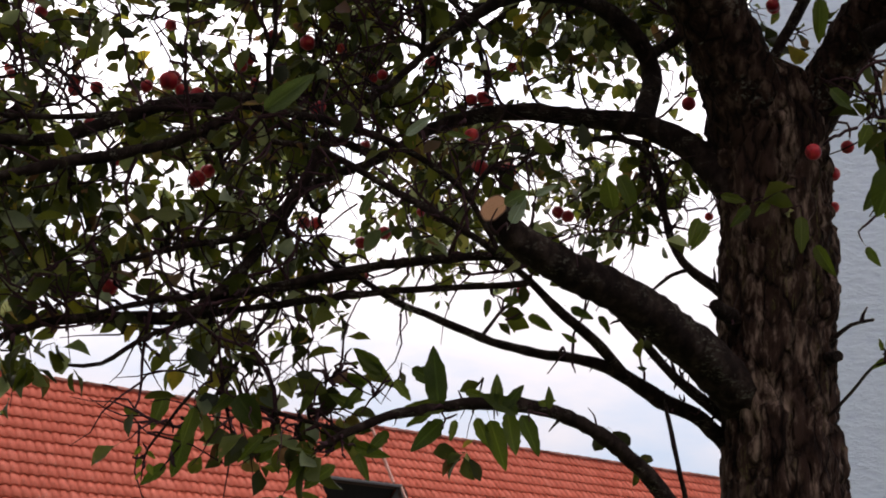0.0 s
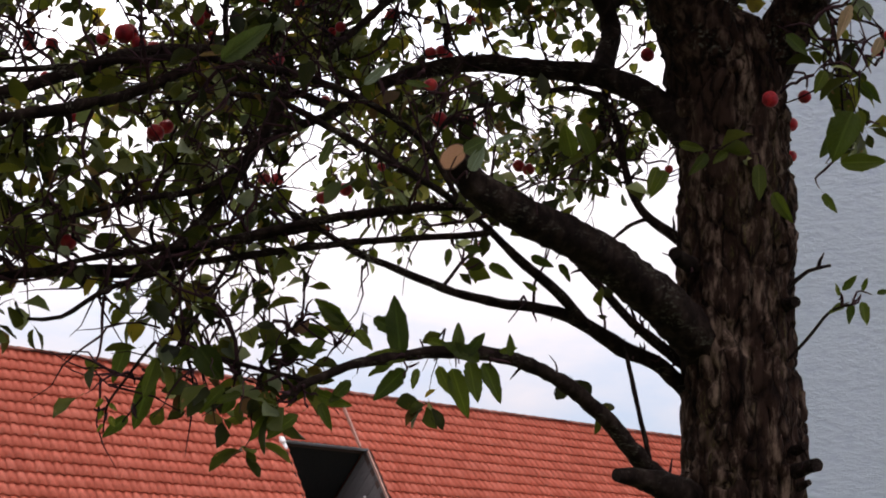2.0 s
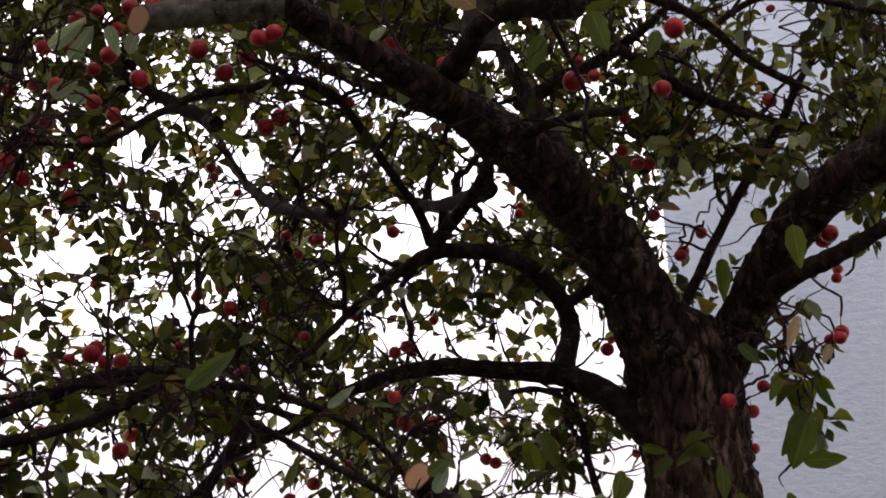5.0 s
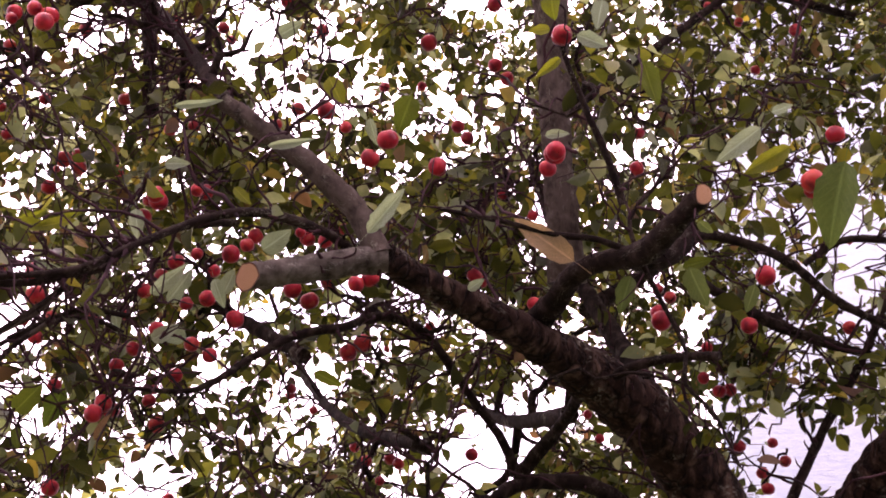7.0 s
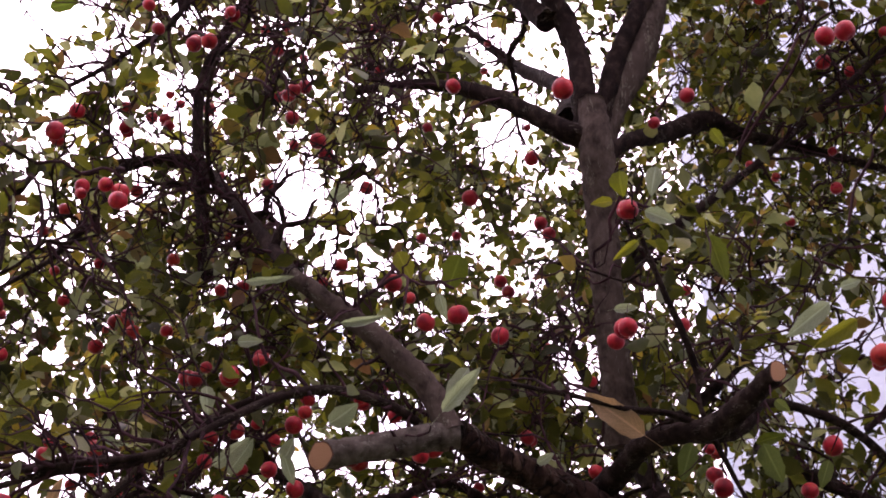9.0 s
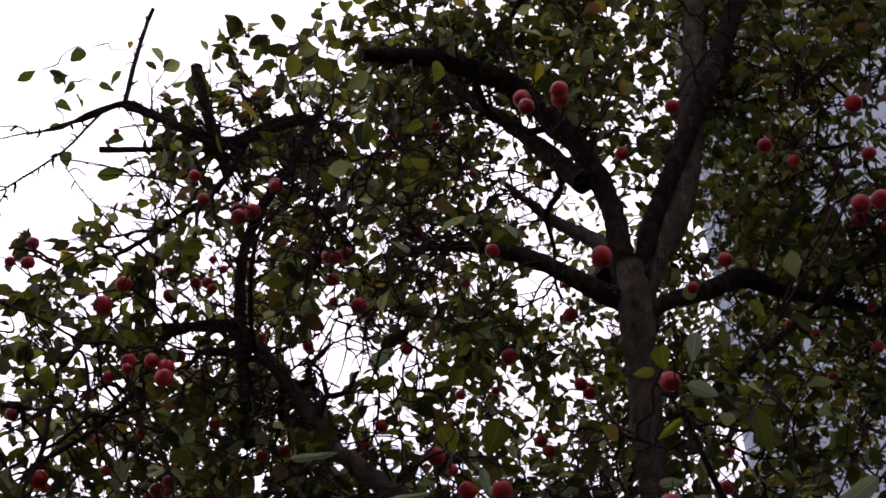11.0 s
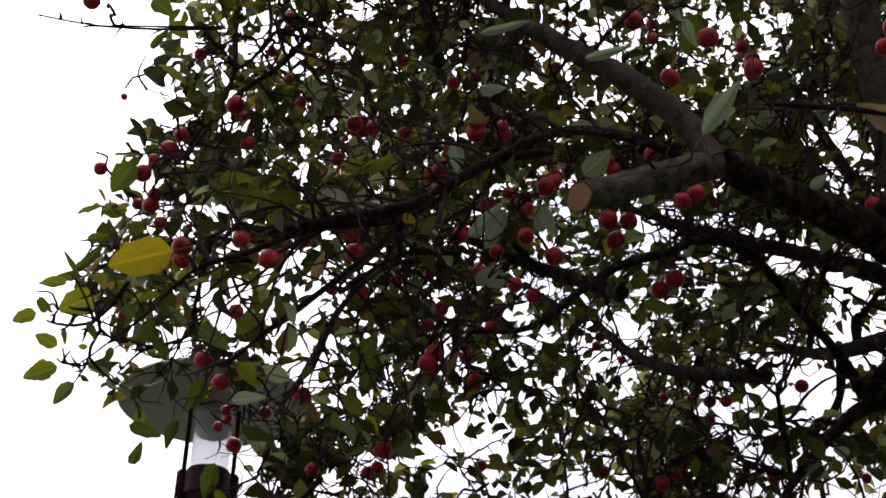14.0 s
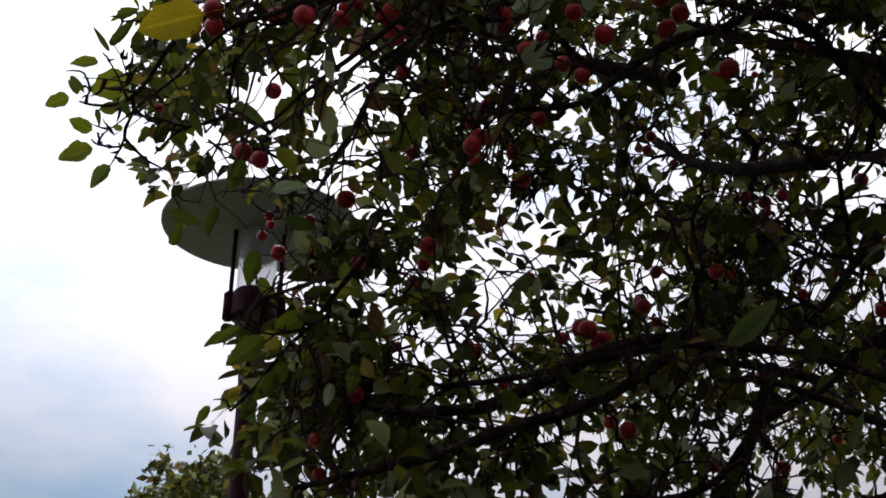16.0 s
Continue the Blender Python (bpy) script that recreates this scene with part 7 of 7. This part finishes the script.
single_leaves("lime", [(0.465, 1.458, 2.944, 0.385, 1.477, 2.904, 0.42), (0.082, 1.315, 3.127, 0.083, 1.331, 3.090, 1.00), (0.094, 1.460, 3.188, 0.057, 1.457, 3.179, 0.60), (0.079, 1.225, 2.914, 0.045, 1.234, 2.887, 0.40), (-0.723, 1.465, 2.781, -0.673, 1.461, 2.772, 0.50), (-0.694, 1.468, 2.776, -0.637, 1.455, 2.781, 0.42), (-0.271, 1.449, 3.064, -0.247, 1.468, 3.022, 0.80), (0.245, 1.328, 3.235, 0.267, 1.339, 3.204, 0.60), (-0.423, 1.552, 2.915, -0.394, 1.561, 2.888, 0.60), (-0.307, 1.902, 2.762, -0.256, 1.908, 2.738, 0.50), (-1.183, 1.543, 2.679, -1.223, 1.527, 2.674, 0.56), (-1.229, 1.631, 2.619, -1.259, 1.608, 2.630, 0.75), (-1.192, 1.579, 2.551, -1.239, 1.572, 2.529, 0.80)])
single_leaves("lime", [(-1.158, 1.593, 2.681, -1.214, 1.586, 2.657, 0.95), (-1.256, 1.596, 2.662, -1.292, 1.588, 2.647, 0.80), (-1.154, 1.590, 2.587, -1.166, 1.580, 2.585, 0.90), (-1.106, 1.573, 2.574, -1.110, 1.579, 2.548, 0.60), (-0.962, 1.464, 2.609, -0.945, 1.450, 2.622, 0.70), (-0.743, 1.506, 2.814, -0.700, 1.500, 2.824, 0.50), (-0.687, 1.516, 2.818, -0.648, 1.507, 2.831, 0.45), (-1.023, 1.849, 2.449, -1.002, 1.867, 2.410, 0.50), (-0.448, 1.853, 1.740, -0.455, 1.849, 1.726, 0.60), (-0.438, 1.855, 1.733, -0.425, 1.850, 1.723, 0.50), (-0.447, 1.858, 1.723, -0.452, 1.854, 1.708, 0.60), (-0.437, 1.860, 1.716, -0.426, 1.857, 1.700, 0.60), (-0.446, 1.863, 1.705, -0.453, 1.859, 1.692, 0.50)])
single_leaves("green", [(0.231, 1.389, 3.059, 0.253, 1.426, 2.992, 0.50), (-0.148, 1.972, 3.466, -0.176, 2.012, 3.395, 0.80), (-0.779, 1.766, 2.610, -0.731, 1.732, 2.644, 0.70), (0.291, 1.534, 2.762, 0.337, 1.519, 2.769, 0.50), (-1.212, 1.550, 2.631, -1.221, 1.530, 2.645, 0.60), (-1.189, 1.567, 2.612, -1.184, 1.575, 2.586, 0.40), (-1.157, 1.602, 2.566, -1.132, 1.608, 2.552, 0.50), (-1.168, 1.612, 2.548, -1.151, 1.612, 2.537, 0.50), (-1.081, 1.545, 2.629, -1.063, 1.553, 2.607, 0.90), (-1.050, 1.563, 2.611, -1.037, 1.574, 2.582, 0.70), (-1.040, 1.578, 2.589, -1.024, 1.593, 2.556, 0.50), (-1.146, 1.507, 2.667, -1.161, 1.477, 2.694, 0.25), (-1.207, 1.512, 2.637, -1.186, 1.523, 2.612, 0.40)])
single_leaves("green", [(-1.049, 1.437, 2.815, -1.083, 1.448, 2.769, 0.80), (-1.128, 1.482, 2.713, -1.089, 1.480, 2.716, 0.50), (-1.144, 1.502, 2.675, -1.100, 1.485, 2.703, 0.35), (-1.152, 1.766, 2.537, -1.099, 1.779, 2.518, 0.50), (-1.073, 1.778, 2.545, -1.097, 1.790, 2.502, 0.50), (-1.021, 1.826, 2.486, -1.041, 1.845, 2.432, 0.60), (-1.084, 1.881, 2.375, -1.120, 1.880, 2.348, 0.40), (-0.992, 1.668, 2.559, -1.016, 1.681, 2.514, 0.70), (-0.890, 2.347, 2.947, -0.925, 2.379, 2.866, 0.60), (-1.107, 1.578, 2.567, -1.119, 1.577, 2.548, 0.60), (-1.138, 1.546, 2.607, -1.125, 1.557, 2.577, 0.50), (-1.004, 1.894, 2.576, -0.947, 1.907, 2.561, 0.50), (-0.817, 1.894, 2.644, -0.810, 1.908, 2.607, 0.60)])
single_leaves("green", [(0.231, 1.897, 2.149, 0.218, 1.874, 2.197, 0.70), (-0.373, 1.836, 1.798, -0.391, 1.845, 1.742, 0.50), (-0.322, 1.881, 1.826, -0.285, 1.888, 1.778, 0.80), (-0.268, 1.903, 1.756, -0.282, 1.902, 1.730, 0.70), (0.668, 1.821, 2.263, 0.693, 1.823, 2.228, 0.36), (0.637, 1.790, 2.200, 0.608, 1.807, 2.130, 0.75), (0.608, 1.818, 2.277, 0.593, 1.822, 2.241, 0.60), (0.522, 1.759, 2.455, 0.525, 1.773, 2.390, 0.45), (0.546, 1.803, 2.327, 0.579, 1.804, 2.295, 0.60), (0.606, 1.649, 2.460, 0.614, 1.663, 2.394, 0.55), (-1.194, 1.730, 4.440, -1.219, 1.730, 4.392, 0.80), (-1.265, 1.730, 4.353, -1.207, 1.730, 4.337, 0.40), (-1.219, 1.730, 4.234, -1.179, 1.730, 4.202, 0.60)])
single_leaves("green", [(-1.190, 1.730, 4.304, -1.208, 1.730, 4.269, 0.60), (-0.906, 1.730, 4.335, -0.856, 1.730, 4.259, 0.90), (-0.872, 1.730, 4.235, -0.836, 1.730, 4.176, 0.80), (-1.160, 1.730, 4.051, -1.141, 1.730, 3.983, 0.50), (-1.069, 1.730, 3.966, -1.006, 1.730, 3.986, 0.60), (-1.216, 1.730, 4.134, -1.191, 1.730, 4.151, 0.60), (-0.760, 1.730, 4.397, -0.736, 1.730, 4.459, 0.50), (-0.721, 1.730, 4.401, -0.707, 1.730, 4.327, 0.50), (-0.952, 1.730, 3.824, -0.983, 1.730, 3.881, 0.60), (-1.086, 1.730, 4.353, -1.100, 1.730, 4.300, 0.40), (-0.948, 1.730, 4.292, -0.915, 1.730, 4.309, 0.50), (-0.819, 1.730, 4.276, -0.783, 1.730, 4.267, 0.40), (-1.129, 1.730, 4.303, -1.089, 1.730, 4.276, 0.50)])
single_leaves("green", [(-0.948, 1.730, 4.227, -0.908, 1.730, 4.244, 0.50), (-0.998, 1.140, 3.012, -1.022, 1.172, 2.961, 0.30), (-1.005, 1.109, 3.045, -1.035, 1.132, 3.004, 0.35), (-1.001, 1.101, 3.054, -0.967, 1.108, 3.040, 0.60), (-0.950, 1.218, 3.006, -0.973, 1.231, 2.977, 0.50), (-0.967, 1.253, 2.966, -0.937, 1.266, 2.943, 0.90), (-0.980, 1.299, 2.913, -0.950, 1.279, 2.927, 0.40)])
single_leaves("dry", [(0.128, 1.577, 2.798, 0.031, 1.532, 2.848, 0.45), (-0.812, 1.627, 2.689, -0.788, 1.600, 2.727, 0.42), (-0.673, 1.572, 2.829, -0.650, 1.579, 2.811, 0.50), (0.626, 1.739, 2.349, 0.607, 1.751, 2.294, 0.36), (0.691, 1.798, 2.326, 0.677, 1.801, 2.295, 0.60)])
single_leaves("green", [(-1.002, 1.744, 2.315, -1.042, 1.739, 2.287, 0.42), (-0.970, 1.760, 2.302, -1.026, 1.759, 2.260, 0.60), (-0.874, 1.774, 2.319, -0.911, 1.766, 2.296, 0.60), (-1.061, 1.789, 2.212, -1.081, 1.790, 2.182, 0.50), (-0.958, 1.789, 2.256, -0.993, 1.793, 2.214, 0.60), (-0.845, 1.810, 2.268, -0.854, 1.822, 2.223, 0.60), (-0.902, 1.745, 2.357, -0.865, 1.738, 2.364, 0.50), (-0.992, 1.801, 2.220, -1.016, 1.800, 2.191, 0.60), (-0.922, 1.756, 2.330, -0.877, 1.757, 2.327, 0.60), (-1.090, 1.663, 2.420, -1.067, 1.644, 2.442, 0.60), (-0.831, 1.790, 2.309, -0.801, 1.809, 2.269, 0.50)])
single_leaves("lime", [(-0.953, 1.762, 2.306, -0.894, 1.746, 2.338, 0.60), (-0.945, 1.784, 2.270, -0.962, 1.790, 2.233, 0.70)])
single_leaves("pale", [(-0.882, 1.815, 2.243, -0.892, 1.821, 2.209, 0.60), (-0.943, 1.774, 2.289, -0.921, 1.780, 2.267, 0.60)])
single_leaves("light", [(-1.010, 1.803, 2.209, -0.992, 1.810, 2.184, 0.60)])
single_leaves("dry", [(-0.919, 1.743, 2.353, -0.908, 1.749, 2.326, 0.50)])
single_leaves("yellow", [(-0.935, 1.373, 2.601, -1.022, 1.358, 2.577, 0.74)])
single_leaves("green", [(-0.113, 1.940, 1.884, -0.167, 1.930, 1.892), (-0.113, 1.940, 1.879, -0.131, 1.930, 1.928), (-0.094, 1.940, 1.872, -0.085, 1.930, 1.822), (-0.138, 1.940, 1.861, -0.185, 1.930, 1.867), (-0.142, 1.940, 1.856, -0.150, 1.930, 1.819), (-0.153, 1.940, 1.825, -0.189, 1.930, 1.837), (-0.024, 1.940, 1.831, -0.086, 1.930, 1.894), (-0.016, 1.940, 1.831, -0.062, 1.930, 1.861), (0.061, 1.940, 1.835, 0.019, 1.930, 1.868), (0.074, 1.940, 1.836, 0.098, 1.930, 1.878), (0.143, 1.940, 1.839, 0.113, 1.930, 1.862), (0.096, 1.940, 1.828, 0.077, 1.930, 1.759), (0.002, 1.940, 1.815, -0.013, 1.930, 1.778), (-0.099, 1.940, 1.793, -0.123, 1.930, 1.737)])
single_leaves("green", [(-0.149, 1.940, 1.773, -0.105, 1.930, 1.753), (-0.215, 1.940, 1.740, -0.209, 1.930, 1.693), (0.734, 2.100, 2.322, 0.696, 2.090, 2.212), (0.720, 2.100, 2.229, 0.734, 2.090, 2.154), (0.757, 2.100, 2.383, 0.788, 2.090, 2.343), (0.688, 2.100, 2.172, 0.692, 2.090, 2.134), (0.440, 2.100, 2.253, 0.482, 2.090, 2.235), (0.489, 2.100, 2.236, 0.462, 2.090, 2.173), (0.524, 2.100, 2.242, 0.516, 2.090, 2.187), (0.578, 2.100, 2.222, 0.556, 2.090, 2.157), (0.602, 2.100, 2.171, 0.598, 2.090, 2.097), (0.403, 2.100, 2.210, 0.385, 2.090, 2.159), (0.719, 2.120, 2.007, 0.748, 2.110, 2.030), (0.754, 2.120, 2.007, 0.773, 2.110, 2.023)])
single_leaves("green", [(0.778, 2.120, 2.003, 0.809, 2.110, 1.991), (0.722, 2.120, 1.982, 0.695, 2.110, 1.954), (0.734, 2.120, 1.983, 0.735, 2.110, 1.945), (0.752, 2.120, 1.988, 0.753, 2.110, 1.937), (0.712, 2.120, 1.997, 0.709, 2.110, 2.022), (0.081, 1.970, 1.836, 0.089, 1.960, 1.761), (0.103, 1.970, 1.833, 0.117, 1.960, 1.754), (0.034, 1.970, 1.825, 0.029, 1.960, 1.758), (0.055, 1.970, 1.822, 0.052, 1.960, 1.749), (-0.018, 1.970, 1.819, -0.011, 1.960, 1.752), (-0.036, 1.970, 1.827, -0.044, 1.960, 1.777), (-0.070, 1.970, 1.897, -0.011, 1.960, 1.848), (-0.150, 1.970, 1.911, -0.099, 1.960, 1.871), (-0.187, 1.970, 1.874, -0.149, 1.960, 1.838)])
single_leaves("green", [(0.128, 1.970, 1.852, 0.153, 1.960, 1.855), (0.015, 1.970, 1.864, 0.058, 1.960, 1.873), (-0.153, 1.970, 1.902, -0.170, 1.960, 1.903), (-0.171, 1.900, 1.733, -0.204, 1.890, 1.684), (-0.139, 1.900, 1.751, -0.128, 1.890, 1.715), (-0.256, 1.900, 1.762, -0.277, 1.890, 1.718), (-0.341, 1.900, 1.767, -0.331, 1.890, 1.724), (-0.392, 1.900, 1.782, -0.425, 1.890, 1.712), (-0.420, 1.900, 1.722, -0.455, 1.890, 1.677), (-0.212, 1.900, 1.841, -0.225, 1.890, 1.804), (-0.282, 1.900, 1.770, -0.302, 1.890, 1.725), (-0.330, 1.900, 1.836, -0.367, 1.890, 1.798), (-0.431, 1.900, 1.831, -0.398, 1.890, 1.780), (0.252, 2.000, 2.244, 0.242, 1.990, 2.177)])
single_leaves("green", [(0.396, 2.000, 2.168, 0.370, 1.990, 2.125), (0.110, 2.000, 1.997, 0.124, 1.990, 1.958), (0.046, 2.000, 2.022, 0.038, 1.990, 1.991), (0.177, 2.000, 2.014, 0.204, 1.990, 1.990), (0.188, 2.000, 1.959, 0.160, 1.990, 1.951), (0.223, 2.000, 2.003, 0.236, 1.990, 1.964), (0.069, 2.000, 2.023, 0.074, 1.990, 1.993)])


TEMPLATES = [leaf_template(f, c) for f, c in ((0.6, 0.2), (0.3, 0.35), (0.85, 0.25), (0.5, -0.1))]
leaf_array = np.array(leaf_rows)
# most leaves between the camera's positions and fruit, single leaves, lamp or thick limbs are dropped
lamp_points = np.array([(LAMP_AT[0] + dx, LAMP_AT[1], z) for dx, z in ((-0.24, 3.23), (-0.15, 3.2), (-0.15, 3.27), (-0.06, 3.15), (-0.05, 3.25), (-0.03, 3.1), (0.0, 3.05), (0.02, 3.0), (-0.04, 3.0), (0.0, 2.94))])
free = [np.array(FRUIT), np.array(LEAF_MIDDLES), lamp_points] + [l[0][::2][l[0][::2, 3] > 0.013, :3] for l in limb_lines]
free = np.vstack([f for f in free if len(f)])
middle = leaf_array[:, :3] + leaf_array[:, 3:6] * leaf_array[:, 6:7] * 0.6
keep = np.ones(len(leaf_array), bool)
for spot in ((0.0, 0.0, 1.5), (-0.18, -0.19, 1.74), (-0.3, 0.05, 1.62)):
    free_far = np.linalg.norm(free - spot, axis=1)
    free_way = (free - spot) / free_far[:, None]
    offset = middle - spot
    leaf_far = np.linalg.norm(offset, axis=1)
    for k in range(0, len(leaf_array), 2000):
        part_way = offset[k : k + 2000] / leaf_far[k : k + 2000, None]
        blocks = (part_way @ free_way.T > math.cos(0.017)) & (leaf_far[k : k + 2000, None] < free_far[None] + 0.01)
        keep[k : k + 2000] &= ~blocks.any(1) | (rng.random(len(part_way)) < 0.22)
offset = middle - VIEWPOINT
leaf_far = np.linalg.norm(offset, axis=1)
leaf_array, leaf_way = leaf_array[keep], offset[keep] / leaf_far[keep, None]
# thinned places, as cones cast from the viewpoint
tip_way = np.array([t[-1, :3] for t in twig_lines]) - VIEWPOINT
tip_way /= np.linalg.norm(tip_way, axis=1)[:, None]
keep, keep_twig = np.ones(len(leaf_array), bool), np.ones(len(twig_lines), bool)
for x, y, z, radius, share in GAPS:
    way = np.array((x, y, z)) - VIEWPOINT
    far = np.linalg.norm(way)
    angle = radius / far
    within = np.arccos(np.clip(leaf_way @ way / far, -1, 1)) / angle
    keep &= rng.random(len(keep)) > (1 - share) * np.clip(2.6 - 1.8 * within, 0, 1)
    within = np.arccos(np.clip(tip_way @ way / far, -1, 1)) / angle
    keep_twig &= rng.random(len(keep_twig)) > 1.0 * (1 - share) * np.clip(2.6 - 1.8 * within, 0, 1)
# most twigs that cross thick limbs as seen from two camera positions are dropped
stout = np.vstack([l[0][::2][l[0][::2, 3] > 0.018, :3] for l in limb_lines])
twig_mid = np.array([t[len(t) // 2, :3] for t in twig_lines])
for spot in ((0.0, 0.0, 1.5), (-0.18, -0.19, 1.74)):
    stout_far, mid_far = np.linalg.norm(stout - spot, axis=1), np.linalg.norm(twig_mid - spot, axis=1)
    close = ((twig_mid - spot) / mid_far[:, None]) @ ((stout - spot) / stout_far[:, None]).T > math.cos(0.014)
    across = (close & (mid_far[:, None] < stout_far[None] - 0.035)).any(1)
    keep_twig &= ~across | (rng.random(len(across)) < 0.2)
keep_twig[GROWN:] = True
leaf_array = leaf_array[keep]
twig_lines = [t for t, k in zip(twig_lines, keep_twig) if k]
# nothing hangs in the air: spurs and leaves that lost their twig go with it
wood_at = np.vstack([l[0][:, :3] for l in limb_lines] + [t[:, :3] for t in twig_lines])
owner = np.concatenate([np.full(len(l[0]), -1) for l in limb_lines] + [np.full(len(t), k) for k, t in enumerate(twig_lines)])
tree_of_wood = kdtree.KDTree(len(wood_at))
for k, p in enumerate(wood_at):
    tree_of_wood.insert(p, k)
tree_of_wood.balance()
limb_radius = np.concatenate([l[0][:, 3] for l in limb_lines])
held = []
for k, t in enumerate(twig_lines):
    near = tree_of_wood.find_range(t[0, :3], 0.05)
    held.append(any(owner[q] != k and d < (limb_radius[q] + 0.02 if owner[q] < 0 else 0.02) for _, q, d in near) or len(near) == 0 and t[0, 3] > 0.004)
twig_lines = [t for t, h in zip(twig_lines, held) if h]
leaf_array = leaf_array[[tree_of_wood.find(p)[2] < 0.04 for p in leaf_array[:, :3]]]
gap_near = np.linalg.norm(leaf_array[:, :3] - np.array((-0.1, 0.6, 2.3)), axis=1)
order = np.argsort(gap_near)
single = set(order[:300].tolist())
LEAF_MESHES = []
for tv, tf in TEMPLATES:
    me = arrays_to_mesh("leaf", tv, tf)
    me.materials.append(LEAF_SINGLE)
    me.polygons.foreach_set("use_smooth", [True] * len(me.polygons))
    LEAF_MESHES.append(me)
vs, fs, base = [], [], 0
for i, row in enumerate(leaf_array):
    turn = leaf_turn(row[3:6], rng.normal(0, 0.75, 3))
    kind = rng.integers(0, 4)
    if i in single:
        ob = new("leaf", LEAF_MESHES[kind])
        ob.parent = tree
        m = Matrix(turn.T.tolist()).to_4x4() @ Matrix.Diagonal((row[6], row[6], row[6], 1))
        m.translation = Vector(row[:3] - TREE_AT + turn[0] * row[6] * 0.3)
        ob.matrix_local = m
        continue
    tv, tf = TEMPLATES[kind]
    vs.append(((tv + (0.3, 0, 0)) * row[6] * (1, rng.uniform(0.85, 1.2), 1)) @ turn + row[:3] - TREE_AT)
    fs.append(tf + base)
    base += len(tv)
foliage = link("foliage", arrays_to_mesh("foliage", np.vstack(vs), np.vstack(fs)), LEAF, tree, "dense green leaves, some yellowing")
foliage["kind"] = "stuff"
vs, fs, base = [], [], 0
for t in twig_lines:
    v, f = tube_arrays(t, 5)
    vs.append(v - TREE_AT)
    fs.append(f + base)
    base += len(v)
growth = link("young_growth_wood", arrays_to_mesh("young_growth_wood", np.vstack(vs), np.vstack(fs)), TWIG, tree, "thin dark twigs and spurs")
growth["kind"] = "stuff"

# ---------------------------------------------------------------- roof tiles of the barn
def tile_mesh(island):
    """One pantile, 1 wide and 1 long in its own axes, with its roll and a thick lower edge."""
    xs = np.linspace(0, 1, 7)
    prof = np.array([0.5, 0.72, 0.75, 0.5, 0.12, 0.0, 0.25])
    v = [(x, d, h + lift) for d, lift in ((-0.06, 0.0), (1.05, 0.95), (1.05, 0.62), (0.75, 0.35)) for x, h in zip(xs * 1.06, prof)]
    f = [(i + 7 * k, i + 7 * k + 7, i + 7 * k + 8, i + 7 * k + 1) for k in range(3) for i in range(6)]
    return np.array(v), np.array(f)


TILE_W, TILE_D, TILE_H = 0.2, 0.34, 0.052
tv, tf = tile_mesh(False)
tv = tv * (TILE_W, TILE_D, TILE_H)
one_tile = arrays_to_mesh("roof_tile", tv, tf)
one_tile.materials.append(TILE)
one_tile.polygons.foreach_set("use_smooth", [True] * 6 + [False] * 12)
vs, fs, base, made = [], [], 0, 0
for k in range(int((ROOF_TO - ROOF_FROM) / TILE_W)):
    s = ROOF_FROM + k * TILE_W
    for row in range(17):
        d = row * TILE_D
        if OPEN_FROM - 0.12 < s < OPEN_TO - 0.03 and OPEN_TOP - 0.25 < d < OPEN_END:
            continue
        lift = 0.035 if OPEN_FROM - 0.12 < s < 9.8 and d < OPEN_TOP else 0.0
        at = np.array((s + rng.normal(0, 0.002), d + rng.normal(0, 0.003), -0.03 + lift + rng.normal(0, 0.0015)))
        if 0.6 < s < 11.0 and row < 9 and made < 300:
            ob = new("roof_tile", one_tile)
            ob.parent = roof
            ob.matrix_local = Matrix.Translation(at)
            made += 1
            continue
        vs.append(tv + at)
        fs.append(tf + base)
        base += len(tv)
field = link("roof_tiles", arrays_to_mesh("roof_tiles", np.vstack(vs), np.vstack(fs)), TILE_JOINED, roof, "rows of orange-red pantiles")
field["kind"] = "stuff"
# ridge caps
bm = bmesh.new()
rings = []
for i in range(9):
    a = math.pi * i / 8
    rings.append([bm.verts.new((x, 0.1 * math.cos(a) * q, 0.02 + 0.085 * math.sin(a) * q)) for x, q in ((0, 1.0), (0.38, 0.86))])
for a, b in zip(rings, rings[1:]):
    bm.faces.new((a[0], b[0], b[1], a[1]))
bmesh.ops.solidify(bm, geom=bm.faces[:], thickness=0.015)
cap = bpy.data.meshes.new("ridge_tile")
bm.to_mesh(cap)
bm.free()
cap.materials.append(plain_material("ridge_clay", (0.36, 0.14, 0.1), 0.75, 0, 0.2, 14))
for k in range(int((ROOF_TO - ROOF_FROM) / 0.36)):
    ob = new("ridge_tile", cap)
    ob.parent = barn
    ob.matrix_local = m_wall @ Matrix.Translation((ROOF_FROM + 0.36 * k, 0, RIDGE_Z - 0.015)) @ Matrix.Rotation(0.01, 4, "Y")
